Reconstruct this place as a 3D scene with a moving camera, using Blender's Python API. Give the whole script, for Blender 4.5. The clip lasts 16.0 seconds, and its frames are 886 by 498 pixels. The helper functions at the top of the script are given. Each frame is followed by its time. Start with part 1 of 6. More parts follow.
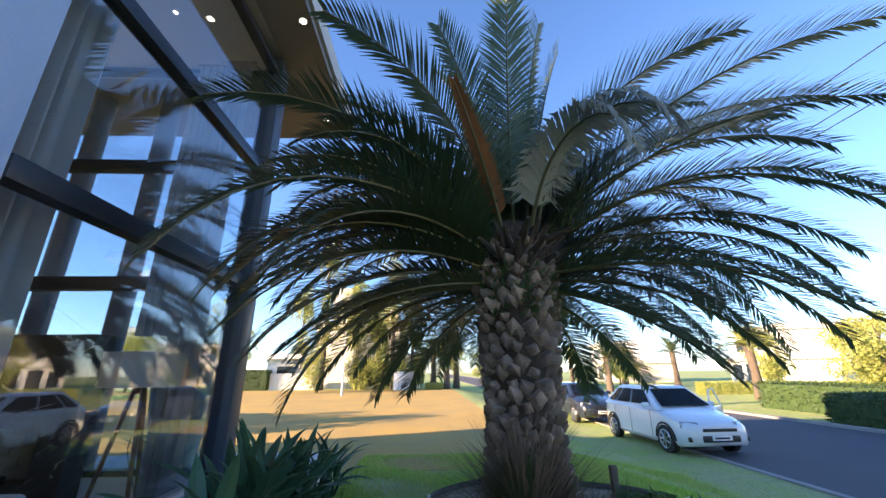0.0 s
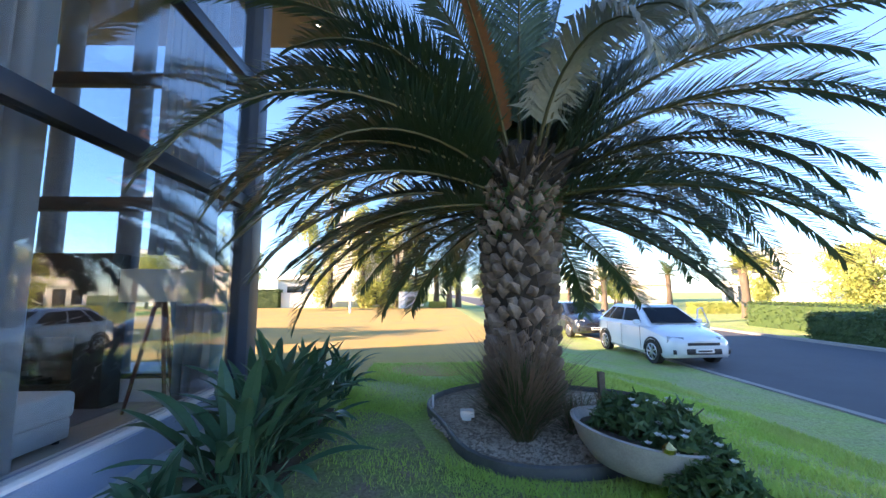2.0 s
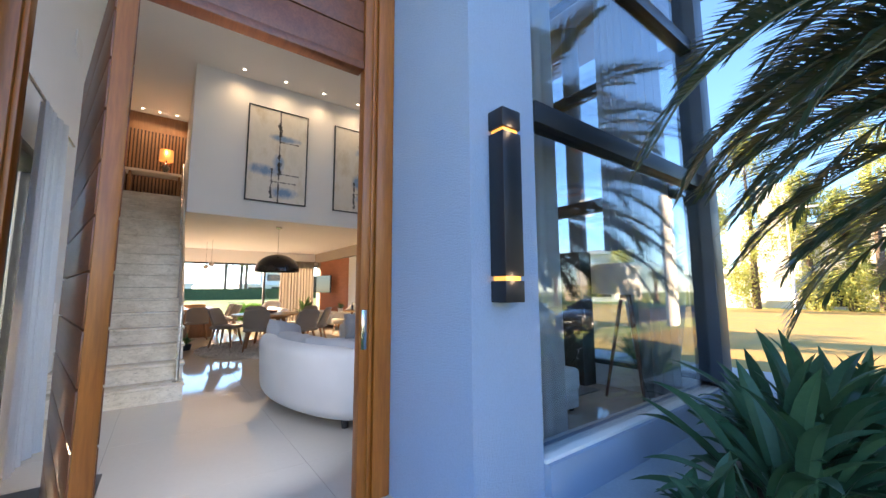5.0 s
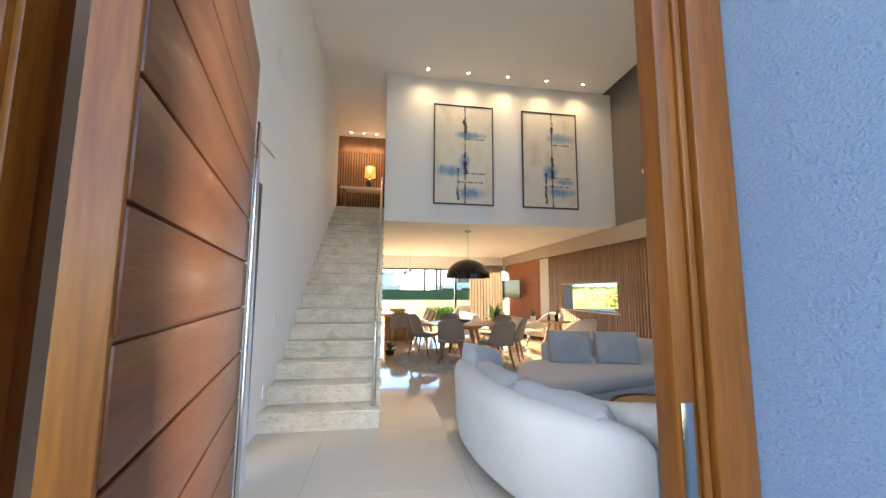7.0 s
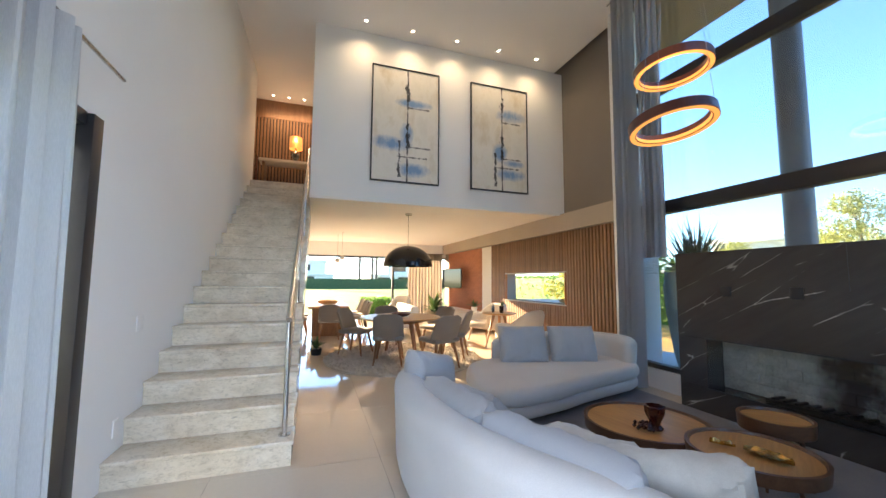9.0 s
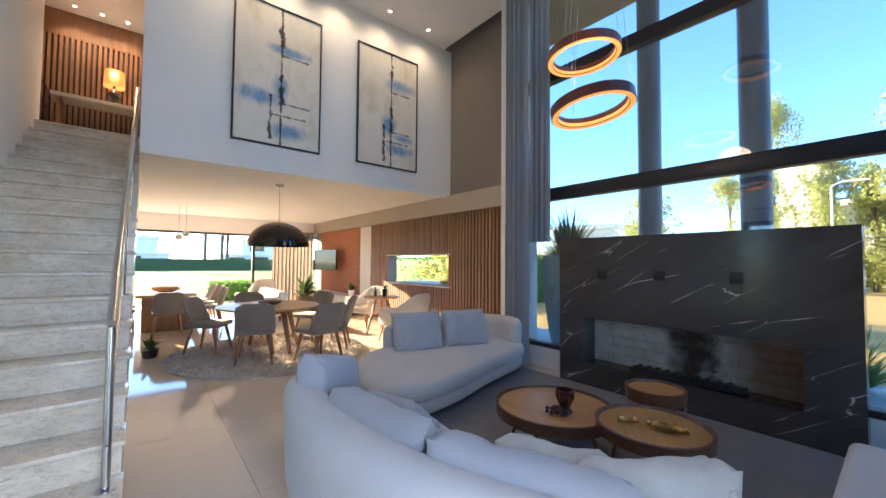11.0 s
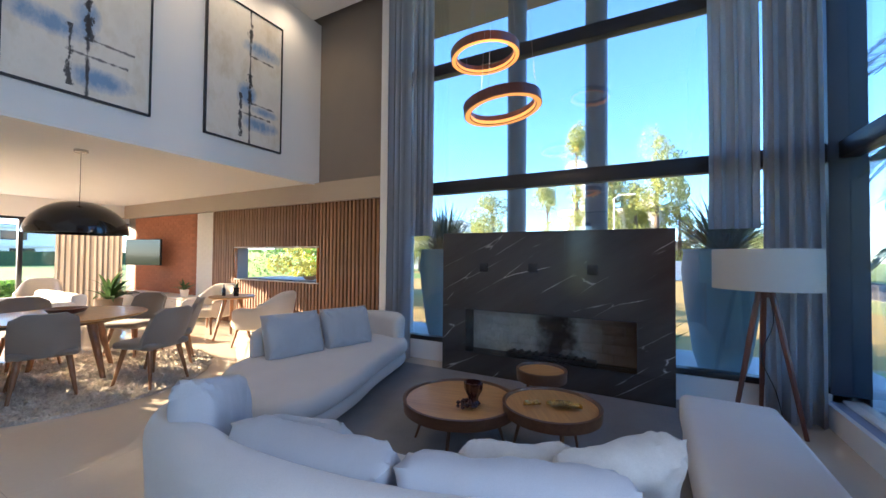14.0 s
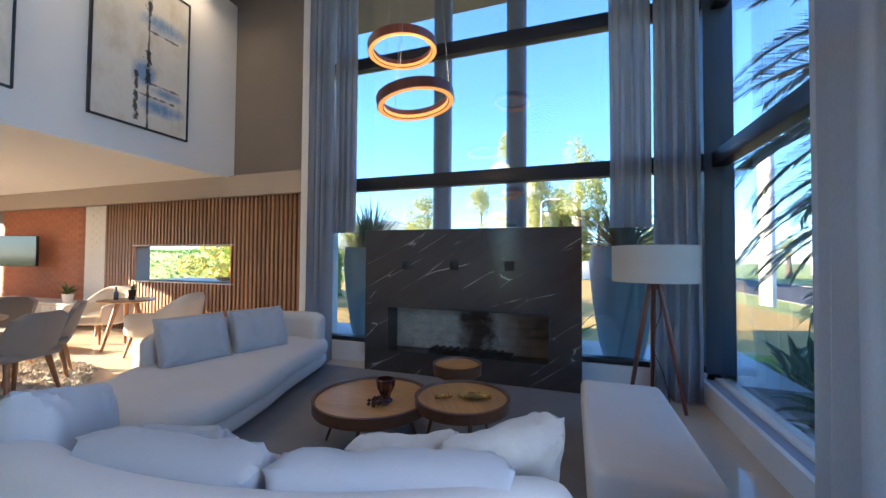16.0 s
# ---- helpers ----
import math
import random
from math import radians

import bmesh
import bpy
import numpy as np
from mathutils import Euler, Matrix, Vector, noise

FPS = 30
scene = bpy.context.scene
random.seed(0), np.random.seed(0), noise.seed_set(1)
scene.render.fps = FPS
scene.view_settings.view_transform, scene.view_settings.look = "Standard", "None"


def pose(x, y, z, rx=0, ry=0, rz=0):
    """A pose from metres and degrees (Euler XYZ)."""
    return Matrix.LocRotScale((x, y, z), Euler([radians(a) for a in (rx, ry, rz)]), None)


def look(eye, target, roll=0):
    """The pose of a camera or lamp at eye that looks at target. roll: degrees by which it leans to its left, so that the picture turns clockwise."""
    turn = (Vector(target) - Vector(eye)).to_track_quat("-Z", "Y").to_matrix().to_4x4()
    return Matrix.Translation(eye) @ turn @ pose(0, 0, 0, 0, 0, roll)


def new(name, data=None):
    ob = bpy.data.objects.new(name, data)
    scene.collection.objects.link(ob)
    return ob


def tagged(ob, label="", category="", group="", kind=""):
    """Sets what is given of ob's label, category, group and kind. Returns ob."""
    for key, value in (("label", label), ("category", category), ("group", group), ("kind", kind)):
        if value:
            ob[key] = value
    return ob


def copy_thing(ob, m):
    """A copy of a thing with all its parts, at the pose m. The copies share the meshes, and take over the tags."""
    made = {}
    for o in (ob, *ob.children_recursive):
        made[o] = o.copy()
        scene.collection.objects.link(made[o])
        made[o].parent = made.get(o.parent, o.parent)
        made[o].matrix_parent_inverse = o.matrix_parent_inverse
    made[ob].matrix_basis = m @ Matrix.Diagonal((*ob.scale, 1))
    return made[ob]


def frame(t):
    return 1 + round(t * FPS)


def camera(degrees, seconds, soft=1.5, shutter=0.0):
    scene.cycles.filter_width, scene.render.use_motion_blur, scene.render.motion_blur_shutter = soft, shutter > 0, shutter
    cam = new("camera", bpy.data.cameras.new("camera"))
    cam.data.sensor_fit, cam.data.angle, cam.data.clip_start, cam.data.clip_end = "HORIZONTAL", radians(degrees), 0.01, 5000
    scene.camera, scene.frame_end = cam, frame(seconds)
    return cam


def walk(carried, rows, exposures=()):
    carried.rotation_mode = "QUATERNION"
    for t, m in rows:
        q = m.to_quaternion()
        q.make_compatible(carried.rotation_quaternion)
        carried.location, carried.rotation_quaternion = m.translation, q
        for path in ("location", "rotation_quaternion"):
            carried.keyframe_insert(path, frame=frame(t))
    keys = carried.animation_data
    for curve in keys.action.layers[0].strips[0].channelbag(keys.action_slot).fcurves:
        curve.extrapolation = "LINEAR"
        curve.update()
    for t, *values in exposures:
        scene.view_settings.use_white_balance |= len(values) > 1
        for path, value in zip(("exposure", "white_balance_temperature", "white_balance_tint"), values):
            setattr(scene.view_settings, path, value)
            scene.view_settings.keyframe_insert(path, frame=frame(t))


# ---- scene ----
# camera and walk
cam = camera(99.7, 16.0)
PATH = [
    (0, (0.274, 0.211, 1.316), (0.356, 2.11, 1.937), -0.6),
    (0.5, (0.271, 0.248, 1.303), (0.359, 2.173, 1.839), -0.5),
    (1, (0.272, 0.27, 1.284), (0.362, 2.223, 1.704), -0.5),
    (1.5, (0.277, 0.255, 1.282), (0.361, 2.23, 1.583), -0.3),
    (2, (0.268, 0.208, 1.281), (0.335, 2.194, 1.508), -0.3),
    (2.5, (0.184, 0.092, 1.305), (0.185, 2.084, 1.479), -0.2),
    (3, (0.077, -0.08, 1.309), (-0.119, 1.903, 1.472), -0.1),
    (3.5, (-0.023, -0.176, 1.311), (-0.508, 1.757, 1.478), -0.0),
    (4, (-0.086, -0.103, 1.274), (-0.906, 1.712, 1.458), -0.2),
    (4.5, (-0.218, 0.094, 1.27), (-1.493, 1.622, 1.471), -0.2),
    (5, (-0.5, 0.219, 1.236), (-2.096, 1.403, 1.458), -0.2),
    (7.3, (-1.978, 0.498, 1.408), (-3.945, 0.789, 1.625), 0.4),
    (7.5, (-2.089, 0.529, 1.413), (-4.057, 0.819, 1.624), 0.4),
    (8, (-2.317, 0.615, 1.416), (-4.279, 0.941, 1.626), 0.3),
    (8.5, (-2.498, 0.629, 1.404), (-4.433, 1.094, 1.6), 0.4),
    (9, (-2.669, 0.584, 1.41), (-4.555, 1.229, 1.581), 0.4),
    (11.5, (-3.32, 0.494, 1.441), (-4.768, 1.873, 1.498), 0.4),
    (12, (-3.409, 0.465, 1.436), (-4.741, 1.956, 1.481), 0.3),
    (12.5, (-3.523, 0.461, 1.429), (-4.741, 2.046, 1.465), 0.4),
    (13, (-3.575, 0.461, 1.44), (-4.709, 2.108, 1.477), 0.4),
    (13.5, (-3.638, 0.434, 1.446), (-4.69, 2.134, 1.487), 0.4),
    (14, (-3.683, 0.382, 1.445), (-4.635, 2.14, 1.488), 0.5),
    (14.5, (-3.683, 0.347, 1.453), (-4.538, 2.155, 1.496), 0.4),
    (15, (-3.675, 0.357, 1.433), (-4.43, 2.209, 1.48), 0.4),
    (15.5, (-3.605, 0.43, 1.407), (-4.3, 2.305, 1.456), 0.3),
    (16, (-3.531, 0.487, 1.394), (-4.179, 2.378, 1.448), 0.4),
]
walk(cam, [(t, look(eye, target, roll)) for t, eye, target, roll in PATH], [(0, 2.15, 5850, 20), (1.5, 2.5, 5850, 20), (3.5, 2.75, 5850, 18), (5.0, 2.8, 5950, 15), (7.3, 3.22, 6200, 10), (9.0, 3.15, 5950, 11), (12.5, 3.05, 5200, 13), (16, 3.05, 5200, 13)])

# world, sun and exposure
SUN_DIR = Vector((0.945, 0.30, -0.24)).normalized()
world = bpy.data.worlds.new("world")
scene.world = world
world.use_nodes = True
wn = world.node_tree
sky = wn.nodes.new("ShaderNodeTexSky")
sky.sky_type = "NISHITA"
sky.sun_disc = False
sky.sun_elevation = math.asin(-SUN_DIR.z)
sky.sun_rotation = math.atan2(-SUN_DIR.x, -SUN_DIR.y)
sky.air_density, sky.dust_density, sky.ozone_density = 0.9, 0.08, 3.0
wn.links.new(sky.outputs[0], wn.nodes["Background"].inputs[0])
wn.nodes["Background"].inputs[1].default_value = 0.098
sun = new("sun", bpy.data.lights.new("sun", "SUN"))
sun.data.energy, sun.data.angle, sun.data.color = 5.0, radians(0.5), (1.0, 0.70, 0.37)
sun.matrix_world = look((0, 0, 30), Vector((0, 0, 30)) + SUN_DIR)


def lamp(kind, name, place, power, colour, target=None, size=0.1, cone=90):
    lt = bpy.data.lights.new(name, kind)
    lt.energy, lt.color = power, colour
    if kind == "SPOT":
        lt.spot_size, lt.spot_blend, lt.shadow_soft_size = radians(cone), 1.0, 0.12
    elif kind == "AREA":
        lt.size = size
    else:
        lt.shadow_soft_size = size
    ob = new(name, lt)
    ob.matrix_world = look(place, target or (place[0], place[1], place[2] - 1))
    return ob


# daylight in the open doorway
day = lamp("AREA", "daylight_doorway", (-2.78, 0.76, 1.45), 5, (0.82, 0.90, 1.0), (-8.0, -0.5, 2.0))
day.data.shape, day.data.size, day.data.size_y = "RECTANGLE", 0.75, 2.0
WARM = (1.0, 0.68, 0.36)

# ---- materials ----


def nodes_of(name):
    m = bpy.data.materials.new(name)
    m.use_nodes = True
    t = m.node_tree
    return m, t, t.nodes["Principled BSDF"]


def nd(t, kind, **values):
    n = t.nodes.new("ShaderNode" + kind)
    for k, v in values.items():
        n.inputs[k].default_value = v
    return n


def coords(t, stretch=(1, 1, 1), kind="Object"):
    c = nd(t, "TexCoord")
    mp = nd(t, "Mapping")
    mp.inputs["Scale"].default_value = stretch
    t.links.new(c.outputs[kind], mp.inputs["Vector"])
    return mp.outputs["Vector"]


def ramp(t, value, stops):
    r = nd(t, "ValToRGB")
    while len(r.color_ramp.elements) < len(stops):
        r.color_ramp.elements.new(0.5)
    for e, (p, c) in zip(r.color_ramp.elements, stops):
        e.position = p
        e.color = (*c, 1) if len(c) == 3 else c
    t.links.new(value, r.inputs[0])
    return r.outputs[0]


def noise_of(t, vec, scale, detail=4.0, rough=0.55, dist=0.0):
    n = nd(t, "TexNoise", Scale=scale, Detail=detail, Roughness=rough, Distortion=dist)
    t.links.new(vec, n.inputs["Vector"])
    return n.outputs["Fac"]


def mixc(t, fac, a, b, mode="MIX"):
    m = t.nodes.new("ShaderNodeMix")
    m.data_type, m.blend_type = "RGBA", mode
    for value, sock in ((fac, m.inputs[0]), (a, m.inputs[6]), (b, m.inputs[7])):
        if hasattr(value, "links"):
            t.links.new(value, sock)
        elif isinstance(value, (int, float)):
            sock.default_value = value
        else:
            sock.default_value = (*value, 1)
    return m.outputs[2]


def arith(t, op, a, b=None, c=None, clamp=False):
    m = nd(t, "Math")
    m.operation, m.use_clamp = op, clamp
    for i, v in enumerate((a, b, c)):
        if v is None:
            continue
        if hasattr(v, "links"):
            t.links.new(v, m.inputs[i])
        else:
            m.inputs[i].default_value = v
    return m.outputs[0]


def bump(t, bsdf, height, strength, dist=0.01):
    b = nd(t, "Bump", Strength=strength, Distance=dist)
    t.links.new(height, b.inputs["Height"])
    t.links.new(b.outputs[0], bsdf.inputs["Normal"])


def M(name, col, col2=None, rough=0.5, metal=0.0, scale=2.0, fine=60.0, var=0.25, relief=0.15, depth=0.004, stretch=(1, 1, 1), each=0.0, sheen=0.0, coat=0.0, through_light=0.0):
    """A surface with a broad mottling, a fine grain and a fine relief."""
    m, t, b = nodes_of(name)
    col2 = col2 or tuple(c * 0.82 for c in col)
    v = coords(t, stretch)
    big = noise_of(t, v, scale, 5)
    small = noise_of(t, v, fine, 3)
    c = ramp(t, big, [(0.3, col), (0.72, col2)])
    c = mixc(t, var, c, ramp(t, small, [(0.3, (0.55, 0.55, 0.55)), (0.7, (1.25, 1.25, 1.25))]), "MULTIPLY")
    if each:
        o = nd(t, "ObjectInfo")
        c = mixc(t, 1.0, c, ramp(t, o.outputs["Random"], [(0, (1 - each,) * 3), (1, (1 + each,) * 3)]), "MULTIPLY")
    t.links.new(c, b.inputs["Base Color"])
    b.inputs["Metallic"].default_value = metal
    r = arith(t, "MULTIPLY_ADD", small, 0.12, rough - 0.06, True)
    t.links.new(r, b.inputs["Roughness"])
    if relief:
        bump(t, b, small, relief, depth)
    b.inputs["Sheen Weight"].default_value = sheen
    b.inputs["Coat Weight"].default_value = coat
    if through_light:
        tr = nd(t, "BsdfTranslucent")
        t.links.new(c, tr.inputs[0])
        mx = nd(t, "MixShader", Fac=through_light)
        t.links.new(b.outputs[0], mx.inputs[1])
        t.links.new(tr.outputs[0], mx.inputs[2])
        t.links.new(mx.outputs[0], t.nodes["Material Output"].inputs[0])
    return m


def glow(name, col, strength):
    m, t, b = nodes_of(name)
    b.inputs["Base Color"].default_value = (*col, 1)
    b.inputs["Emission Color"].default_value = (*col, 1)
    b.inputs["Emission Strength"].default_value = strength
    return m


def pane_glass(name, tint, base):
    m, t, b = nodes_of(name)
    t.nodes.remove(b)
    tr = nd(t, "BsdfTransparent", Color=(*tint, 1))
    gl = nd(t, "BsdfGlossy", Roughness=0.003)
    lw = nd(t, "LayerWeight", Blend=0.5)
    f5 = arith(t, "POWER", lw.outputs["Facing"], 4.0)
    fr = arith(t, "MULTIPLY_ADD", f5, 1 - base, base, True)
    mx = nd(t, "MixShader")
    t.links.new(fr, mx.inputs[0])
    t.links.new(tr.outputs[0], mx.inputs[1])
    t.links.new(gl.outputs[0], mx.inputs[2])
    t.links.new(mx.outputs[0], t.nodes["Material Output"].inputs[0])
    return m


def wood(name, dark, light, axis=0, rough=0.4, coat=0.0, each=0.12, grain=14.0):
    m, t, b = nodes_of(name)
    st = [1.0, 1.0, 1.0]
    st[axis] = 0.08
    v = coords(t, st)
    n1 = noise_of(t, v, grain, 6, 0.6, 1.2)
    n2 = noise_of(t, v, grain * 7, 3, 0.6)
    c = ramp(t, n1, [(0.25, dark), (0.75, light)])
    c = mixc(t, 0.35, c, ramp(t, n2, [(0.35, (0.6, 0.58, 0.55)), (0.65, (1.2, 1.2, 1.2))]), "MULTIPLY")
    o = nd(t, "ObjectInfo")
    c = mixc(t, 1.0, c, ramp(t, o.outputs["Random"], [(0, (1 - each,) * 3), (1, (1 + each,) * 3)]), "MULTIPLY")
    t.links.new(c, b.inputs["Base Color"])
    b.inputs["Roughness"].default_value = rough
    b.inputs["Coat Weight"].default_value = coat
    b.inputs["Coat Roughness"].default_value = 0.12
    bump(t, b, n2, 0.12, 0.002)
    return m


def veined(name, base, base2, vein, scale, width, rough, amount=1.0, warp_by=0.55, slant=0.0):
    """Polished stone: a mottled ground crossed by thin veins."""
    m, t, b = nodes_of(name)
    c0 = nd(t, "TexCoord")
    mp = nd(t, "Mapping")
    mp.inputs["Rotation"].default_value = (0, slant, 0)
    mp.vector_type = "TEXTURE"
    mp.inputs["Scale"].default_value = (6.0 if slant else 1.0, 1.0, 1.0)
    t.links.new(c0.outputs["Object"], mp.inputs["Vector"])
    v = mp.outputs["Vector"]
    big = noise_of(t, v, scale * 0.8, 6, 0.6)
    c = ramp(t, big, [(0.3, base), (0.7, base2)])
    warp = nd(t, "TexNoise", Scale=scale * 1.3, Detail=5.0, Roughness=0.6)
    t.links.new(v, warp.inputs["Vector"])
    add = nd(t, "VectorMath")
    add.operation = "MULTIPLY_ADD"
    t.links.new(warp.outputs["Color"], add.inputs[0])
    add.inputs[1].default_value = (warp_by, warp_by, warp_by)
    t.links.new(v, add.inputs[2])
    vo = nd(t, "TexVoronoi", Scale=scale)
    vo.feature = "DISTANCE_TO_EDGE"
    t.links.new(add.outputs[0], vo.inputs["Vector"])
    line = ramp(t, vo.outputs["Distance"], [(0.0, (1, 1, 1)), (width, (0, 0, 0))])
    gate = ramp(t, noise_of(t, v, scale * 1.7, 3), [(0.50, (0, 0, 0)), (0.60, (1, 1, 1))])
    f = arith(t, "MULTIPLY", line, gate)
    f = arith(t, "MULTIPLY", f, amount)
    c = mixc(t, f, c, vein)
    t.links.new(c, b.inputs["Base Color"])
    b.inputs["Roughness"].default_value = rough
    return m


def travertine():
    m, t, b = nodes_of("stair_marble")
    v = coords(t, (1, 1, 2.2))
    n = noise_of(t, v, 3.2, 8, 0.62, 0.6)
    c = ramp(t, n, [(0.25, (0.54, 0.46, 0.34)), (0.5, (0.72, 0.64, 0.51)), (0.75, (0.84, 0.77, 0.65))])
    f = noise_of(t, v, 22, 6, 0.7, 1.0)
    c = mixc(t, 0.5, c, ramp(t, f, [(0.32, (0.45, 0.40, 0.33)), (0.5, (1, 1, 1)), (0.75, (1.15, 1.15, 1.13))]), "MULTIPLY")
    k = noise_of(t, coords(t, (1.2, 3, 5)), 6, 6, 0.7, 1.5)
    c = mixc(t, ramp(t, k, [(0.64, (0, 0, 0)), (0.70, (0.7, 0.7, 0.7))]), c, (0.24, 0.21, 0.18))
    t.links.new(c, b.inputs["Base Color"])
    b.inputs["Roughness"].default_value = 0.22
    return m


def canvas(name, seed, line_x, blues):
    """An abstract painting: cream ground, a broken black upright, blue washes."""
    m, t, b = nodes_of(name)
    g = nd(t, "TexCoord")
    mp = nd(t, "Mapping")
    mp.inputs["Location"].default_value = (seed, seed * 2, seed)
    t.links.new(g.outputs["Generated"], mp.inputs["Vector"])
    sx = nd(t, "SeparateXYZ")
    t.links.new(g.outputs["Generated"], sx.inputs[0])
    x, z = sx.outputs[1], sx.outputs[2]
    v = mp.outputs["Vector"]
    n1 = noise_of(t, v, 3, 6, 0.65)
    n2 = noise_of(t, v, 14, 5, 0.7)
    c = ramp(t, n1, [(0.3, (0.62, 0.55, 0.42)), (0.5, (0.78, 0.74, 0.66)), (0.7, (0.70, 0.66, 0.58))])
    for bx_, bz, w, h in blues:
        dx = arith(t, "DIVIDE", arith(t, "SUBTRACT", x, bx_), w)
        dz = arith(t, "DIVIDE", arith(t, "SUBTRACT", z, bz), h)
        r = arith(t, "ADD", arith(t, "MULTIPLY", dx, dx), arith(t, "MULTIPLY", dz, dz))
        r = arith(t, "ADD", r, arith(t, "MULTIPLY_ADD", n2, 1.0, -0.5))
        r = arith(t, "ADD", r, arith(t, "MULTIPLY_ADD", n1, 2.2, -1.1))
        f = ramp(t, r, [(0.0, (0.85, 0.85, 0.85)), (0.45, (0.4, 0.4, 0.4)), (1.2, (0, 0, 0))])
        c = mixc(t, f, c, (0.12, 0.27, 0.52))
    for lx, z0, z1, wd in ((line_x, 0.0, 1.0, 0.012), (line_x, 0.30, 0.52, 0.05), (line_x - 0.12, 0.04, 0.36, 0.03), (line_x, 0.72, 0.9, 0.045)):
        d = arith(t, "ABSOLUTE", arith(t, "SUBTRACT", x, lx))
        d = arith(t, "SUBTRACT", d, arith(t, "MULTIPLY_ADD", n2, wd * 5.0, -wd * 2.2))
        inz = arith(t, "MULTIPLY", arith(t, "GREATER_THAN", z, z0), arith(t, "LESS_THAN", z, z1))
        f = arith(t, "MULTIPLY", ramp(t, d, [(0.0, (0.92, 0.92, 0.92)), (0.012, (0, 0, 0))]), inz)
        c = mixc(t, f, c, (0.02, 0.02, 0.025))
    for hz, x0, x1 in ((0.31, line_x, line_x + 0.35), (0.66, line_x, line_x + 0.33), (0.22, line_x - 0.15, line_x + 0.3)):
        d = arith(t, "ABSOLUTE", arith(t, "SUBTRACT", z, hz))
        d = arith(t, "SUBTRACT", d, arith(t, "MULTIPLY_ADD", n2, 0.04, -0.018))
        inx = arith(t, "MULTIPLY", arith(t, "GREATER_THAN", x, x0), arith(t, "LESS_THAN", x, x1))
        f = arith(t, "MULTIPLY", ramp(t, d, [(0.0, (0.8, 0.8, 0.8)), (0.006, (0, 0, 0))]), inx)
        c = mixc(t, f, c, (0.05, 0.045, 0.05))
    t.links.new(c, b.inputs["Base Color"])
    b.inputs["Roughness"].default_value = 0.6
    bump(t, b, n2, 0.2, 0.002)
    return m


WHITE = M("white_paint", (0.86, 0.85, 0.83), (0.82, 0.81, 0.79), rough=0.6, scale=0.7, fine=180, var=0.05, relief=0.04)
CEIL = M("ceiling_paint", (0.84, 0.82, 0.79), (0.81, 0.79, 0.76), rough=0.75, scale=0.6, fine=140, var=0.04, relief=0.03)
TAUPE = M("taupe_paint", (0.24, 0.205, 0.17), (0.21, 0.18, 0.15), rough=0.7, scale=0.8, fine=160, var=0.06, relief=0.05)
# Grey render; the blue of the sky light on it is in the colour.
STUCCO = M("sky_tinted_stucco", (0.40, 0.47, 0.62), (0.36, 0.43, 0.58), rough=0.85, scale=0.8, fine=110, var=0.12, relief=0.9, depth=0.008)
FLOOR = M("polished_porcelain", (0.70, 0.62, 0.51), (0.64, 0.57, 0.47), rough=0.065, scale=0.8, fine=30, var=0.04, relief=0.0)
TRAV = travertine()
DARKSTONE = veined("black_marble", (0.040, 0.035, 0.033), (0.075, 0.066, 0.061), (0.60, 0.56, 0.52), 4.2, 0.011, 0.16, 0.9, 0.06, -0.55)


def sooty_stone():
    """Pale firebrick with a soot plume over the burner and brown scorching beside it."""
    m, t, b = nodes_of("soot_stained_firebrick")
    v = coords(t)
    sx = nd(t, "SeparateXYZ")
    t.links.new(v, sx.inputs[0])
    n = noise_of(t, v, 5, 5, 0.6)
    fine = noise_of(t, v, 40, 4, 0.6)
    c = ramp(t, n, [(0.3, (0.40, 0.37, 0.33)), (0.7, (0.62, 0.58, 0.52))])
    x = arith(t, "MULTIPLY_ADD", n, 0.5, arith(t, "SUBTRACT", sx.outputs[0], 0.25))
    c = mixc(t, ramp(t, x, [(0.28, (0, 0, 0)), (0.62, (0.85, 0.85, 0.85))]), c, (0.20, 0.10, 0.05))
    plume = arith(t, "ABSOLUTE", arith(t, "SUBTRACT", x, 0.10))
    c = mixc(t, ramp(t, plume, [(0.08, (0.95, 0.95, 0.95)), (0.26, (0, 0, 0))]), c, (0.035, 0.015, 0.012))
    c = mixc(t, 0.5, c, ramp(t, fine, [(0.3, (0.6, 0.6, 0.6)), (0.7, (1.15, 1.15, 1.15))]), "MULTIPLY")
    t.links.new(c, b.inputs["Base Color"])
    b.inputs["Roughness"].default_value = 0.9
    bump(t, b, fine, 0.4, 0.004)
    return m


FIREBRICK = sooty_stone()
BLACK = M("black_aluminium", (0.018, 0.018, 0.022), rough=0.38, fine=300, var=0.1, relief=0.03)
STEELBLUE = M("grey_aluminium", (0.07, 0.085, 0.115), rough=0.4, fine=300, var=0.1, relief=0.03)
COLUMN = M("blue_grey_column_paint", (0.09, 0.12, 0.16), rough=0.5, fine=120, var=0.1, relief=0.05)
GLASS = pane_glass("window_glass", (0.90, 0.935, 0.95), 0.10)
CLEAR = pane_glass("clear_glass", (0.96, 0.98, 0.975), 0.03)
STEEL = M("brushed_steel", (0.62, 0.61, 0.59), rough=0.22, metal=1.0, fine=250, var=0.1, relief=0.04, stretch=(1, 1, 0.1))
DOORWOOD = wood("red_brown_door_wood", (0.165, 0.046, 0.015), (0.265, 0.082, 0.026), 0, 0.40, 0.15, 0.1)
JAMBWOOD = wood("orange_varnished_wood", (0.28, 0.075, 0.008), (0.50, 0.16, 0.016), 2, 0.42, 0.12, 0.05)
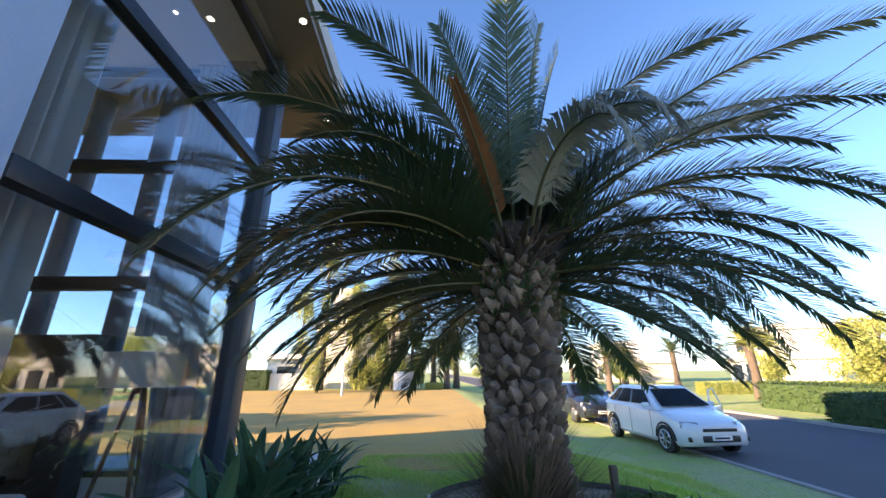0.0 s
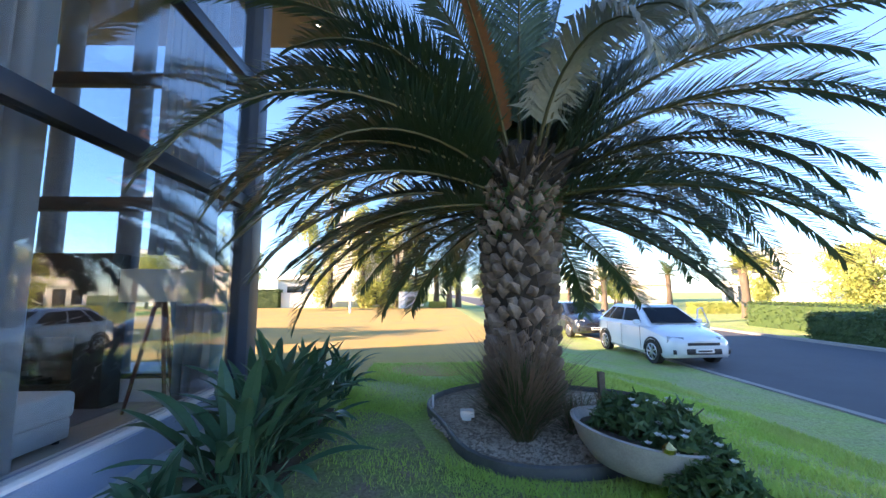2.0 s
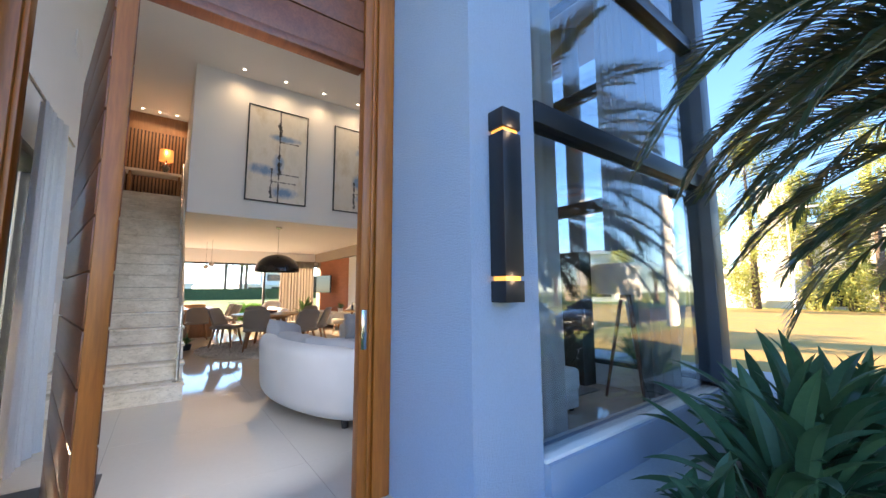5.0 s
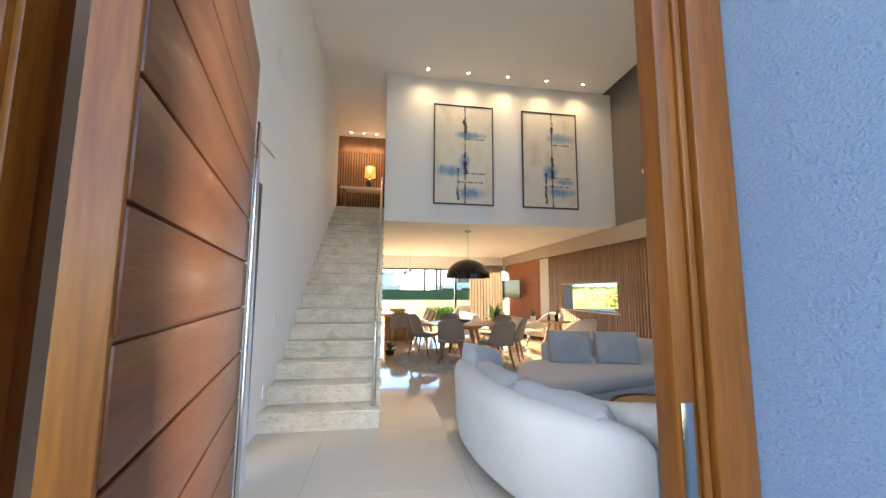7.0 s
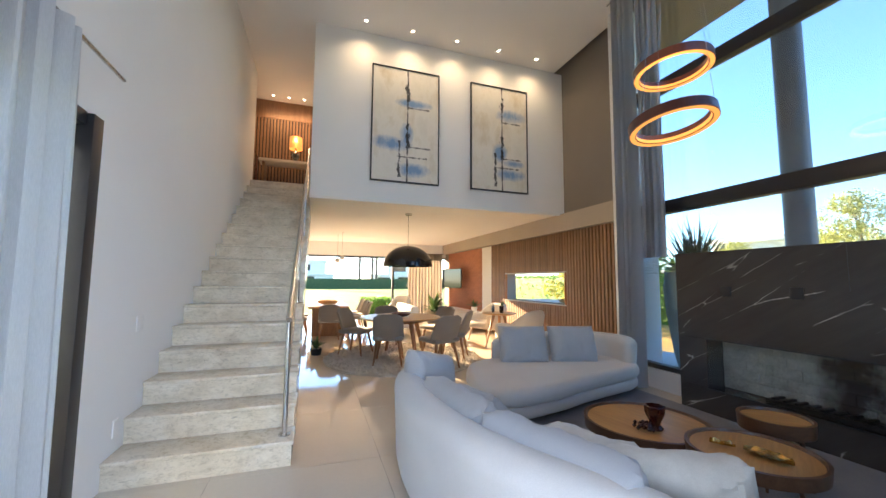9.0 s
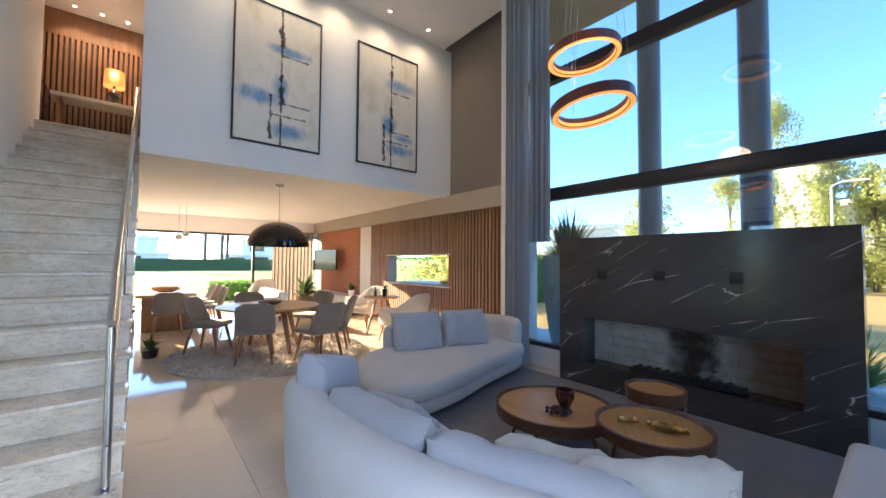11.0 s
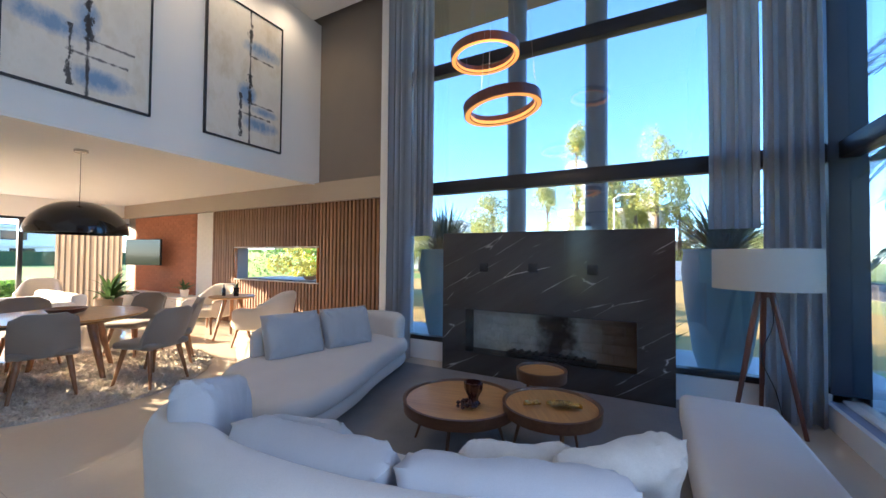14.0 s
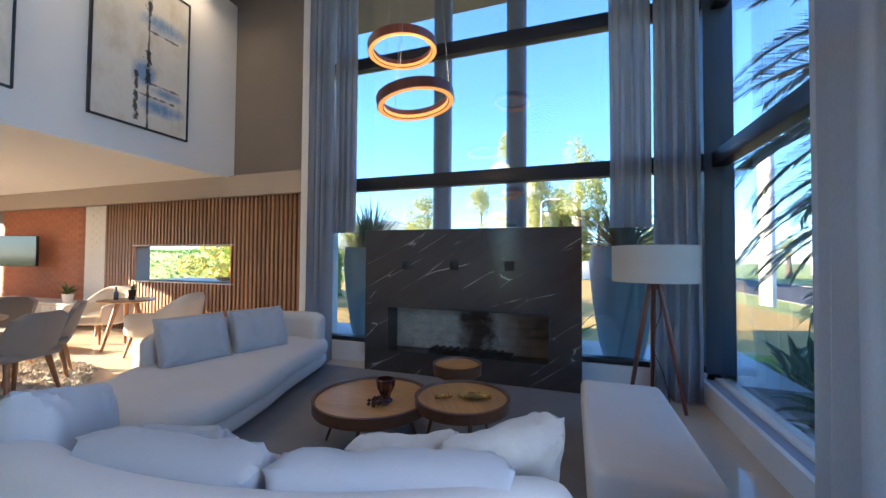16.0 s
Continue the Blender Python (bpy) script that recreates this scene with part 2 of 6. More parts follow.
SLAT = wood("walnut_slat", (0.20, 0.095, 0.042), (0.34, 0.175, 0.082), 2, 0.5, 0, 0.16)
SLATBACK = M("slat_backing", (0.05, 0.028, 0.018), rough=0.8)
OAK = wood("oak_veneer", (0.42, 0.22, 0.07), (0.58, 0.335, 0.12), 0, 0.35, 0.1, 0.06, 9)
WALNUT = wood("walnut_rim", (0.07, 0.03, 0.016), (0.14, 0.065, 0.03), 0, 0.35, 0.15, 0.1)
LEGWOOD = wood("chair_leg_wood", (0.20, 0.095, 0.04), (0.33, 0.17, 0.075), 2, 0.4, 0.1, 0.1)
MAHOGANY = wood("mahogany", (0.09, 0.026, 0.016), (0.16, 0.05, 0.03), 2, 0.35, 0.2, 0.05)
SOFA = M("pale_grey_boucle", (0.60, 0.58, 0.55), (0.53, 0.51, 0.49), rough=0.95, scale=2, fine=320, var=0.22, relief=0.35, depth=0.003, sheen=0.3)
OTTOMAN = M("white_bench_cloth", (0.76, 0.76, 0.76), (0.71, 0.71, 0.71), rough=0.9, scale=2, fine=320, var=0.12, relief=0.25, depth=0.003, sheen=0.2)
PILLOW = M("pale_linen", (0.43, 0.44, 0.46), (0.38, 0.39, 0.41), rough=0.95, scale=3, fine=380, var=0.2, relief=0.3, depth=0.003, sheen=0.2)
PILLOW2 = M("ivory_velvet", (0.58, 0.56, 0.51), (0.44, 0.42, 0.38), rough=0.85, scale=9, fine=300, var=0.2, relief=0.3, depth=0.003, sheen=0.3)
CHAIRCLOTH = M("taupe_grey_cloth", (0.27, 0.235, 0.20), (0.23, 0.20, 0.17), rough=0.95, fine=350, var=0.25, relief=0.3, depth=0.002, sheen=0.2)
CREAMCLOTH = M("cream_cloth", (0.66, 0.60, 0.51), (0.60, 0.54, 0.45), rough=0.95, fine=300, var=0.2, relief=0.3, depth=0.002, sheen=0.2)
RUGGREY = M("grey_wool_rug", (0.30, 0.295, 0.30), (0.25, 0.25, 0.26), rough=1.0, scale=3, fine=220, var=0.4, relief=0.8, depth=0.006)
SHAG = M("shaggy_beige_pile", (0.80, 0.74, 0.65), (0.55, 0.50, 0.43), rough=1.0, scale=5, fine=60, var=0.5, relief=0.8, depth=0.02)
CURTAIN = M("grey_linen_curtain", (0.58, 0.58, 0.60), (0.50, 0.50, 0.52), rough=0.95, scale=1.2, fine=260, var=0.22, relief=0.15, stretch=(1, 1, 0.15), through_light=0.36)
SHEER = M("pale_sheer_curtain", (0.74, 0.74, 0.75), (0.68, 0.68, 0.70), rough=0.95, scale=1.2, fine=260, var=0.15, relief=0.1, stretch=(1, 1, 0.15), through_light=0.18)
SHADE = M("white_lampshade_cloth", (0.78, 0.76, 0.72), (0.74, 0.72, 0.68), rough=0.9, fine=250, var=0.1, relief=0.1, through_light=0.35)
BLACKGLOSS = M("black_lacquer", (0.012, 0.011, 0.011), rough=0.12, fine=90, var=0.1, relief=0.0, coat=0.5)
POTBLUE = M("blue_grey_planter_glaze", (0.27, 0.42, 0.46), (0.23, 0.37, 0.41), rough=0.45, scale=2, fine=70, var=0.15, relief=0.08)
CONCRETE = M("pale_concrete", (0.50, 0.46, 0.41), (0.36, 0.33, 0.30), rough=0.85, scale=5, fine=70, var=0.3, relief=0.3)
REDBRICK = M("red_brick", (0.46, 0.18, 0.085), (0.36, 0.13, 0.06), rough=0.85, scale=6, fine=60, var=0.35, relief=0.4, each=0.07)
WHITEBRICK = M("white_brick", (0.76, 0.73, 0.68), (0.70, 0.67, 0.62), rough=0.8, scale=6, fine=60, var=0.15, relief=0.3)
MORTAR = M("mortar", (0.36, 0.15, 0.075), rough=0.95)
GOLD = M("gold_leaf_metal", (0.83, 0.62, 0.24), rough=0.25, metal=1.0, scale=20, fine=80, var=0.2, relief=0.3)
DARKGLASS = M("dark_red_glass", (0.045, 0.008, 0.006), rough=0.08, fine=20, var=0.1, relief=0.0, coat=0.6)
SCREEN = M("dark_screen", (0.01, 0.013, 0.016), rough=0.08, fine=30, var=0.02, relief=0.0)
TERRACOTTA = M("pale_basket_pot", (0.42, 0.30, 0.18), rough=0.8, fine=90, var=0.3, relief=0.4)
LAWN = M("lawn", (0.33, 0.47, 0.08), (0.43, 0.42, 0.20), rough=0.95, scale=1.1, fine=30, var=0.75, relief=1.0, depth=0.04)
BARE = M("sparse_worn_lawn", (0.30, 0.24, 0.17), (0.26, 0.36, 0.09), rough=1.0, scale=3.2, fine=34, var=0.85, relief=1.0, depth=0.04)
# Dry tan grass, with the golden sunlight on it added to its colour.
DRYLAWN = M("sun_gilded_dry_lawn", (0.52, 0.34, 0.075), (0.40, 0.29, 0.10), rough=0.95, scale=0.5, fine=30, var=0.4, relief=0.8, depth=0.03)
GRASS = M("grass_blade", (0.42, 0.64, 0.09), (0.54, 0.58, 0.18), rough=0.7, scale=0.6, fine=20, var=0.3, relief=0.0, through_light=0.3)
SOIL = M("dark_soil", (0.07, 0.05, 0.035), (0.11, 0.085, 0.06), rough=1.0, scale=4, fine=50, var=0.5, relief=0.9, depth=0.02)
GRAVEL = M("beige_gravel", (0.60, 0.50, 0.38), (0.42, 0.36, 0.28), rough=0.95, scale=9, fine=60, var=0.4, relief=0.3)
GRAVELBED = M("crushed_gravel_bed", (0.50, 0.41, 0.31), (0.20, 0.155, 0.115), rough=1.0, scale=26, fine=75, var=0.8, relief=1.0, depth=0.02)
ASPHALT = M("asphalt", (0.085, 0.085, 0.095), (0.07, 0.07, 0.08), rough=0.9, scale=0.7, fine=120, var=0.35, relief=0.5)
KERB = M("kerb_concrete", (0.33, 0.31, 0.28), (0.25, 0.23, 0.21), rough=0.9, scale=2, fine=60, var=0.3, relief=0.4)
EDGING = M("dark_edging", (0.05, 0.055, 0.055), (0.12, 0.12, 0.12), rough=0.55, scale=5, fine=60, var=0.3, relief=0.2)
BARK = M("palm_leaf_base", (0.38, 0.275, 0.20), (0.13, 0.09, 0.065), rough=0.95, scale=7, fine=60, var=0.5, relief=0.8, depth=0.01, each=0.3)
BARKDARK = M("palm_trunk_fibre", (0.045, 0.032, 0.022), (0.08, 0.055, 0.035), rough=1.0, scale=8, fine=70, var=0.5, relief=0.9, depth=0.01, stretch=(1, 1, 0.3))
FROND = M("palm_leaflet", (0.075, 0.115, 0.06), (0.105, 0.14, 0.065), rough=0.36, scale=1.5, fine=25, var=0.3, relief=0.0, each=0.18, through_light=0.22)
FRONDGREY = M("grey_old_leaflet", (0.30, 0.32, 0.26), (0.34, 0.30, 0.24), rough=0.5, scale=2.5, fine=25, var=0.3, relief=0.0, through_light=0.1)
FRONDDEAD = M("dead_brown_leaflet", (0.34, 0.13, 0.035), (0.20, 0.085, 0.03), rough=0.7, scale=2.5, fine=25, var=0.3, relief=0.0, through_light=0.15)
RACHIS = M("palm_rachis", (0.085, 0.095, 0.035), (0.11, 0.085, 0.035), rough=0.5, fine=40, var=0.2, relief=0.05)
STRELITZIA = M("broad_dark_leaf", (0.055, 0.125, 0.06), (0.08, 0.155, 0.08), rough=0.35, scale=4, fine=40, var=0.2, relief=0.08, each=0.2, through_light=0.12)
LEAFGREEN = M("shrub_leaf", (0.065, 0.125, 0.045), (0.095, 0.16, 0.05), rough=0.5, scale=6, fine=30, var=0.3, relief=0.0, through_light=0.25)
LEAFLIGHT = M("bright_shrub_leaf", (0.12, 0.26, 0.03), (0.16, 0.30, 0.05), rough=0.5, scale=6, fine=30, var=0.3, relief=0.0, through_light=0.3)
# Yellow-green leaf, brightened so its colour carries the sunlight on far foliage.
LEAFYELLOW = M("sun_brightened_leaf", (0.34, 0.40, 0.09), (0.44, 0.43, 0.12), rough=0.6, scale=2, fine=20, var=0.4, relief=0.0, through_light=0.3)
HEDGE = M("hedge_leaf", (0.045, 0.085, 0.025), (0.075, 0.12, 0.03), rough=0.6, scale=3, fine=30, var=0.4, relief=0.0, through_light=0.2)
STRAW = M("dry_grass", (0.26, 0.17, 0.11), (0.20, 0.14, 0.09), rough=0.9, scale=4, fine=30, var=0.3, relief=0.0, through_light=0.2)
TUFT = M("fountain_grass", (0.07, 0.10, 0.03), (0.11, 0.12, 0.045), rough=0.7, scale=4, fine=30, var=0.3, relief=0.0, through_light=0.2)
PETAL = M("white_petal", (0.82, 0.82, 0.78), rough=0.7, fine=60, var=0.05, relief=0.0, through_light=0.3)
TRUNK = M("tree_bark", (0.16, 0.12, 0.09), (0.10, 0.075, 0.055), rough=0.95, scale=6, fine=50, var=0.4, relief=0.6, stretch=(1, 1, 0.3))
RENDER = M("white_render", (0.78, 0.77, 0.74), (0.72, 0.71, 0.68), rough=0.85, scale=0.5, fine=60, var=0.1, relief=0.1)
RENDERGREY = M("grey_render", (0.42, 0.40, 0.38), (0.37, 0.35, 0.33), rough=0.85, scale=0.5, fine=60, var=0.1, relief=0.1)
ROOFTILE = M("brown_roof", (0.20, 0.11, 0.07), (0.14, 0.08, 0.05), rough=0.85, scale=2, fine=30, var=0.3, relief=0.3)
FARWINDOW = M("far_window_glass", (0.03, 0.035, 0.04), rough=0.08, fine=20, var=0.05, relief=0.0)
CARWHITE = M("white_car_paint", (0.78, 0.79, 0.80), (0.76, 0.77, 0.78), rough=0.25, fine=200, var=0.02, relief=0.0, coat=1.0)
CARDARK = M("dark_blue_car_paint", (0.018, 0.024, 0.04), rough=0.25, fine=200, var=0.02, relief=0.0, coat=1.0)
CARGLASS = M("car_glass", (0.015, 0.02, 0.025), rough=0.12, fine=20, var=0.02, relief=0.0)
CARGLASS.node_tree.nodes["Principled BSDF"].inputs["Specular IOR Level"].default_value = 0.2
RUBBER = M("tyre_rubber", (0.018, 0.018, 0.018), rough=0.8, fine=60, var=0.2, relief=0.2)
ALLOY = M("wheel_alloy", (0.55, 0.55, 0.56), rough=0.3, metal=1.0, fine=60, var=0.1, relief=0.0)
LIGHTLENS = M("headlight_lens", (0.55, 0.58, 0.60), (0.12, 0.13, 0.14), rough=0.08, scale=12, fine=40, var=0.1, relief=0.0, coat=1.0)
SOFFIT = M("brown_soffit_boards", (0.17, 0.145, 0.125), (0.14, 0.12, 0.10), rough=0.6, scale=1, fine=70, var=0.15, relief=0.1)
# Taupe lightened to beige: sun bounce on the beam is put into the colour.
BEAMPAINT = M("sun_warmed_taupe_paint", (0.44, 0.37, 0.29), (0.40, 0.33, 0.26), rough=0.7, scale=0.8, fine=160, var=0.06, relief=0.05)
LINEN = M("beige_linen_drape", (0.44, 0.39, 0.33), (0.38, 0.33, 0.28), rough=0.95, scale=1.2, fine=220, var=0.25, relief=0.15, stretch=(1, 1, 0.15), through_light=0.2)
GARDENLAWN = M("green_garden_lawn", (0.10, 0.21, 0.025), (0.15, 0.25, 0.035), rough=0.95, scale=0.5, fine=30, var=0.4, relief=0.6, depth=0.03)
TILE = M("blue_grey_paving", (0.52, 0.55, 0.59), (0.46, 0.49, 0.53), rough=0.6, scale=2, fine=60, var=0.2, relief=0.15)
LED = glow("warm_led", (1.0, 0.36, 0.07), 0.14)
SPOTGLOW = glow("downlight_glow", (1.0, 0.80, 0.55), 2.5)
SCONCEGLOW = glow("sconce_glow", (1.0, 0.38, 0.06), 0.24)
LAMPGLOW = glow("table_lamp_glow", (1.0, 0.42, 0.10), 0.06)

# ---- mesh helpers ----


def mesh_of(name, bm, mat, smooth=True):
    me = bpy.data.meshes.new(name)
    bm.to_mesh(me)
    bm.free()
    for mt in mat if isinstance(mat, (list, tuple)) else (mat,):
        me.materials.append(mt)
    if smooth:
        me.polygons.foreach_set("use_smooth", [True] * len(me.polygons))
        me.set_sharp_from_angle(angle=radians(38))
    return me


def part(name, bm, mat, parent, label=""):
    ob = new(name, mesh_of(name, bm, mat))
    ob.parent = parent
    if label:
        ob["label"] = label
    return ob


def thing(name, place, turn, label, category, group="", kind=""):
    ob = new(name)
    ob.empty_display_size = 0.1
    ob.matrix_world = pose(*place, 0, 0, turn)
    return tagged(ob, label, category, group, kind)


def solo(name, bm, mat, label, category, kind="", group="", m=None):
    ob = new(name, mesh_of(name, bm, mat))
    if m is not None:
        ob.matrix_world = m
    return tagged(ob, label, category, group, kind)


def struct(name, bm, mat, label="", category="wall"):
    return solo(name, bm, mat, label, category, "structure")


def bev(bm, verts, r, seg=2):
    edges = {e for v in verts for e in v.link_edges}
    bmesh.ops.bevel(bm, geom=list(edges), offset=r, segments=seg, affect="EDGES", profile=0.5)


def B(bm, x0, x1, y0, y1, z0, z1, r=0.0, seg=2):
    x0, x1, y0, y1, z0, z1 = min(x0, x1), max(x0, x1), min(y0, y1), max(y0, y1), min(z0, z1), max(z0, z1)
    vs = [bm.verts.new((x, y, z)) for z in (z0, z1) for x, y in ((x0, y0), (x1, y0), (x1, y1), (x0, y1))]
    for f in ((3, 2, 1, 0), (4, 5, 6, 7), (0, 1, 5, 4), (1, 2, 6, 5), (2, 3, 7, 6), (3, 0, 4, 7)):
        bm.faces.new([vs[i] for i in f])
    if r:
        bev(bm, vs, r, seg)
    return bm


def box(*a, **k):
    return B(bmesh.new(), *a, **k)


def boxes(*many):
    bm = bmesh.new()
    for b in many:
        B(bm, *b)
    return bm


def ring_faces(bm, rings, closed=True, cap0=True, cap1=True):
    n = len(rings[0])
    for a, b in zip(rings, rings[1:]):
        for i in range(n if closed else n - 1):
            j = (i + 1) % n
            bm.faces.new((a[i], a[j], b[j], b[i]))
    if cap0:
        bm.faces.new(rings[0][::-1])
    if cap1:
        bm.faces.new(rings[-1])


def tube(bm, pts, radii, seg=8, cap=True):
    pts = [Vector(p) for p in pts]
    if not isinstance(radii, (list, tuple)):
        radii = [radii] * len(pts)
    rings, side = [], None
    for i, p in enumerate(pts):
        d = (pts[min(i + 1, len(pts) - 1)] - pts[max(i - 1, 0)]).normalized()
        if side is None:
            side = d.orthogonal().normalized()
        side = (side - d * side.dot(d)).normalized()
        up = d.cross(side)
        rings.append([bm.verts.new(p + radii[i] * (math.cos(2 * math.pi * k / seg) * side + math.sin(2 * math.pi * k / seg) * up)) for k in range(seg)])
    ring_faces(bm, rings, True, cap, cap)
    return bm


def lathe(bm, prof, seg=32, centre=(0, 0, 0), squash=1.0, caps=True):
    """Turn a profile of (radius, height) about z."""
    cx, cy, cz = centre
    rings = [[bm.verts.new((cx + max(r, 1e-4) * math.cos(2 * math.pi * k / seg), cy + squash * max(r, 1e-4) * math.sin(2 * math.pi * k / seg), cz + z)) for k in range(seg)] for r, z in prof]
    ring_faces(bm, rings, True, caps, caps)
    return bm


def smooth_line(pts, n=8):
    """A Catmull-Rom line through the points."""
    pts = [Vector(p) for p in pts]
    out = []
    for i in range(len(pts) - 1):
        p0, p1, p2, p3 = pts[max(i - 1, 0)], pts[i], pts[i + 1], pts[min(i + 2, len(pts) - 1)]
        for k in range(n):
            s = k / n
            out.append(0.5 * (2 * p1 + (p2 - p0) * s + (2 * p0 - 5 * p1 + 4 * p2 - p3) * s * s + (3 * p1 - p0 - 3 * p2 + p3) * s ** 3))
    return out + [pts[-1]]


def prism(bm, outline, z0, z1, r=0.0, seg=3):
    bot = [bm.verts.new((p[0], p[1], z0)) for p in outline]
    top = [bm.verts.new((p[0], p[1], z1)) for p in outline]
    n = len(outline)
    for i in range(n):
        j = (i + 1) % n
        bm.faces.new((bot[i], bot[j], top[j], top[i]))
    f0, f1 = bm.faces.new(bot[::-1]), bm.faces.new(top)
    if r:
        edges = list(f1.edges) + list(f0.edges)
        bmesh.ops.bevel(bm, geom=edges, offset=r, segments=seg, affect="EDGES", profile=0.5)
    return bm


def pillow(bm, w, h, d, m, seed=0, soft=0.42, nu=28, nv=28):
    """A stuffed cushion, w by h by d, with pinched corners and creases."""
    rnd = Vector((seed * 3.1, seed * 1.7, seed * 2.3))
    grid = {}
    for side in (1, -1):
        for i in range(nu + 1):
            for j in range(nv + 1):
                u, v = 2 * i / nu - 1, 2 * j / nv - 1
                edge = i in (0, nu) or j in (0, nv)
                if edge and side == -1:
                    grid[(side, i, j)] = grid[(1, i, j)]
                    continue
                puff = (max(0.0, 1 - abs(u) ** 5.5) * max(0.0, 1 - abs(v) ** 4.5)) ** soft
                pin = 1 - 0.05 * (1 - (u * u) * (v * v)) * (abs(u) ** 4 + abs(v) ** 4) / 2
                p = Vector((u * w / 2 * pin, v * h / 2 * pin, side * d / 2 * puff))
                cr = math.atan2(v - (1 if v > 0 else -1), u - (1 if u > 0 else -1))
                near = max(0.0, 1 - math.hypot(abs(u) - 1, abs(v) - 1) / 0.9)
                wr = noise.noise(p * 6 + rnd) * 0.016 + noise.noise(Vector((p.x * 20, p.y * 7, side)) + rnd) * 0.010 + near * 0.016 * math.sin(cr * 11 + seed)
                p.z += side * wr * min(1, puff * 2) - 0.02 * (1 - v) * (1 - u * u) * 0.5
                grid[(side, i, j)] = bm.verts.new(m @ p)
        for i in range(nu):
            for j in range(nv):
                q = [grid[(side, i, j)], grid[(side, i + 1, j)], grid[(side, i + 1, j + 1)], grid[(side, i, j + 1)]]
                bm.faces.new(q if side == 1 else q[::-1])
    return bm


def quads_object(name, verts, faces, mat, smooth=False):
    me = bpy.data.meshes.new(name)
    me.from_pydata(verts, [], faces)
    me.materials.append(mat)
    if smooth:
        me.polygons.foreach_set("use_smooth", [True] * len(me.polygons))
    return me


def leaf_mesh(name, centres, size, mat, rng, long=1.6, flat=0.0):
    """Many small leaves, two triangles each, at the given places."""
    n = len(centres)
    d = rng.normal(size=(n, 3))
    d[:, 2] *= 1 - flat
    d /= np.linalg.norm(d, axis=1)[:, None]
    e = np.cross(d, rng.normal(size=(n, 3)))
    e /= np.linalg.norm(e, axis=1)[:, None] + 1e-9
    s = size * rng.uniform(0.6, 1.3, n)[:, None]
    c = np.asarray(centres)
    v = np.stack([c - d * s * long, c + e * s * 0.5, c + d * s * long, c - e * s * 0.5], 1).reshape(-1, 3)
    f = np.arange(4 * n).reshape(-1, 4)
    return quads_object(name, v.tolist(), f.tolist(), mat)


# ---- large structure ----
ZG = -0.2          # lawn
CEIL_Z = 5.78      # living room ceiling
NY = 5.39          # inner face of the north wall
SY = -0.72         # inner face of the south wall
BX = -9.04         # balcony front
LOW = 2.78         # ceiling under the balcony
BACK = -16.5       # garden glass

STREET = -0.65     # street level


def ground_z(x):
    """The lawn falls gently from the house to the street."""
    u = min(1.0, max(0.0, (x - 2.6) / 2.9))
    return ZG + (STREET - ZG) * u * u * (3 - 2 * u)


def ground_sheet(xs, y0, y1, lift=0.0):
    bm = bmesh.new()
    rows = [[bm.verts.new((x, y, ground_z(x) + lift)) for y in (y0, y1)] for x in xs]
    for a, b in zip(rows, rows[1:]):
        bm.faces.new((a[0], b[0], b[1], a[1]))
    bmesh.ops.recalc_face_normals(bm, faces=bm.faces[:])
    return bm


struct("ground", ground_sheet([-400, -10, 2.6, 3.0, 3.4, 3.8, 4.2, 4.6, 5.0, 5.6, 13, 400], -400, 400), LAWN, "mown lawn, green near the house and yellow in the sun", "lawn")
struct("ground_dry", prism(bmesh.new(), [(-30, 8.6), (-1.2, 7.1), (0.6, 7.0), (2.2, 7.6), (2.55, 10), (2.5, 36), (-30, 37)], ZG - 0.05, ZG + 0.006), DRYLAWN, "dry lawn of the open plot, sunlit gold put into its colour", "lawn")
floor_slab = struct("floor", box(BACK - 0.1, -2.2, SY - 0.2, NY + 0.2, -0.15, -0.004), KERB, "polished cream porcelain floor of large tiles", "floor")
tile_me = mesh_of("floor_tile", box(0.0012, 1.1988, 0.0012, 1.1988, -0.0045, 0.0), FLOOR, False)
for i in range(12):
    for j in range(6):
        ft = new("floor_tile", tile_me)
        ft.parent = floor_slab
        ft.location = (BACK - 0.1 + 1.2 * i, SY - 0.2 + 1.2 * j - 0.35, 0.0)
struct("floor_entrance", box(-2.199, -0.9, -2.2, 1.5, ZG - 0.1, -0.03), TILE, "blue-grey paved entrance step", "floor")
struct("ground_garden", box(-78, -18.9, -45, 32, ZG - 0.05, ZG + 0.01), GARDENLAWN, "bright green mown garden lawn in the sun", "lawn")
struct("terrace", box(BACK - 2.4, BACK - 0.11, -6, 9, -0.2, -0.02), FLOOR, "pale cream tiled garden terrace", "floor")
struct("road", box(6.95, 14.2, -300, 300, STREET - 0.1, STREET + 0.012), ASPHALT, "dark asphalt street", "road")
struct("kerb", boxes((6.80, 6.947, -120, 300, STREET - 0.1, STREET + 0.03), (14.203, 14.5, -120, 300, STREET - 0.1, STREET + 0.1)), KERB, "low concrete kerb", "kerb")

# walls
struct("wall_south", boxes((BACK, -11.25, SY - 0.2, SY, -0.15, 3.22), (-11.25, -5.46, SY - 0.2, SY, -0.15, 6.2), (-4.4, -2.75, SY - 0.2, SY, -0.15, 6.2), (-5.46, -4.4, SY - 0.2, SY, 2.38, 6.2), (-5.46, -4.4, SY - 0.2, SY, -0.15, 0.0)), WHITE, "smooth white plastered wall", "wall")
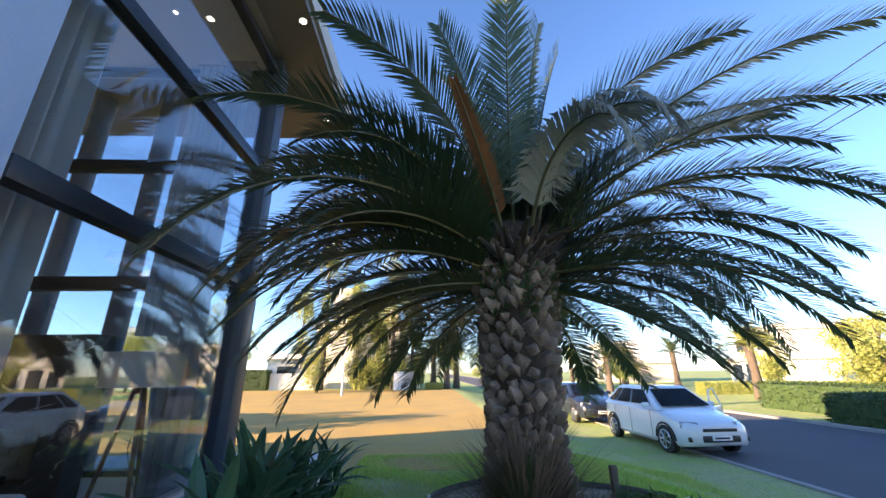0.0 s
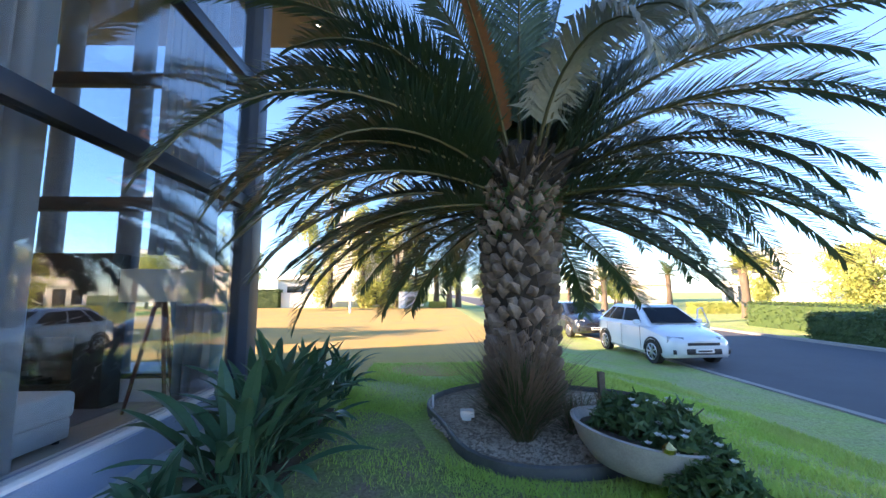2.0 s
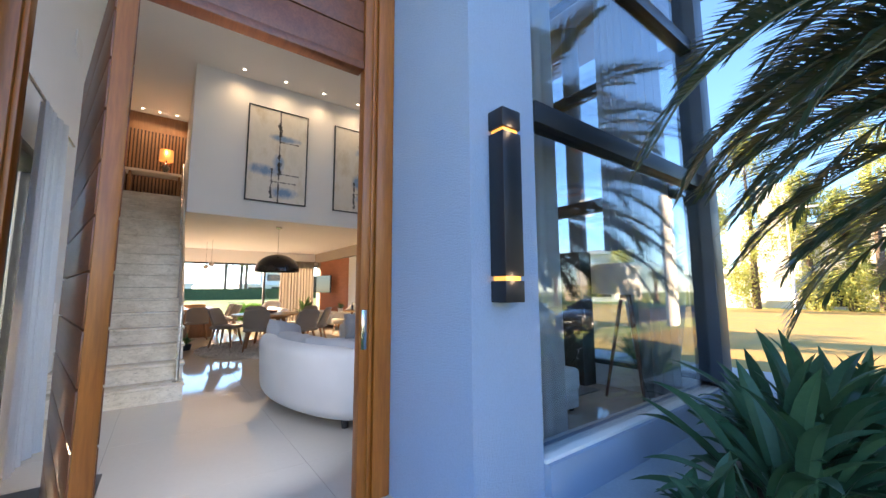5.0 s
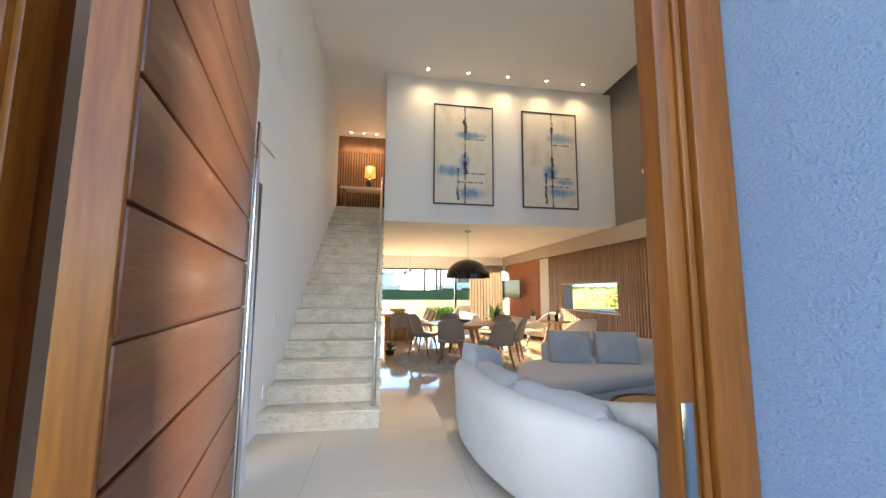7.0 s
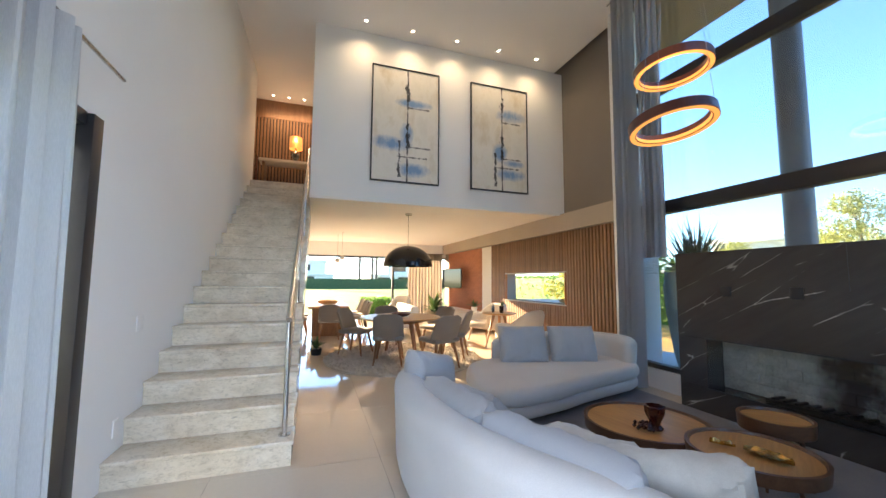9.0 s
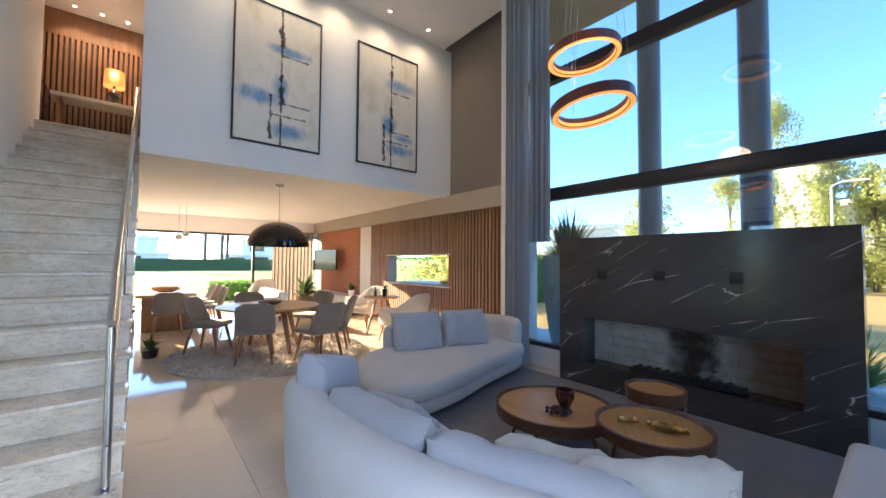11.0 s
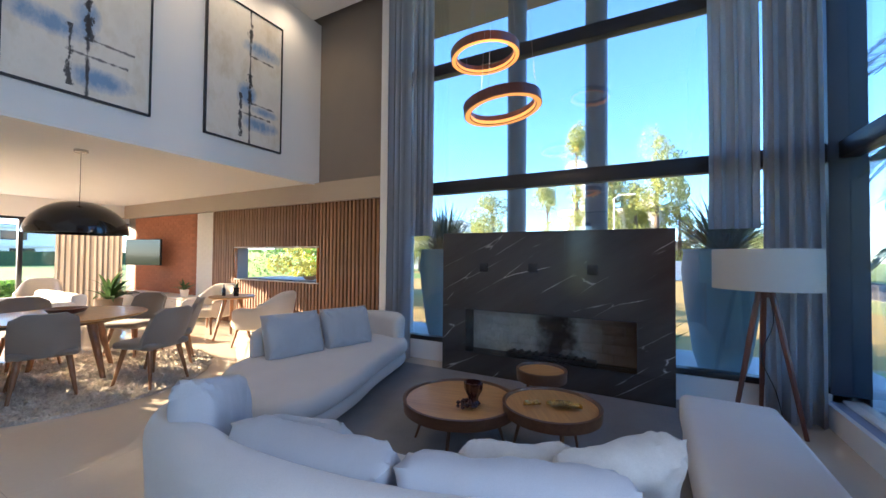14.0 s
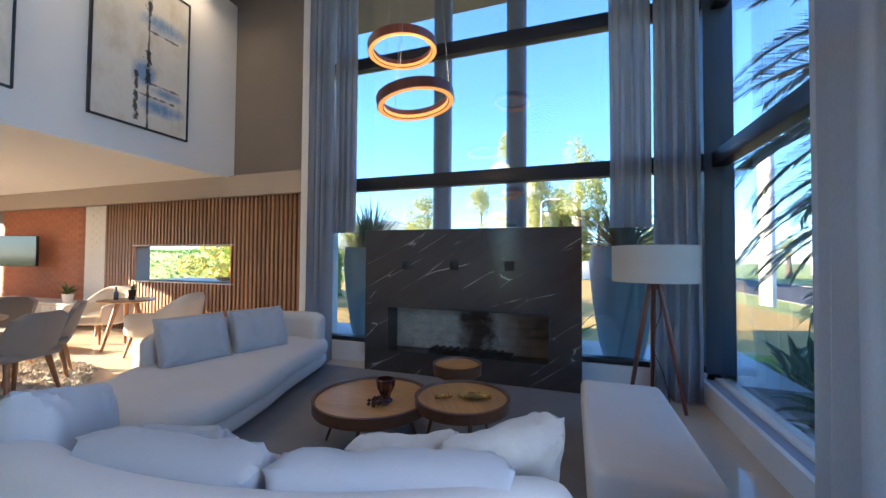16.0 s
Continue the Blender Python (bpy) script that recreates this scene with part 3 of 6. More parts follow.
struct("wall_north", boxes((-12.3, -7.3, NY, NY + 0.25, -0.15, 0.95), (-12.3, -11.46, NY, NY + 0.25, 0.95, 1.6), (-9.02, -7.3, NY, NY + 0.25, 0.95, 1.6), (-12.3, -7.3, NY, NY + 0.25, 1.6, 6.2), (BACK, -12.3, NY, NY + 0.25, -0.15, 6.2)), TAUPE, "taupe painted wall", "wall")
struct("pilaster", box(-7.3, -7.08, 5.0, NY + 0.25, -0.15, CEIL_Z), WHITE, "white wall end beside the curtain", "wall")
struct("wall_sill_north", box(-7.08, -2.0, 4.95, 5.12, -0.15, 0.26), WHITE, "low white kerb below the window", "wall")
struct("wall_sill_east", box(-2.25, -2.0, 2.12, 4.95, -0.2, 0.2), STUCCO, "low grey rendered kerb below the window", "wall")
struct("baseboard", box(-2.29, -2.251, 2.12, 4.95, 0.0, 0.2), WHITE, "white inner kerb", "baseboard")
struct("wall_entrance_north", prism(bmesh.new(), [(-2.05, 1.56), (-2.05, 2.12), (-2.45, 2.12), (-2.70, 1.70), (-2.70, 1.40), (-2.64, 1.40)], -0.3, 6.3), STUCCO, "grey textured rendered pier, blue sky light put into its colour", "wall")
struct("wall_entrance_south", boxes((-2.75, -2.35, -4.5, -0.40, -0.3, 6.3)), STUCCO, "grey textured rendered wall, blue sky light put into its colour", "wall")
struct("wall_over_door", box(-2.82, -2.5, -0.40, 1.40, 4.3, 6.3), STUCCO, "grey rendered wall above the door", "wall")
struct("wall_upper_back", box(-12.65, -12.45, -2.7, 0.46, 2.95, 6.2), WHITE, "white wall of the upper hall", "wall")
struct("balcony_front", box(BX - 0.2, BX, 0.46, NY, LOW, CEIL_Z), WHITE, "white wall above the dining space", "wall")
struct("ceiling_living", box(BX - 0.2, -2.2, SY, 5.2, CEIL_Z, 6.1), CEIL, "smooth white ceiling", "ceiling")
struct("wall_hall_north", box(-12.65, BX - 0.2, 0.46, 0.60, 2.951, 6.1), WHITE, "white side wall of the landing", "wall")
struct("wall_hall_south", boxes((-12.65, -11.05, -2.9, -2.7, 3.0, 6.2), (-11.249, -11.05, -2.7, SY - 0.2, 3.0, 6.2)), WHITE, "white side wall of the landing", "wall")
struct("ceiling_hall", box(-12.65, BX - 0.2, -2.7, 0.459, 5.8, 6.05), CEIL, "lower white ceiling over the landing", "ceiling")
struct("ceiling_dining", box(BACK, BX - 0.2, 0.46, NY, LOW, 2.95), CEIL, "white ceiling of the dining space", "ceiling")
struct("ceiling_dining_low", box(BACK, -10.95, SY, 0.46, LOW, 2.95), CEIL, "white ceiling of the dining space", "ceiling")
struct("floor_upper", box(-12.45, -11.225, -2.7, 0.46, 3.221, 3.42), TRAV, "marble landing floor", "floor")
struct("trim_beam", box(BACK, -7.3, NY - 0.12, NY, 2.43, LOW), BEAMPAINT, "taupe beam above the slatted panel", "beam")
struct("trim_soffit_edge", box(BX, BX + 0.012, 0.46, NY, LOW - 0.03, LOW + 0.012), CEIL, "thin ceiling edge", "trim")
struct("roof", boxes((BACK - 1.5, -1.3, -3.2, 7.1, 6.1, 6.45)), RENDERGREY, "flat grey roof with a deep overhang", "roof")
struct("ceiling_soffit", boxes((-9, -1.35, 5.2, 7.05, 5.98, 6.09), (-2.0, -1.35, -2.2, 5.2, 5.98, 6.09)), SOFFIT, "brown boarded soffit under the roof overhang", "soffit")
struct("wall_back_top", box(BACK - 0.15, BACK + 0.1, SY, NY, 2.3, 6.2), WHITE, "white wall over the garden doors", "wall")


def round_column(x, y, r):
    bm = bmesh.new()
    lathe(bm, [(r, -0.2), (r, 5.98)], 28, (x, y, 0))
    return bm


for i, x in enumerate((-5.42, -4.28)):
    struct("column_%d" % (i + 1), round_column(x, 5.95, 0.145), COLUMN, "blue-grey round column outside the window", "column")
struct("ledge_north", box(-9, -1.3, 5.12, 6.9, ZG - 0.1, 0.12), TILE, "blue-grey paved ledge under the overhang", "ledge")
struct("ledge_east", box(-2.0, -1.55, 2.12, 5.3, ZG - 0.1, -0.06), TILE, "blue-grey paved strip along the glass", "ledge")

# stairs
RISE, GO, ST0, STEPS = 0.19, 0.298, -5.86, 18
stairs = thing("staircase", (ST0, 0, 0), 0, "straight flight of veined beige marble steps", "stairs", kind="structure")
for k in range(STEPS):
    bm = box(-GO * (k + 1) - 0.01, -GO * k, SY + 0.002, 0.46, max(0.001, RISE * (k - 3)), RISE * (k + 1) - 0.032)
    part("riser", bm, TRAV, stairs)
    part("tread", box(-GO * (k + 1) - 0.012, -GO * k + 0.022, SY + 0.002, 0.475, RISE * (k + 1) - 0.03, RISE * (k + 1), r=0.006), TRAV, stairs)

# glazing: frames and panes of the tall windows
win_n = thing("window_1", (0, 0, 0), 0, "tall two-storey north window in black aluminium", "window", kind="structure")
for z0, z1 in ((0.26, 0.32), (2.33, 2.50), (4.02, 4.18), (5.70, 5.78)):
    part("transom", box(-7.08, -2.24, 4.97, 5.10, z0, z1, r=0.004), BLACK, win_n)
for x in (-7.05, ):
    part("mullion", box(x - 0.03, x + 0.05, 4.975, 5.095, 0.32, 5.70, r=0.004), BLACK, win_n)
for z0, z1 in ((0.32, 2.33), (2.50, 4.02), (4.18, 5.70)):
    p = part("pane", box(-7.0, -2.24, 5.03, 5.045, z0, z1), GLASS, win_n)
    p.visible_shadow = False
win_e = thing("window_2", (0, 0, 0), 0, "tall two-storey east window in black aluminium", "window", kind="structure")
for z0, z1 in ((0.2, 0.225), (2.35, 2.50), (3.98, 4.12), (5.70, 5.78)):
    part("transom", box(-2.17, -2.03, 2.12, 4.95, z0, z1, r=0.004), WHITE if z0 < 1 else BLACK, win_e)
for z0, z1 in ((0.225, 2.35), (2.50, 3.98), (4.12, 5.70)):
    p = part("pane", box(-2.108, -2.094, 2.121, 4.95, z0, z1), GLASS, win_e)
    p.visible_shadow = False
struct("column_corner", box(-2.24, -1.98, 4.95, 5.2, -0.2, 6.0, r=0.006), STEELBLUE, "dark blue-grey steel corner post", "column")

# ---- entrance ----
door_frame = thing("door_frame", (-2.72, 0.5, 0), 0, "orange varnished wooden door frame", "door frame", kind="structure")
part("jamb", box(-0.05, 0.075, 0.78, 0.898, 0, 4.3, r=0.008), JAMBWOOD, door_frame)
part("jamb", box(-0.02, 0.055, 0.69, 0.779, 0, 4.3, r=0.006), JAMBWOOD, door_frame)
part("jamb_bead", box(0.056, 0.068, 0.745, 0.765, 0, 4.3, r=0.004), JAMBWOOD, door_frame)
part("jamb", box(-0.09, 0.075, -0.898, -0.82, 0, 4.3, r=0.008), JAMBWOOD, door_frame)
part("jamb_bead", box(-0.02, 0.06, -0.819, -0.80, 0, 4.3, r=0.004), JAMBWOOD, door_frame)
part("strike_plate", box(0.0555, 0.06, 0.70, 0.735, 0.88, 1.12, r=0.001), STEEL, door_frame)
for k in range(7):
    part("plank", box(-0.035, 0.035, -0.799, 0.689, 2.745 + k * 0.22, 2.745 + k * 0.22 + 0.212, r=0.006), DOORWOOD, door_frame)
part("head_rail", box(-0.05, 0.05, -0.799, 0.689, 2.69, 2.743, r=0.005), DOORWOOD, door_frame)

door = thing("door_1", (-2.45, 0.02, 0.0), 191.5, "tall red-brown plank pivot door standing open", "door", kind="structure")
DL, DH = 1.40, 2.61
for k in range(12):
    z = 0.012 + k * DH / 12
    part("plank", box(0.0, DL, 0.0255, 0.04, z, z + DH / 12 - 0.010, r=0.004), DOORWOOD, door)
    part("plank", box(0.0, DL, -0.04, -0.0255, z, z + DH / 12 - 0.010, r=0.004), DOORWOOD, door)
part("core", box(0.008, DL - 0.008, -0.025, 0.025, 0.012, DH), DOORWOOD, door)
part("edge_board", box(-0.012, 0.007, -0.034, 0.034, 0.012, DH, r=0.004), JAMBWOOD, door)
hdl = part("pull_handle", box(DL - 0.085, DL - 0.005, -0.068, -0.056, 0.30, 2.25, r=0.003), STEEL, door, "tall flat polished steel pull handle")
for z in (0.42, 2.08):
    b = tube(bmesh.new(), [(DL - 0.04, -0.057, z), (DL - 0.04, -0.038, z)], 0.008, 12)
    part("standoff", b, STEEL, hdl)
solo("floor_mat", box(-4.05, -3.45, -0.52, -0.04, 0.001, 0.010, r=0.003), BLACK, "thin black door mat under the pivot door", "door mat")

sconce = thing("wall_sconce", (-2.05, 1.78, 1.72), 0, "tall black metal wall light with two glowing slits", "wall light")
for z0, z1 in ((-0.55, -0.43), (-0.405, 0.43), (0.455, 0.57)):
    part("housing", box(0.002, 0.12, -0.075, 0.075, z0, z1, r=0.004), BLACK, sconce)
for z in (-0.43, 0.43):
    part("light_slit", box(0.012, 0.105, -0.06, 0.06, z, z + 0.025), SCONCEGLOW, sconce, "glowing warm light slit")
for z in (1.30, 2.18):
    lamp("POINT", "sconce_bulb", (-1.9, 1.78, z), 0.06, WARM, size=0.02)
switch = tagged(new("wall_switch", mesh_of("wall_switch", box(-6.35, -6.23, SY + 0.001, SY + 0.012, 1.0, 1.12, r=0.004), WHITE)), "square white wall switch on the white wall", "switch")
solo("wall_socket", box(-6.05, -5.97, SY + 0.001, SY + 0.012, 0.3, 0.42, r=0.004), WHITE, "white socket plate low on the white wall", "socket")
solo("air_vent", boxes((-6.2, -5.85, SY + 0.001, SY + 0.012, 3.85, 4.05)), CEIL, "flat white vent cover high on the wall", "vent")

# side door to the south with its curtain
sd = thing("door_2", (-4.93, SY - 0.1, 0), 0, "black-framed glass side door behind a curtain", "door", kind="structure")
for b in ((-0.529, -0.42, -0.06, 0.145, 0, 2.38), (0.45, 0.529, -0.06, 0.125, 0, 2.38)):
    part("frame", box(*b, r=0.004), BLACK, sd)
part("frame", box(-0.40, 0.45, -0.06, 0.12, 2.30, 2.38, r=0.004), BLACK, sd)
p = part("pane", box(-0.40, 0.45, -0.01, 0.004, 0.0, 2.3), GLASS, sd)
p.visible_shadow = False


def curtain_mesh(length, z0, z1, fold, depth, seed, gather=1.0, rows=10):
    """Hanging cloth along x with soft folds that open towards the hem."""
    bm = bmesh.new()
    nx = max(24, int(length / fold * 14))
    cols = []
    for i in range(nx + 1):
        u = i / nx
        col = []
        for j in range(rows + 1):
            v = j / rows
            z = z1 + (z0 - z1) * v
            ph = 2 * math.pi * (u * length / fold) + 1.3 * noise.noise(Vector((u * length * 2.2, v * 0.7, seed)))
            a = depth * (0.65 + 0.5 * v) * (0.75 + 0.5 * noise.noise(Vector((u * length * 3, seed, 5.0))))
            x = u * length + 0.012 * math.sin(ph * 2 + seed) + 0.02 * v * noise.noise(Vector((u * 4, v * 2, seed + 9)))
            y = a * math.sin(ph) + 0.25 * a * math.sin(ph * 2.3 + seed)
            col.append(bm.verts.new((x, y, z)))
        cols.append(col)
    for a, b in zip(cols, cols[1:]):
        for j in range(rows):
            bm.faces.new((a[j], a[j + 1], b[j + 1], b[j]))
    bmesh.ops.solidify(bm, geom=bm.faces[:], thickness=0.004)
    return bm


def curtain(x, y, turn, length, z0, z1, fold, depth, seed, mat, label, rod=True, ext=0.05):
    c = thing("curtain", (x, y, 0), turn, label, "curtain")
    part("cloth", curtain_mesh(length, z0, z1, fold, depth, seed), mat, c)
    if rod:
        r = part("rod", tube(bmesh.new(), [(-ext, 0, z1 + 0.01), (length + ext, 0, z1 + 0.01)], 0.012, 12), STEEL, c, "thin steel curtain rod")
    return c


curtain(-4.90, SY + 0.15, 0, 0.62, 0.02, 2.62, 0.115, 0.075, 3, SHEER, "grey linen curtain hanging over a side door", True, 0.5)
curtain(-7.02, 4.78, 0, 0.42, 0.02, 5.72, 0.10, 0.075, 1, CURTAIN, "long grey linen curtain gathered beside the window")
curtain(-6.60, 4.84, 0, 0.34, 1.74, 5.72, 0.09, 0.045, 4, CURTAIN, "grey linen curtain cut short above the fireplace")
curtain(-3.13, 4.84, 0, 0.40, 1.74, 5.72, 0.10, 0.045, 6, CURTAIN, "grey linen curtain cut short above the fireplace")
curtain(-2.74, 4.76, 0, 0.42, 0.02, 5.72, 0.10, 0.075, 8, CURTAIN, "long grey linen curtain gathered in the corner")
curtain(-2.40, 2.14, 90, 0.60, 0.02, 5.72, 0.12, 0.08, 11, SHEER, "long grey linen curtain beside the front window")

# ---- stair rail ----
rail = thing("stair_rail", (ST0 - 0.12, 0.40, RISE), 0, "polished steel stair handrail with slim posts", "handrail")
for k in (0, 5, 10, 16):
    x, z = -GO * k, RISE * k
    p = part("post", tube(bmesh.new(), [(x, 0, z), (x, 0, z + 0.88)], 0.02, 14), STEEL, rail)
    part("base_plate", lathe(bmesh.new(), [(0.045, 0), (0.045, 0.008), (0.02, 0.012)], 20, (x, 0, z)), STEEL, p)
for h in (0.9, 0.66, 0.45, 0.24):
    part("bar", tube(bmesh.new(), [(0.02, 0.0, h), (-GO * 16 + 0.02, 0.0, h + RISE * 16)], 0.023 if h > 0.8 else 0.008, 12), STEEL, rail)

# ---- upper hall ----
hall = thing("slat_panel", (-12.448, 0, 0), 0, "warm wooden slat panel on the upper wall", "wall panel")
part("backing", box(0, 0.02, -2.6, 0.455, 3.421, 5.36), SLATBACK, hall)
part("header", box(0, 0.05, -2.6, 0.455, 5.361, 5.8), SLAT, hall)
for k in range(42):
    y = -2.57 + k * 0.072
    part("slat", box(0.0205, 0.055, y, y + 0.04, 3.421, 5.36), SLAT, hall)
con = thing("console_table", (-12.1, -0.1, 3.42), 0, "wooden console table with a pale top", "console")
part("top", box(-0.25, 0.2, -0.62, 0.5, 0.72, 0.78, r=0.006), CREAMCLOTH, con, "pale stone top")
for y in (-0.55, 0.42):
    part("leg", box(-0.2, 0.15, y, y + 0.05, 0, 0.72, r=0.005), LEGWOOD, con)
tl = thing("table_lamp", (-12.1, 0.05, 4.20), 0, "small dark table lamp with a warm lit shade", "table lamp")
part("base", lathe(bmesh.new(), [(0.09, 0), (0.09, 0.02), (0.05, 0.06), (0.10, 0.16), (0.06, 0.27), (0.02, 0.31), (0.02, 0.36)], 24), BLACKGLOSS, tl)
part("shade", lathe(bmesh.new(), [(0.15, 0.34), (0.14, 0.62), (0.135, 0.62), (0.145, 0.34), (0.15, 0.34)], 28, caps=False), LAMPGLOW, tl, "warm lit cloth shade")
lamp("POINT", "hall_bulb", (-11.95, 0.05, 4.72), 1.2, WARM, size=0.06)
up = thing("landing_rail", (-11.3, SY - 0.1, 3.42), 0, "dark slim landing railing with steel bars", "handrail")
for x in (0, -0.55, -1.1):
    part("post", box(x - 0.02, x + 0.02, -0.02, 0.02, 0, 0.95, r=0.003), MAHOGANY, up)
for h in (0.3, 0.6, 0.92):
    part("bar", box(-1.1, 0, -0.012, 0.012, h, h + 0.025, r=0.003), STEEL, up)


def downlight(x, y, z, group, power=0, target=None, cone=80):
    d = thing("downlight", (x, y, z), 0, "small square recessed ceiling spotlight, lit", "downlight", group)
    part("trim", box(-0.05, 0.05, -0.05, 0.05, -0.008, -0.001, r=0.002), WHITE, d)
    part("lens", box(-0.02, 0.02, -0.02, 0.02, -0.013, -0.0085), SPOTGLOW, d, "bright warm lens")
    if power:
        lamp("SPOT", "downlight_beam", (x, y, z - 0.03), power, WARM, target, cone=cone)


for y in (1.26, 2.07, 2.90, 3.74, 4.56):
    downlight(-8.72, y, CEIL_Z, "wall-washing spots over the paintings", 5, (BX + 0.12, y, 2.6), 150)
for y in (-0.5, -0.15, 0.2):
    downlight(-12.1, y, 5.8, "spots over the landing", 8, (-12.25, y, 3.4), 120)

# ---- paintings ----


def painting(y0, y1, z0, z1, seed, line_x, blues):
    p = thing("painting", (BX, (y0 + y1) / 2, (z0 + z1) / 2), 0, "large abstract canvas in cream, blue and black, thin dark frame", "painting", "pair of abstract paintings")
    w, h = (y1 - y0) / 2, (z1 - z0) / 2
    part("canvas", box(0.002, 0.035, -w + 0.012, w - 0.012, -h + 0.012, h - 0.012), canvas("canvas_%d" % seed, seed, line_x, blues), p)
    for b in ((0.001, 0.05, -w, w, -h, -h + 0.022), (0.001, 0.05, -w, w, h - 0.022, h), (0.001, 0.05, -w, -w + 0.022, -h, h), (0.001, 0.05, w - 0.022, w, -h, h)):
        part("frame_bar", box(*b, r=0.003), BLACK, p)


painting(1.42, 2.66, 3.13, 5.22, 1, 0.52, [(0.3, 0.33, 0.32, 0.07), (0.62, 0.11, 0.25, 0.07), (0.62, 0.70, 0.3, 0.045), (0.5, 0.42, 0.12, 0.1)])
painting(3.29, 4.52, 3.13, 5.22, 2, 0.54, [(0.68, 0.73, 0.3, 0.07), (0.5, 0.36, 0.14, 0.09), (0.68, 0.16, 0.3, 0.06), (0.75, 0.27, 0.2, 0.04)])

# ---- fireplace ----
fp = thing("fireplace", (-4.71, 4.66, 0), 0, "free-standing black marble fireplace with a wide firebox", "fireplace")
W2 = 1.285
part("plinth", box(-W2, W2, 0, 0.27, 0, 0.27), DARKSTONE, fp)
part("side_slab", box(-W2, -0.96, 0, 0.27, 0.271, 0.80), DARKSTONE, fp)
part("side_slab", box(0.95, W2, 0, 0.27, 0.271, 0.80), DARKSTONE, fp)
part("upper_slab", box(-W2, W2, 0, 0.27, 0.801, 1.75), DARKSTONE, fp)
fb = part("firebox", boxes((-0.96, 0.95, 0.255, 0.268, 0.27, 0.80)), FIREBRICK, fp, "soot-stained pale firebrick lining")
for k in range(5):
    for j in range(8):
        x = -0.955 + j * 0.24 + (0.12 if k % 2 else 0)
        part("brick", box(x, min(x + 0.23, 0.94), 0.243, 0.2555, 0.285 + k * 0.105, 0.38 + k * 0.105, r=0.003), FIREBRICK, fb)
part("burner", box(-0.45, 0.55, 0.05, 0.22, 0.272, 0.315, r=0.006), BLACK, fp, "black metal burner tray")
part("log_grate", boxes(*[(-0.4 + k * 0.09, -0.37 + k * 0.09, 0.06, 0.21, 0.316, 0.335) for k in range(10)]), BLACK, fp)
for x in (-0.72, -0.11, 0.53):
    v = part("vent", box(x - 0.052, x + 0.052, -0.012, 0.0, 1.27, 1.375, r=0.002), BLACK, fp, "small square black vent")
part("glass_screen", box(-0.95, 0.94, 0.004, 0.010, 0.272, 0.798), CLEAR, fp)
for b in ((-0.97, 0.96, -0.004, 0.0035, 0.262, 0.275), (-0.97, 0.96, -0.004, 0.0035, 0.795, 0.808)):
    part("screen_trim", box(*b), BLACK, fp)
part("panel_joint", box(0.24, 0.246, -0.001, 0.0005, 1.35, 1.75), BLACK, fp)

# ---- curved sofas and cushions ----


def swept(path, prof, close_ends=True, taper=4):
    """Sweep a closed profile of (inward offset, height) along a ground line, rounding both ends."""
    bm = bmesh.new()
    rings = []
    n = len(path)
    cen_o = sum(p[0] for p in prof) / len(prof)
    for i, p in enumerate(path):
        d = (path[min(i + 1, n - 1)] - path[max(i - 1, 0)]).normalized()
        nrm = Vector((-d.y, d.x, 0))
        e = min(i, n - 1 - i)
        s = 1.0 if e >= taper else math.sqrt(max(0.03, 1 - (1 - e / taper) ** 2))
        zc = 0.5 * (min(q[1] for q in prof) + max(q[1] for q in prof))
        rings.append([bm.verts.new((p.x + nrm.x * (cen_o + (o - cen_o) * s), p.y + nrm.y * (cen_o + (o - cen_o) * s), zc + (z - zc) * (0.55 + 0.45 * s))) for o, z in prof])
    ring_faces(bm, rings)
    return bm


def rounded(o0, o1, z0, z1, r, lean=0.0, n=5):
    """A rounded rectangle profile, leaning outward at the top."""
    pts = []
    for cx, cz, a0 in ((o1 - r, z0 + r, -90), (o1 - r, z1 - r, 0), (o0 + r, z1 - r, 90), (o0 + r, z0 + r, 180)):
        for k in range(n + 1):
            a = radians(a0 + 90 * k / n)
            z = cz + r * math.sin(a)
            pts.append((cx + r * math.cos(a) - lean * (z - z0) / (z1 - z0), z))
    return pts


def soft_slab(outline, z0, z1, r, n=6):
    """A flat slab over a closed ground line with fully rounded rims."""
    m = len(outline)
    nrm = []
    for i, p in enumerate(outline):
        d = outline[(i + 1) % m] - outline[i - 1]
        nrm.append(Vector((d.y, -d.x, 0)).normalized())
    sign = -1 if sum(a.x * b.y - b.x * a.y for a, b in zip(outline, outline[1:] + outline[:1])) > 0 else 1
    steps = [(2.2 * r, z0)] + [(r - r * math.sin(radians(a)), z0 + r - r * math.cos(radians(a))) for a in range(0, 91, 90 // n)]
    steps += [(r - r * math.cos(radians(a)), z1 - r + r * math.sin(radians(a))) for a in range(0, 91, 90 // n)] + [(2.2 * r, z1 + 0.006)]
    bm = bmesh.new()
    ring_faces(bm, [[bm.verts.new((p.x + sign * k.x * o, p.y + sign * k.y * o, z)) for p, k in zip(outline, nrm)] for o, z in steps])
    bmesh.ops.recalc_face_normals(bm, faces=bm.faces[:])
    return bm


def line3(pts, n=8):
    return smooth_line([(x, y, 0) for x, y in pts], n)


sofa = thing("sofa", (0, 0, 0), 0, "curved pale grey boucle sofa with its back to the door", "sofa")
back1 = line3([(-5.66, 1.72), (-5.80, 1.45), (-5.62, 1.24), (-5.05, 1.14), (-4.45, 1.19), (-3.9, 1.38), (-3.46, 1.72)])
part("backrest", swept(back1, rounded(0.0, 0.24, 0.10, 0.735, 0.11, 0.03), taper=6), SOFA, sofa)
seat1 = line3([(-5.55, 1.5), (-5.0, 1.38), (-4.45, 1.43), (-3.98, 1.6), (-3.62, 1.9)])
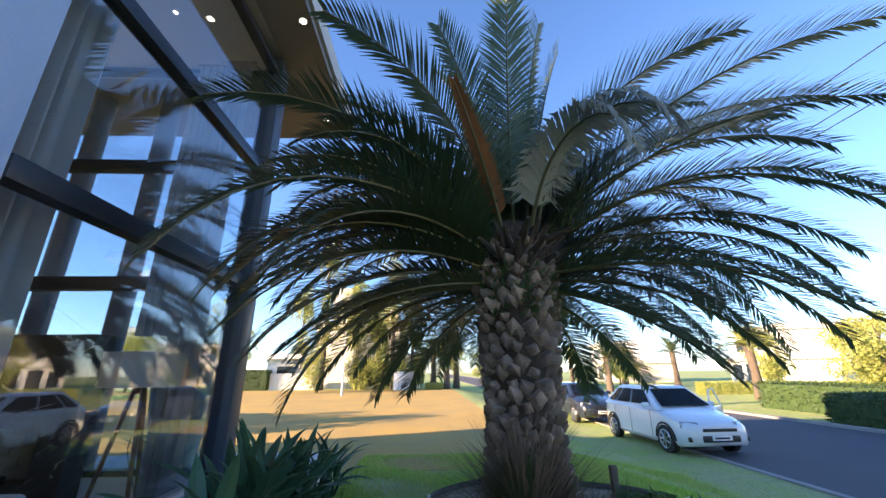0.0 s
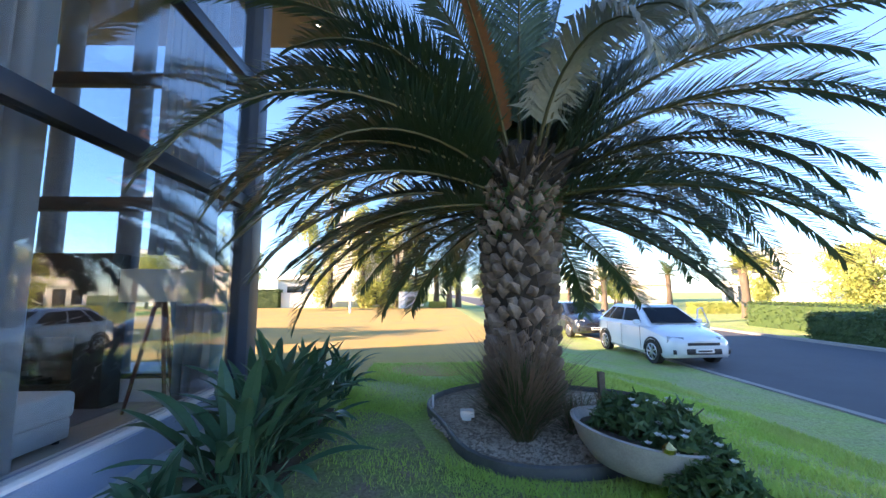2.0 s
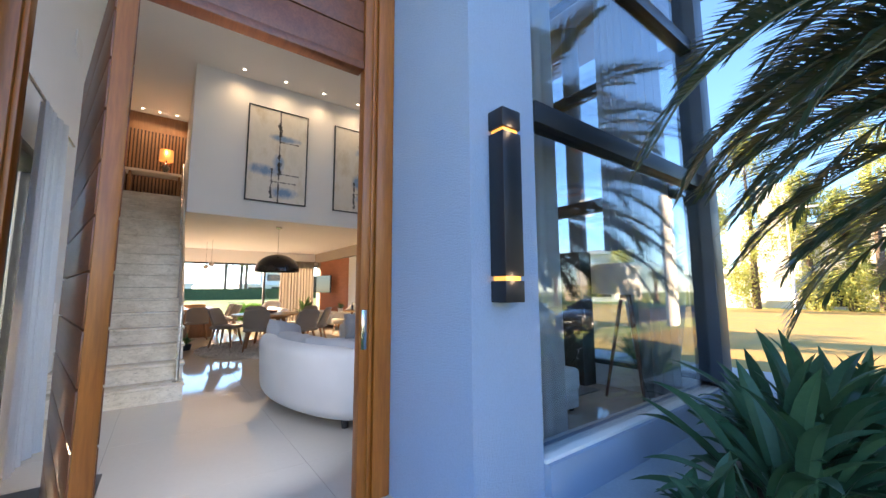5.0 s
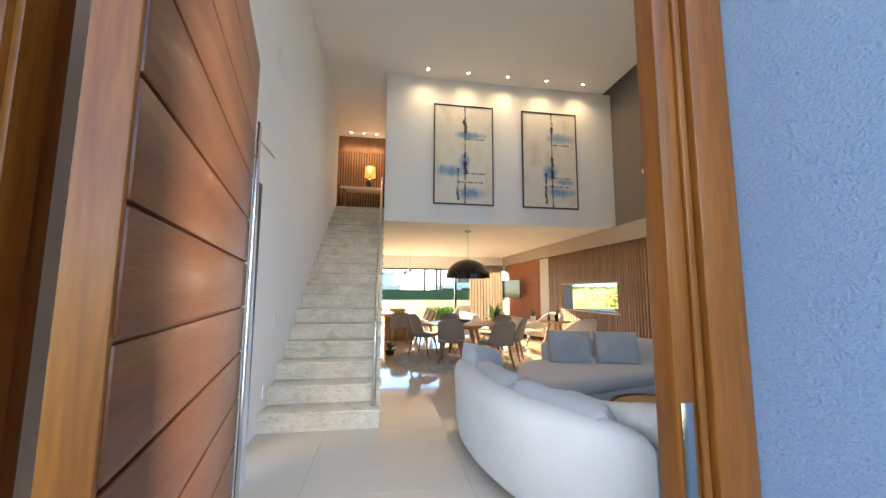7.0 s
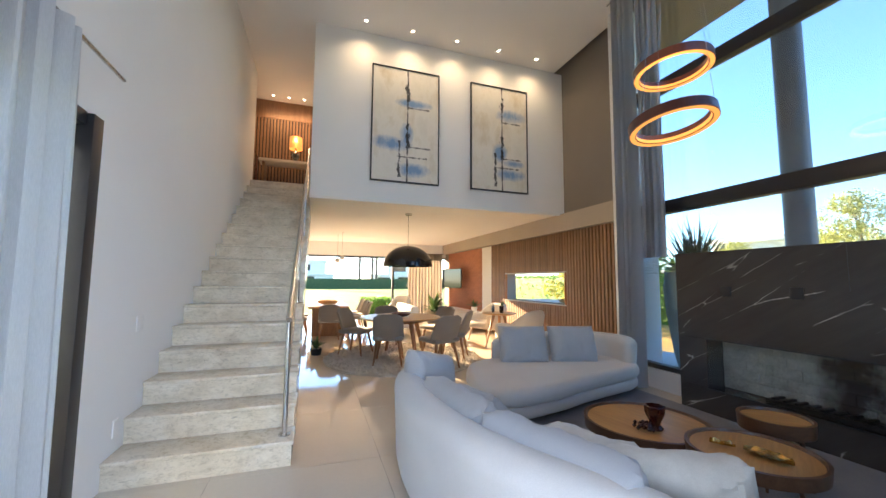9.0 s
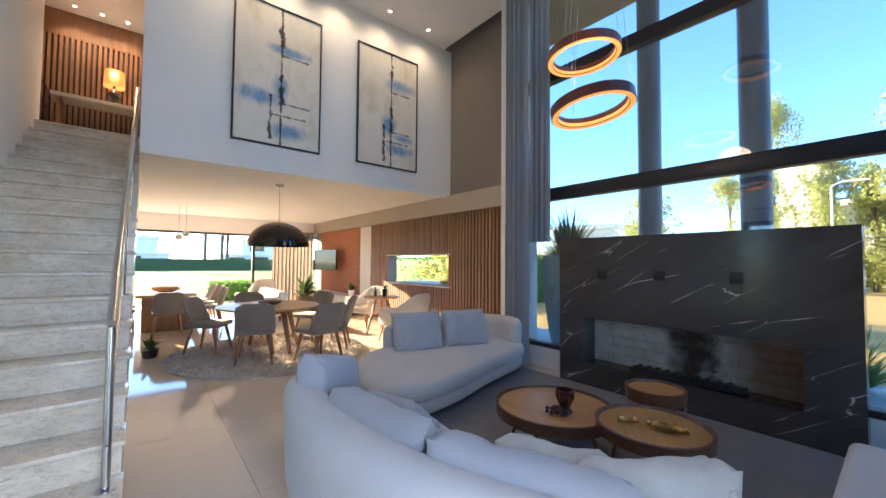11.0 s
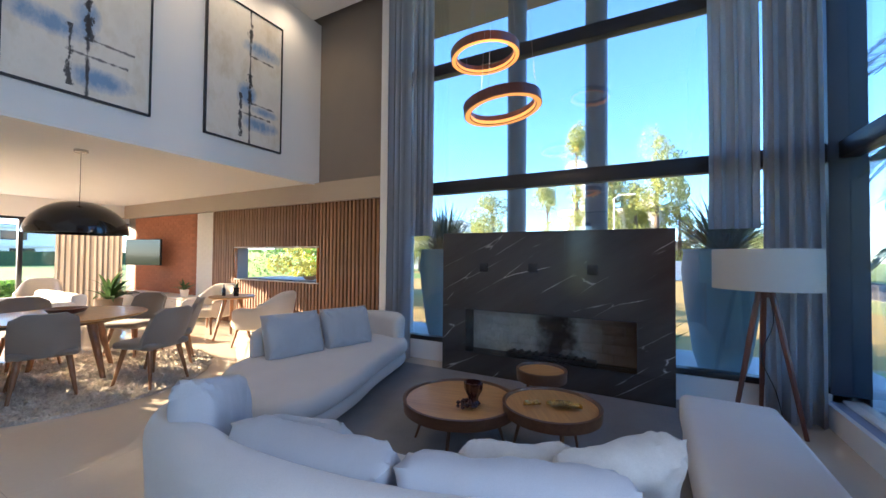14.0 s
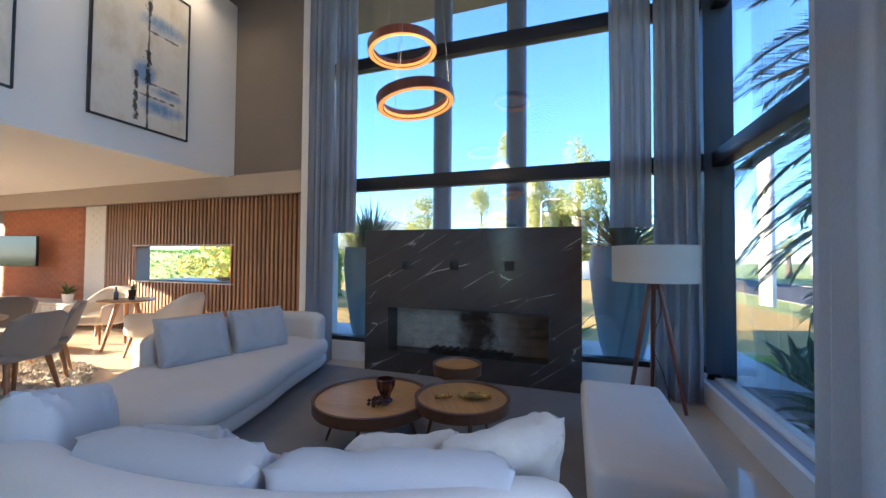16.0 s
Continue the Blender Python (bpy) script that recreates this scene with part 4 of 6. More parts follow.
part("seat", swept(seat1, rounded(0.0, 0.66, 0.24, 0.44, 0.09), taper=6), SOFA, sofa)
part("base", swept(seat1, rounded(0.02, 0.60, 0.07, 0.26, 0.08), taper=6), SOFA, sofa)
for x, y in ((-5.4, 1.45), (-5.2, 1.9), (-3.9, 1.62), (-4.1, 2.05)):
    part("foot", lathe(bmesh.new(), [(0.03, 0), (0.035, 0.1)], 14, (x, y, 0.0)), BLACK, sofa)

sofa_b = thing("sofa", (0, 0, 0), 0, "pale grey boucle chaise sofa with a rounded open end", "sofa")
out = line3([(-6.72, 2.26), (-6.25, 2.14), (-5.95, 2.21), (-5.86, 2.5), (-5.95, 3.0), (-6.12, 3.5), (-6.25, 4.0), (-6.36, 4.38), (-6.55, 4.60), (-6.9, 4.66), (-7.25, 4.52), (-7.44, 4.1), (-7.47, 3.4), (-7.40, 2.9), (-7.15, 2.48), (-6.72, 2.26)], 6)[:-1]
part("seat", soft_slab(out, 0.205, 0.385, 0.085), SOFA, sofa_b)
cx, cy = -6.7, 3.42
part("base", soft_slab([Vector((cx + (p.x - cx) * 0.965, cy + (p.y - cy) * 0.98, 0)) for p in out], 0.085, 0.225, 0.06), SOFA, sofa_b)
bk = line3([(-6.45, 4.48), (-6.66, 4.62), (-7.0, 4.64), (-7.32, 4.42), (-7.46, 4.0), (-7.46, 3.4), (-7.36, 2.85)])
part("backrest", swept(bk, rounded(-0.02, 0.22, 0.24, 0.69, 0.10, 0.03), taper=9), SOFA, sofa_b)
for x, y in ((-6.55, 4.3), (-7.1, 4.3), (-6.2, 2.6), (-7.1, 3.0)):
    part("foot", tube(bmesh.new(), [(x, y, 0.0), (x + 0.03, y, 0.1)], 0.014, 8), BLACK, sofa_b)


def cushion(place, w, h, d, rx, rz, mat, label, seed, ry=0):
    bm = pillow(bmesh.new(), w, h, d, pose(0, 0, 0, rx, ry, 0), seed)
    ob = solo("cushion", bm, mat, label, "cushion", m=pose(*place, 0, 0, rz))
    return ob


cushion((-7.05, 3.20, 0.585), 0.64, 0.50, 0.22, 68, 75, PILLOW, "square pale linen cushion leaning on the sofa back", 1)
cushion((-6.88, 3.84, 0.585), 0.62, 0.50, 0.22, 68, 73, PILLOW, "square pale linen cushion leaning on the sofa back", 2)
cushion((-5.50, 1.46, 0.63), 0.48, 0.46, 0.22, 74, 122, PILLOW, "pale linen cushion propped on its corner in the sofa end", 3, 14)
cushion((-5.16, 1.74, 0.50), 0.44, 0.38, 0.20, 42, 200, PILLOW, "small pale cushion slumped on the sofa seat", 8)
cushion((-4.80, 1.46, 0.565), 0.74, 0.46, 0.24, 62, 186, PILLOW, "long pale linen cushion along the sofa back", 4)
cushion((-4.08, 1.61, 0.565), 0.76, 0.46, 0.24, 62, 200, PILLOW, "long pale linen cushion along the sofa back", 5)
cushion((-3.79, 1.93, 0.575), 0.50, 0.44, 0.19, 64, 215, PILLOW2, "ivory mottled velvet cushion with pointed corners", 6, 8)
cushion((-4.14, 1.86, 0.53), 0.46, 0.42, 0.2, 58, 204, PILLOW2, "ivory mottled velvet cushion behind the others", 7)

ott = thing("bench_ottoman", (-3.17, 3.09, 0), 0, "long pale upholstered bench ottoman", "ottoman")
part("cushion", box(-0.29, 0.29, -0.69, 0.69, 0.20, 0.43, r=0.05, seg=4), OTTOMAN, ott)
part("base", box(-0.27, 0.27, -0.67, 0.67, 0.03, 0.205, r=0.02), OTTOMAN, ott)
for x in (-0.22, 0.22):
    for y in (-0.6, 0.6):
        part("foot", lathe(bmesh.new(), [(0.025, 0), (0.025, 0.031)], 12, (x, y, 0)), BLACK, ott)
solo("area_rug", box(-6.7, -3.2, 1.75, 4.64, 0.001, 0.016, r=0.005), RUGGREY, "large plain grey wool rug under the sofas", "rug")

# ---- coffee tables ----


def coffee_table(x, y, r, h, lip, label, legs=3, turn=20):
    t = thing("coffee_table", (x, y, 0.016), turn, label, "coffee table", "nest of round coffee tables")
    h -= 0.016
    part("tray", lathe(bmesh.new(), [(r - 0.02, h - lip), (r - 0.018, h - 0.004), (0.0, h - 0.004)], 56), OAK, t, "round oak veneer tray")
    part("rim", lathe(bmesh.new(), [(r - 0.02, h - lip - 0.012), (r, h - lip - 0.005), (r + 0.006, h + 0.012), (r - 0.012, h + 0.014), (r - 0.017, h - 0.003), (0.0, h - lip - 0.013)][::1], 56), WALNUT, t, "dark walnut raised rim")
    for k in range(legs):
        a = 2 * math.pi * k / legs
        part("leg", tube(bmesh.new(), [(r * 0.6 * math.cos(a), r * 0.6 * math.sin(a), h - lip), (r * 0.85 * math.cos(a), r * 0.85 * math.sin(a), 0)], [0.016, 0.009], 10), WALNUT, t)
    return t


coffee_table(-4.93, 2.98, 0.43, 0.37, 0.06, "large round oak tray table with a walnut rim", 4, 10)
coffee_table(-4.27, 3.09, 0.335, 0.41, 0.055, "medium round oak tray table with a walnut rim", 3, -60)
coffee_table(-4.48, 3.67, 0.21, 0.47, 0.075, "small round oak tray table with a walnut rim", 3, 40)
vase = thing("glass_vase", (-4.80, 2.93, 0.366), 0, "ruffled dark red glass vase", "vase")
bm = bmesh.new()
prof = [(0.05, 0), (0.055, 0.01), (0.035, 0.03), (0.04, 0.06), (0.062, 0.11), (0.066, 0.16), (0.056, 0.165), (0.05, 0.11), (0.0, 0.05)]
lathe(bm, prof, 30)
for v in bm.verts:
    a = math.atan2(v.co.y, v.co.x)
    s = 1 + 0.10 * math.sin(a * 8) * min(1, v.co.z * 10)
    v.co.x *= s
    v.co.y *= s
part("bowl", bm, DARKGLASS, vase)
bm = bmesh.new()
rng = random.Random(5)
for k in range(26):
    a, r = rng.uniform(0, 6.28), rng.uniform(0.02, 0.075)
    lathe(bm, [(0.004, -0.014), (0.016, 0), (0.004, 0.014)], 8, (-0.02 + r * math.cos(a), -0.06 + r * math.sin(a) * 0.7, 0.016 + rng.uniform(0, 0.03)))
solo("glass_beads", bm, DARKGLASS, "small heap of dark red glass beads", "ornament", m=pose(-4.80, 2.90, 0.366))


def gold_leaf(x, y, length, width, turn, seed):
    bm = bmesh.new()
    n, rows = 18, []
    for i in range(n + 1):
        u = i / n
        w = width * (math.sin(math.pi * min(1, u * 1.02)) ** 0.7) * (1 + 0.25 * noise.noise(Vector((u * 9, seed, 0))))
        rows.append([bm.verts.new(((u - 0.5) * length, s * w / 2, 0.008 + 0.03 * (abs(s) ** 2) * (0.7 + noise.noise(Vector((u * 7, s * 2, seed)))))) for s in (-1, -0.6, -0.2, 0.2, 0.6, 1)])
    for a, b in zip(rows, rows[1:]):
        for j in range(5):
            bm.faces.new((a[j], a[j + 1], b[j + 1], b[j]))
    bmesh.ops.solidify(bm, geom=bm.faces[:], thickness=0.004)
    return solo("gold_leaf_dish", bm, GOLD, "gold metal dish shaped like a curled leaf", "ornament", group="gold dishes", m=pose(x, y, 0.408, 0, 0, turn))


gold_leaf(-4.18, 3.08, 0.24, 0.13, 10, 2)
gold_leaf(-4.38, 3.0, 0.13, 0.05, 35, 7)

# ---- tripod lamp ----
fl = thing("floor_lamp", (-2.77, 4.58, 0), 0, "tripod floor lamp with a wide white drum shade", "floor lamp")
part("shade", lathe(bmesh.new(), [(0.375, 1.19), (0.375, 1.535), (0.369, 1.535), (0.369, 1.19), (0.375, 1.19)], 64, caps=False), SHADE, fl, "wide white cloth drum shade")
part("shade_spider", boxes((-0.37, 0.37, -0.006, 0.006, 1.24, 1.252), (-0.006, 0.006, -0.37, 0.37, 1.24, 1.252)), STEEL, fl)
part("hub", lathe(bmesh.new(), [(0.05, 1.12), (0.05, 1.2), (0.02, 1.21), (0.02, 1.26)], 20), MAHOGANY, fl)
for a in (205, 325, 85):
    c, s = math.cos(radians(a)), math.sin(radians(a))
    bm = bmesh.new()
    tube(bm, [(0.05 * c, 0.05 * s, 1.18), (0.13 * c, 0.13 * s, 0.75), (0.27 * c, 0.27 * s, 0.0)], [0.022, 0.024, 0.016], 8)
    part("leg", bm, MAHOGANY, fl)
part("cable", tube(bmesh.new(), smooth_line([(0.02, 0.0, 1.2), (0.06, 0.02, 0.9), (-0.02, 0.03, 0.6), (0.08, 0.05, 0.3), (0.15, 0.12, 0.006)], 6), 0.004, 6), BLACK, fl)

# ---- ring chandelier ----
ch = thing("ring_chandelier", (-4.70, 3.2, CEIL_Z), 0, "three wooden ring lamps glowing amber on thin wires", "chandelier")


def ring_lamp(x, y, z, r, tx, ty):
    bm = bmesh.new()
    w, h = 0.045, 0.035
    lathe(bm, [(r - w, -h), (r, -h), (r, h), (r - w, h), (r - w, -h)], 72, caps=False)
    bmesh.ops.transform(bm, matrix=pose(x, y, z, tx, ty, 0), verts=bm.verts)
    g = part("ring", bm, MAHOGANY, ch, "red-brown wooden ring")
    bm = bmesh.new()
    lathe(bm, [(r - w + 0.006, -h - 0.002), (r - 0.006, -h - 0.002), (r - 0.006, -h - 0.005), (r - w + 0.006, -h - 0.005), (r - w + 0.006, -h - 0.002)], 72, caps=False)
    lathe(bm, [(r - w - 0.004, -h * 0.9), (r - w - 0.001, -h * 0.9), (r - w - 0.001, -h * 0.2), (r - w - 0.004, -h * 0.2), (r - w - 0.004, -h * 0.9)], 72, caps=False)
    bmesh.ops.transform(bm, matrix=pose(x, y, z, tx, ty, 0), verts=bm.verts)
    part("light_strip", bm, LED, g, "glowing amber light strip")
    m = pose(x, y, z, tx, ty, 0)
    for a in (30, 150, 270):
        p = m @ Vector(((r - 0.02) * math.cos(radians(a)), (r - 0.02) * math.sin(radians(a)), h))
        part("wire", tube(bmesh.new(), [p, (0.25 * x, 0.25 * y, -0.02)], 0.0017, 5), STEEL, ch)


ring_lamp(0.09, -0.21, 2.56 - CEIL_Z, 0.285, 2, -8)
ring_lamp(-0.22, 0.21, 3.23 - CEIL_Z, 0.30, 2, -4)
ring_lamp(0.25, 0.2, 4.02 - CEIL_Z, 0.30, 3, 3)
part("canopy", lathe(bmesh.new(), [(0.12, -0.03), (0.12, -0.001)], 32), WHITE, ch)
lamp("POINT", "chandelier_light", (-4.7, 3.1, 2.9), 1.5, WARM, size=0.2)

# ---- slatted wall with its pass-through ----
sp = thing("slatted_wall_panel", (0, NY, 0), 0, "vertical walnut slats covering the wall round a pass-through", "wall panel")
part("backing", boxes((-12.3, -7.3, -0.012, -0.001, 0, 0.93), (-12.3, -11.48, -0.012, -0.001, 0.93, 1.62), (-9.0, -7.3, -0.012, -0.001, 0.93, 1.62), (-12.3, -7.3, -0.012, -0.001, 1.62, 2.43)), SLATBACK, sp)
slat_me = {}


def slat(x, z0, z1):
    key = round(z1 - z0, 3)
    if key not in slat_me:
        slat_me[key] = mesh_of("slat", box(-0.024, 0.024, -0.055, -0.0125, 0, z1 - z0), SLAT, False)
    s = new("slat", slat_me[key])
    s.location = (x, 0, z0)
    s.parent = sp


n = int(4.98 / 0.088)
for k in range(n):
    x = -12.27 + k * 0.088
    if -11.49 < x < -8.99:
        slat(x, 0.005, 0.925)
        slat(x, 1.625, 2.42)
    else:
        slat(x, 0.005, 2.42)
for b in ((-11.49, -8.99, -0.056, 0.24, 0.927, 0.95), (-11.49, -8.99, -0.056, 0.24, 1.6, 1.623)):
    part("niche_lining", box(*b), CREAMCLOTH, sp, "pale sill of the pass-through")
part("niche_side", box(-11.49, -11.465, -0.056, 0.24, 0.951, 1.599), JAMBWOOD, sp)
part("niche_side", box(-9.015, -8.99, -0.056, 0.24, 0.951, 1.599), JAMBWOOD, sp)
pt = thing("barbecue_counter", (-10.2, 6.3, 0), 0, "pale counter of the outdoor kitchen beyond the pass-through", "counter")
part("top", box(-1.6, 1.5, -0.5, 0.5, 0.88, 0.93, r=0.006), CREAMCLOTH, pt)
part("body", box(-1.55, 1.45, -0.45, 0.45, ZG, 0.88), RENDER, pt)
bw = solo("wooden_bowl", lathe(bmesh.new(), [(0.06, 0), (0.13, 0.03), (0.17, 0.08), (0.155, 0.08), (0.11, 0.035), (0, 0.015)], 28), OAK, "shallow turned wooden bowl on the counter", "bowl", m=pose(-9.95, 6.05, 0.93))
cups = solo("stacked_boxes", boxes((-9.42, -9.2, 5.95, 6.15, 0.931, 1.09), (-9.40, -9.22, 5.97, 6.13, 1.091, 1.17)), WHITE, "two white boxes stacked on the counter", "box")

# ---- brick end of the dining room ----
def brick_wall(name, x0, x1, z1, mat, label):
    w = thing(name, (0, NY, 0), 0, label, "wall", kind="structure")
    part("mortar_bed", box(x0, x1, -0.012, -0.001, 0, z1), MORTAR if mat is REDBRICK else WHITEBRICK, w)
    me = mesh_of("brick", box(0, 0.238, -0.018, -0.0125, 0, 0.072, r=0.002, seg=1), mat, False)
    row = 0
    z = 0.005
    while z + 0.07 < z1:
        x = x0 + 0.004 - (0.12 if row % 2 else 0)
        while x < x1 - 0.24:
            if x >= x0:
                b = new("brick", me)
                b.location = (x, 0, z)
                b.parent = w
            x += 0.244
        z += 0.078
        row += 1


brick_wall("wall_brick_red", -16.0, -13.0, 2.42, REDBRICK, "warm red face-brick wall")
brick_wall("wall_brick_white", -13.0, -12.32, 2.42, WHITEBRICK, "white-painted brick strip")
tv = thing("television", (-14.6, 4.98, 1.5), 14, "flat black television on a swivel arm", "television")
part("screen", box(-0.55, 0.55, -0.02, -0.012, -0.31, 0.31), SCREEN, tv)
part("casing", box(-0.56, 0.56, -0.0115, 0.03, -0.32, 0.32, r=0.006), BLACK, tv)
part("arm", tube(bmesh.new(), [(0.0, 0.03, 0), (0.12, 0.2, 0), (0.0, 0.38, 0)], 0.02, 8), BLACK, tv)

# ---- dining furniture ----
shag = thing("round_rug", (-9.5, 2.15, 0), 0, "round shaggy beige and grey rug", "rug")
part("backing", lathe(bmesh.new(), [(1.36, 0.001), (1.36, 0.03), (0, 0.035)], 64), SHAG, shag)
rg = np.random.default_rng(7)
r_ = 1.38 * np.sqrt(rg.uniform(0, 1, 9000))
a_ = rg.uniform(0, 2 * np.pi, 9000)
c_ = np.stack([r_ * np.cos(a_), r_ * np.sin(a_), rg.uniform(0.035, 0.06, 9000)], 1)
pile = new("shag", leaf_mesh("shag", c_, 0.022, SHAG, rg, 1.5, 0.3))
pile.parent = shag
tagged(pile, "loose shaggy wool pile", kind="stuff")

dt = thing("round_dining_table", (-9.55, 2.12, 0.035), 0, "round oak dining table on tapered wooden legs", "dining table")
part("tabletop", lathe(bmesh.new(), [(0.70, 0.685), (0.735, 0.70), (0.74, 0.71), (0.735, 0.715), (0, 0.715)], 64), OAK, dt)
part("apron", lathe(bmesh.new(), [(0.42, 0.62), (0.45, 0.685), (0.4, 0.685), (0.38, 0.62), (0.42, 0.62)], 40, caps=False), LEGWOOD, dt)
for a in (20, 110, 200, 290):
    c, s = math.cos(radians(a)), math.sin(radians(a))
    part("leg", tube(bmesh.new(), [(0.33 * c, 0.33 * s, 0.66), (0.52 * c, 0.52 * s, 0.0)], [0.048, 0.024], 12), LEGWOOD, dt)
solo("fruit_bowl", lathe(bmesh.new(), [(0.07, 0), (0.15, 0.025), (0.19, 0.07), (0.178, 0.07), (0.12, 0.035), (0, 0.02)], 32), MAHOGANY, "dark wooden bowl in the middle of the table", "bowl", m=pose(-9.55, 2.12, 0.75))


def dining_chair(x, y, turn, z=0.035):
    c = thing("dining_chair", (x, y, z), turn, "taupe upholstered dining chair on splayed wooden legs", "chair", "chairs round the dining table")
    bm = bmesh.new()
    B(bm, -0.25, 0.25, -0.24, 0.25, 0.40, 0.475, r=0.035, seg=3)
    part("seat", bm, CHAIRCLOTH, c)
    bm = bmesh.new()
    rows = []
    for i in range(9):
        v = i / 8
        z_ = 0.42 + v * 0.42
        rows_f, rows_b = [], []
        for j in range(13):
            u = j / 12 * 2 - 1
            w = 0.255 * (1 - 0.10 * v ** 2) * (1 if v < 0.85 else math.sqrt(max(0.05, 1 - ((v - 0.85) / 0.19) ** 2)))
            yy = -0.22 - 0.13 * v + 0.11 * u * u * (1 - 0.5 * v)
            rows_f.append((u * w, yy + 0.022, z_))
            rows_b.append((u * w, yy - 0.022, z_))
        rows.append([bm.verts.new(p) for p in rows_f + rows_b[::-1]])
    ring_faces(bm, rows)
    part("backrest", bm, CHAIRCLOTH, c)
    for sx in (-1, 1):
        for sy in (-1, 1):
            part("leg", tube(bmesh.new(), [(sx * 0.17, sy * 0.16, 0.40), (sx * 0.23, sy * 0.24, 0.0)], [0.027, 0.014], 10), LEGWOOD, c)
    return c


ch0 = dining_chair(-8.98, 1.80, 74)
for x, y, turn in ((-8.50, 2.52, 108), (-9.97, 1.36, -35), (-9.08, 2.98, 150), (-10.05, 2.98, 205), (-10.45, 2.05, 268)):
    copy_thing(ch0, pose(x, y, 0.035, 0, 0, turn))

pend = thing("dome_pendant", (-10.05, 2.36, LOW), 0, "large glossy black dome pendant lamp", "pendant lamp")
prof = [(0.5 * math.cos(a), 0.42 * math.sin(a)) for a in [k * math.pi / 2 / 14 for k in range(15)]]
part("dome", lathe(bmesh.new(), [(r, 1.70 - LOW + z) for r, z in prof] + [(r * 0.97, 1.70 - LOW + z * 0.96) for r, z in prof[::-1]], 56), BLACKGLOSS, pend)
part("cord", tube(bmesh.new(), [(0, 0, 2.12 - LOW), (0, 0, -0.02)], 0.004, 6), BLACK, pend)
part("canopy", lathe(bmesh.new(), [(0.07, -0.035), (0.07, -0.001)], 24), STEEL, pend)
for x, y, z in ((-14.1, 1.2, 2.0), (-13.6, 1.3, 2.05)):
    g = thing("globe_pendant", (x, y, LOW), 0, "small round glass pendant lamp, lit", "pendant lamp", "globe pendants over the long table")
    part("globe", lathe(bmesh.new(), [(0.075 * math.sin(k * math.pi / 10), z - LOW - 0.075 * math.cos(k * math.pi / 10)) for k in range(11)], 20), SHADE, g)
    part("cord", tube(bmesh.new(), [(0, 0, z - LOW + 0.07), (0, 0, -0.002)], 0.003, 5), BLACK, g)


def armchair(x, y, turn):
    c = thing("armchair", (x, y, 0), turn, "cream upholstered armchair on slim wooden legs", "armchair", "cream armchairs")
    part("seat", box(-0.30, 0.30, -0.28, 0.34, 0.30, 0.46, r=0.05, seg=3), CREAMCLOTH, c)
    path = line3([(-0.36, 0.30), (-0.38, -0.05), (-0.28, -0.36), (0, -0.42), (0.28, -0.36), (0.38, -0.05), (0.36, 0.30)], 6)
    bm = swept(path, rounded(0.0, 0.11, 0.28, 0.62, 0.05), taper=4)
    for v in bm.verts:
        if v.co.y < -0.1 and v.co.z > 0.45:
            k = min(1, (-0.1 - v.co.y) / 0.28)
            v.co.z += 0.26 * k * (v.co.z - 0.45) / 0.17
            v.co.y -= 0.08 * k
    part("backrest", bm, CREAMCLOTH, c)
    for sx in (-1, 1):
        for sy in (-1, 1):
            part("leg", tube(bmesh.new(), [(sx * 0.24, sy * 0.24, 0.30), (sx * 0.30, sy * 0.30, 0.0)], [0.024, 0.014], 8), LEGWOOD, c)
    return c


am = armchair(-11.0, 4.55, 200)
copy_thing(am, pose(-9.2, 4.36, 0, 0, 0, 112))
copy_thing(am, pose(-15.6, 3.45, 0, 0, 0, 250))
stt = thing("side_table", (-10.08, 4.42, 0), 0, "small round wooden side table", "side table")
part("top", lathe(bmesh.new(), [(0.35, 0.70), (0.37, 0.715), (0.36, 0.73), (0, 0.73)], 40), OAK, stt)
for a in (30, 150, 270):
    c, s = math.cos(radians(a)), math.sin(radians(a))
    part("leg", tube(bmesh.new(), [(0.12 * c, 0.12 * s, 0.70), (0.32 * c, 0.32 * s, 0)], [0.034, 0.018], 10), LEGWOOD, stt)


def potted(x, y, z, pot_r, pot_h, leaf_n, leaf_l, mat_pot, label, seed, width=0.05):
    p = thing("potted_plant", (x, y, z), 0, label, "plant")
    part("pot", lathe(bmesh.new(), [(pot_r * 0.8, 0), (pot_r, pot_h), (pot_r * 0.9, pot_h), (pot_r * 0.75, pot_h * 0.85), (0, pot_h * 0.84)], 28), mat_pot, p)
    r = random.Random(seed)
    bm = bmesh.new()
    for k in range(leaf_n):
        blade(bm, (0, 0, pot_h * 0.85), r.uniform(0, 360), r.uniform(25, 85), r.uniform(30, 80), leaf_l * r.uniform(0.6, 1.1), width * r.uniform(0.7, 1.2), r)
    part("foliage", bm, LEAFGREEN, p)


def blade(bm, base, az, elev, droop, length, width, r, n=7, fold=0.25):
    """One long leaf that rises at elev degrees and bends over by droop."""
    p = Vector(base)
    c, s = math.cos(radians(az)), math.sin(radians(az))
    side = Vector((-s, c, 0))
    rows = []
    for i in range(n + 1):
        u = i / n
        e = radians(elev - droop * u ** 1.4)
        d = Vector((c * math.cos(e), s * math.cos(e), math.sin(e)))
        up = side.cross(d) * -1
        w = width * (0.25 + 0.75 * math.sin(math.pi * min(1.0, u * 0.62 + 0.2)) if u < 0.98 else 0.0) * (1 - u ** 5)
        rows.append([bm.verts.new(p + side * w + up * w * fold), bm.verts.new(p), bm.verts.new(p - side * w + up * w * fold)])
        p = p + d * (length / n)
    for a, b in zip(rows, rows[1:]):
        bm.faces.new((a[0], a[1], b[1], b[0]))
        bm.faces.new((a[1], a[2], b[2], b[1]))


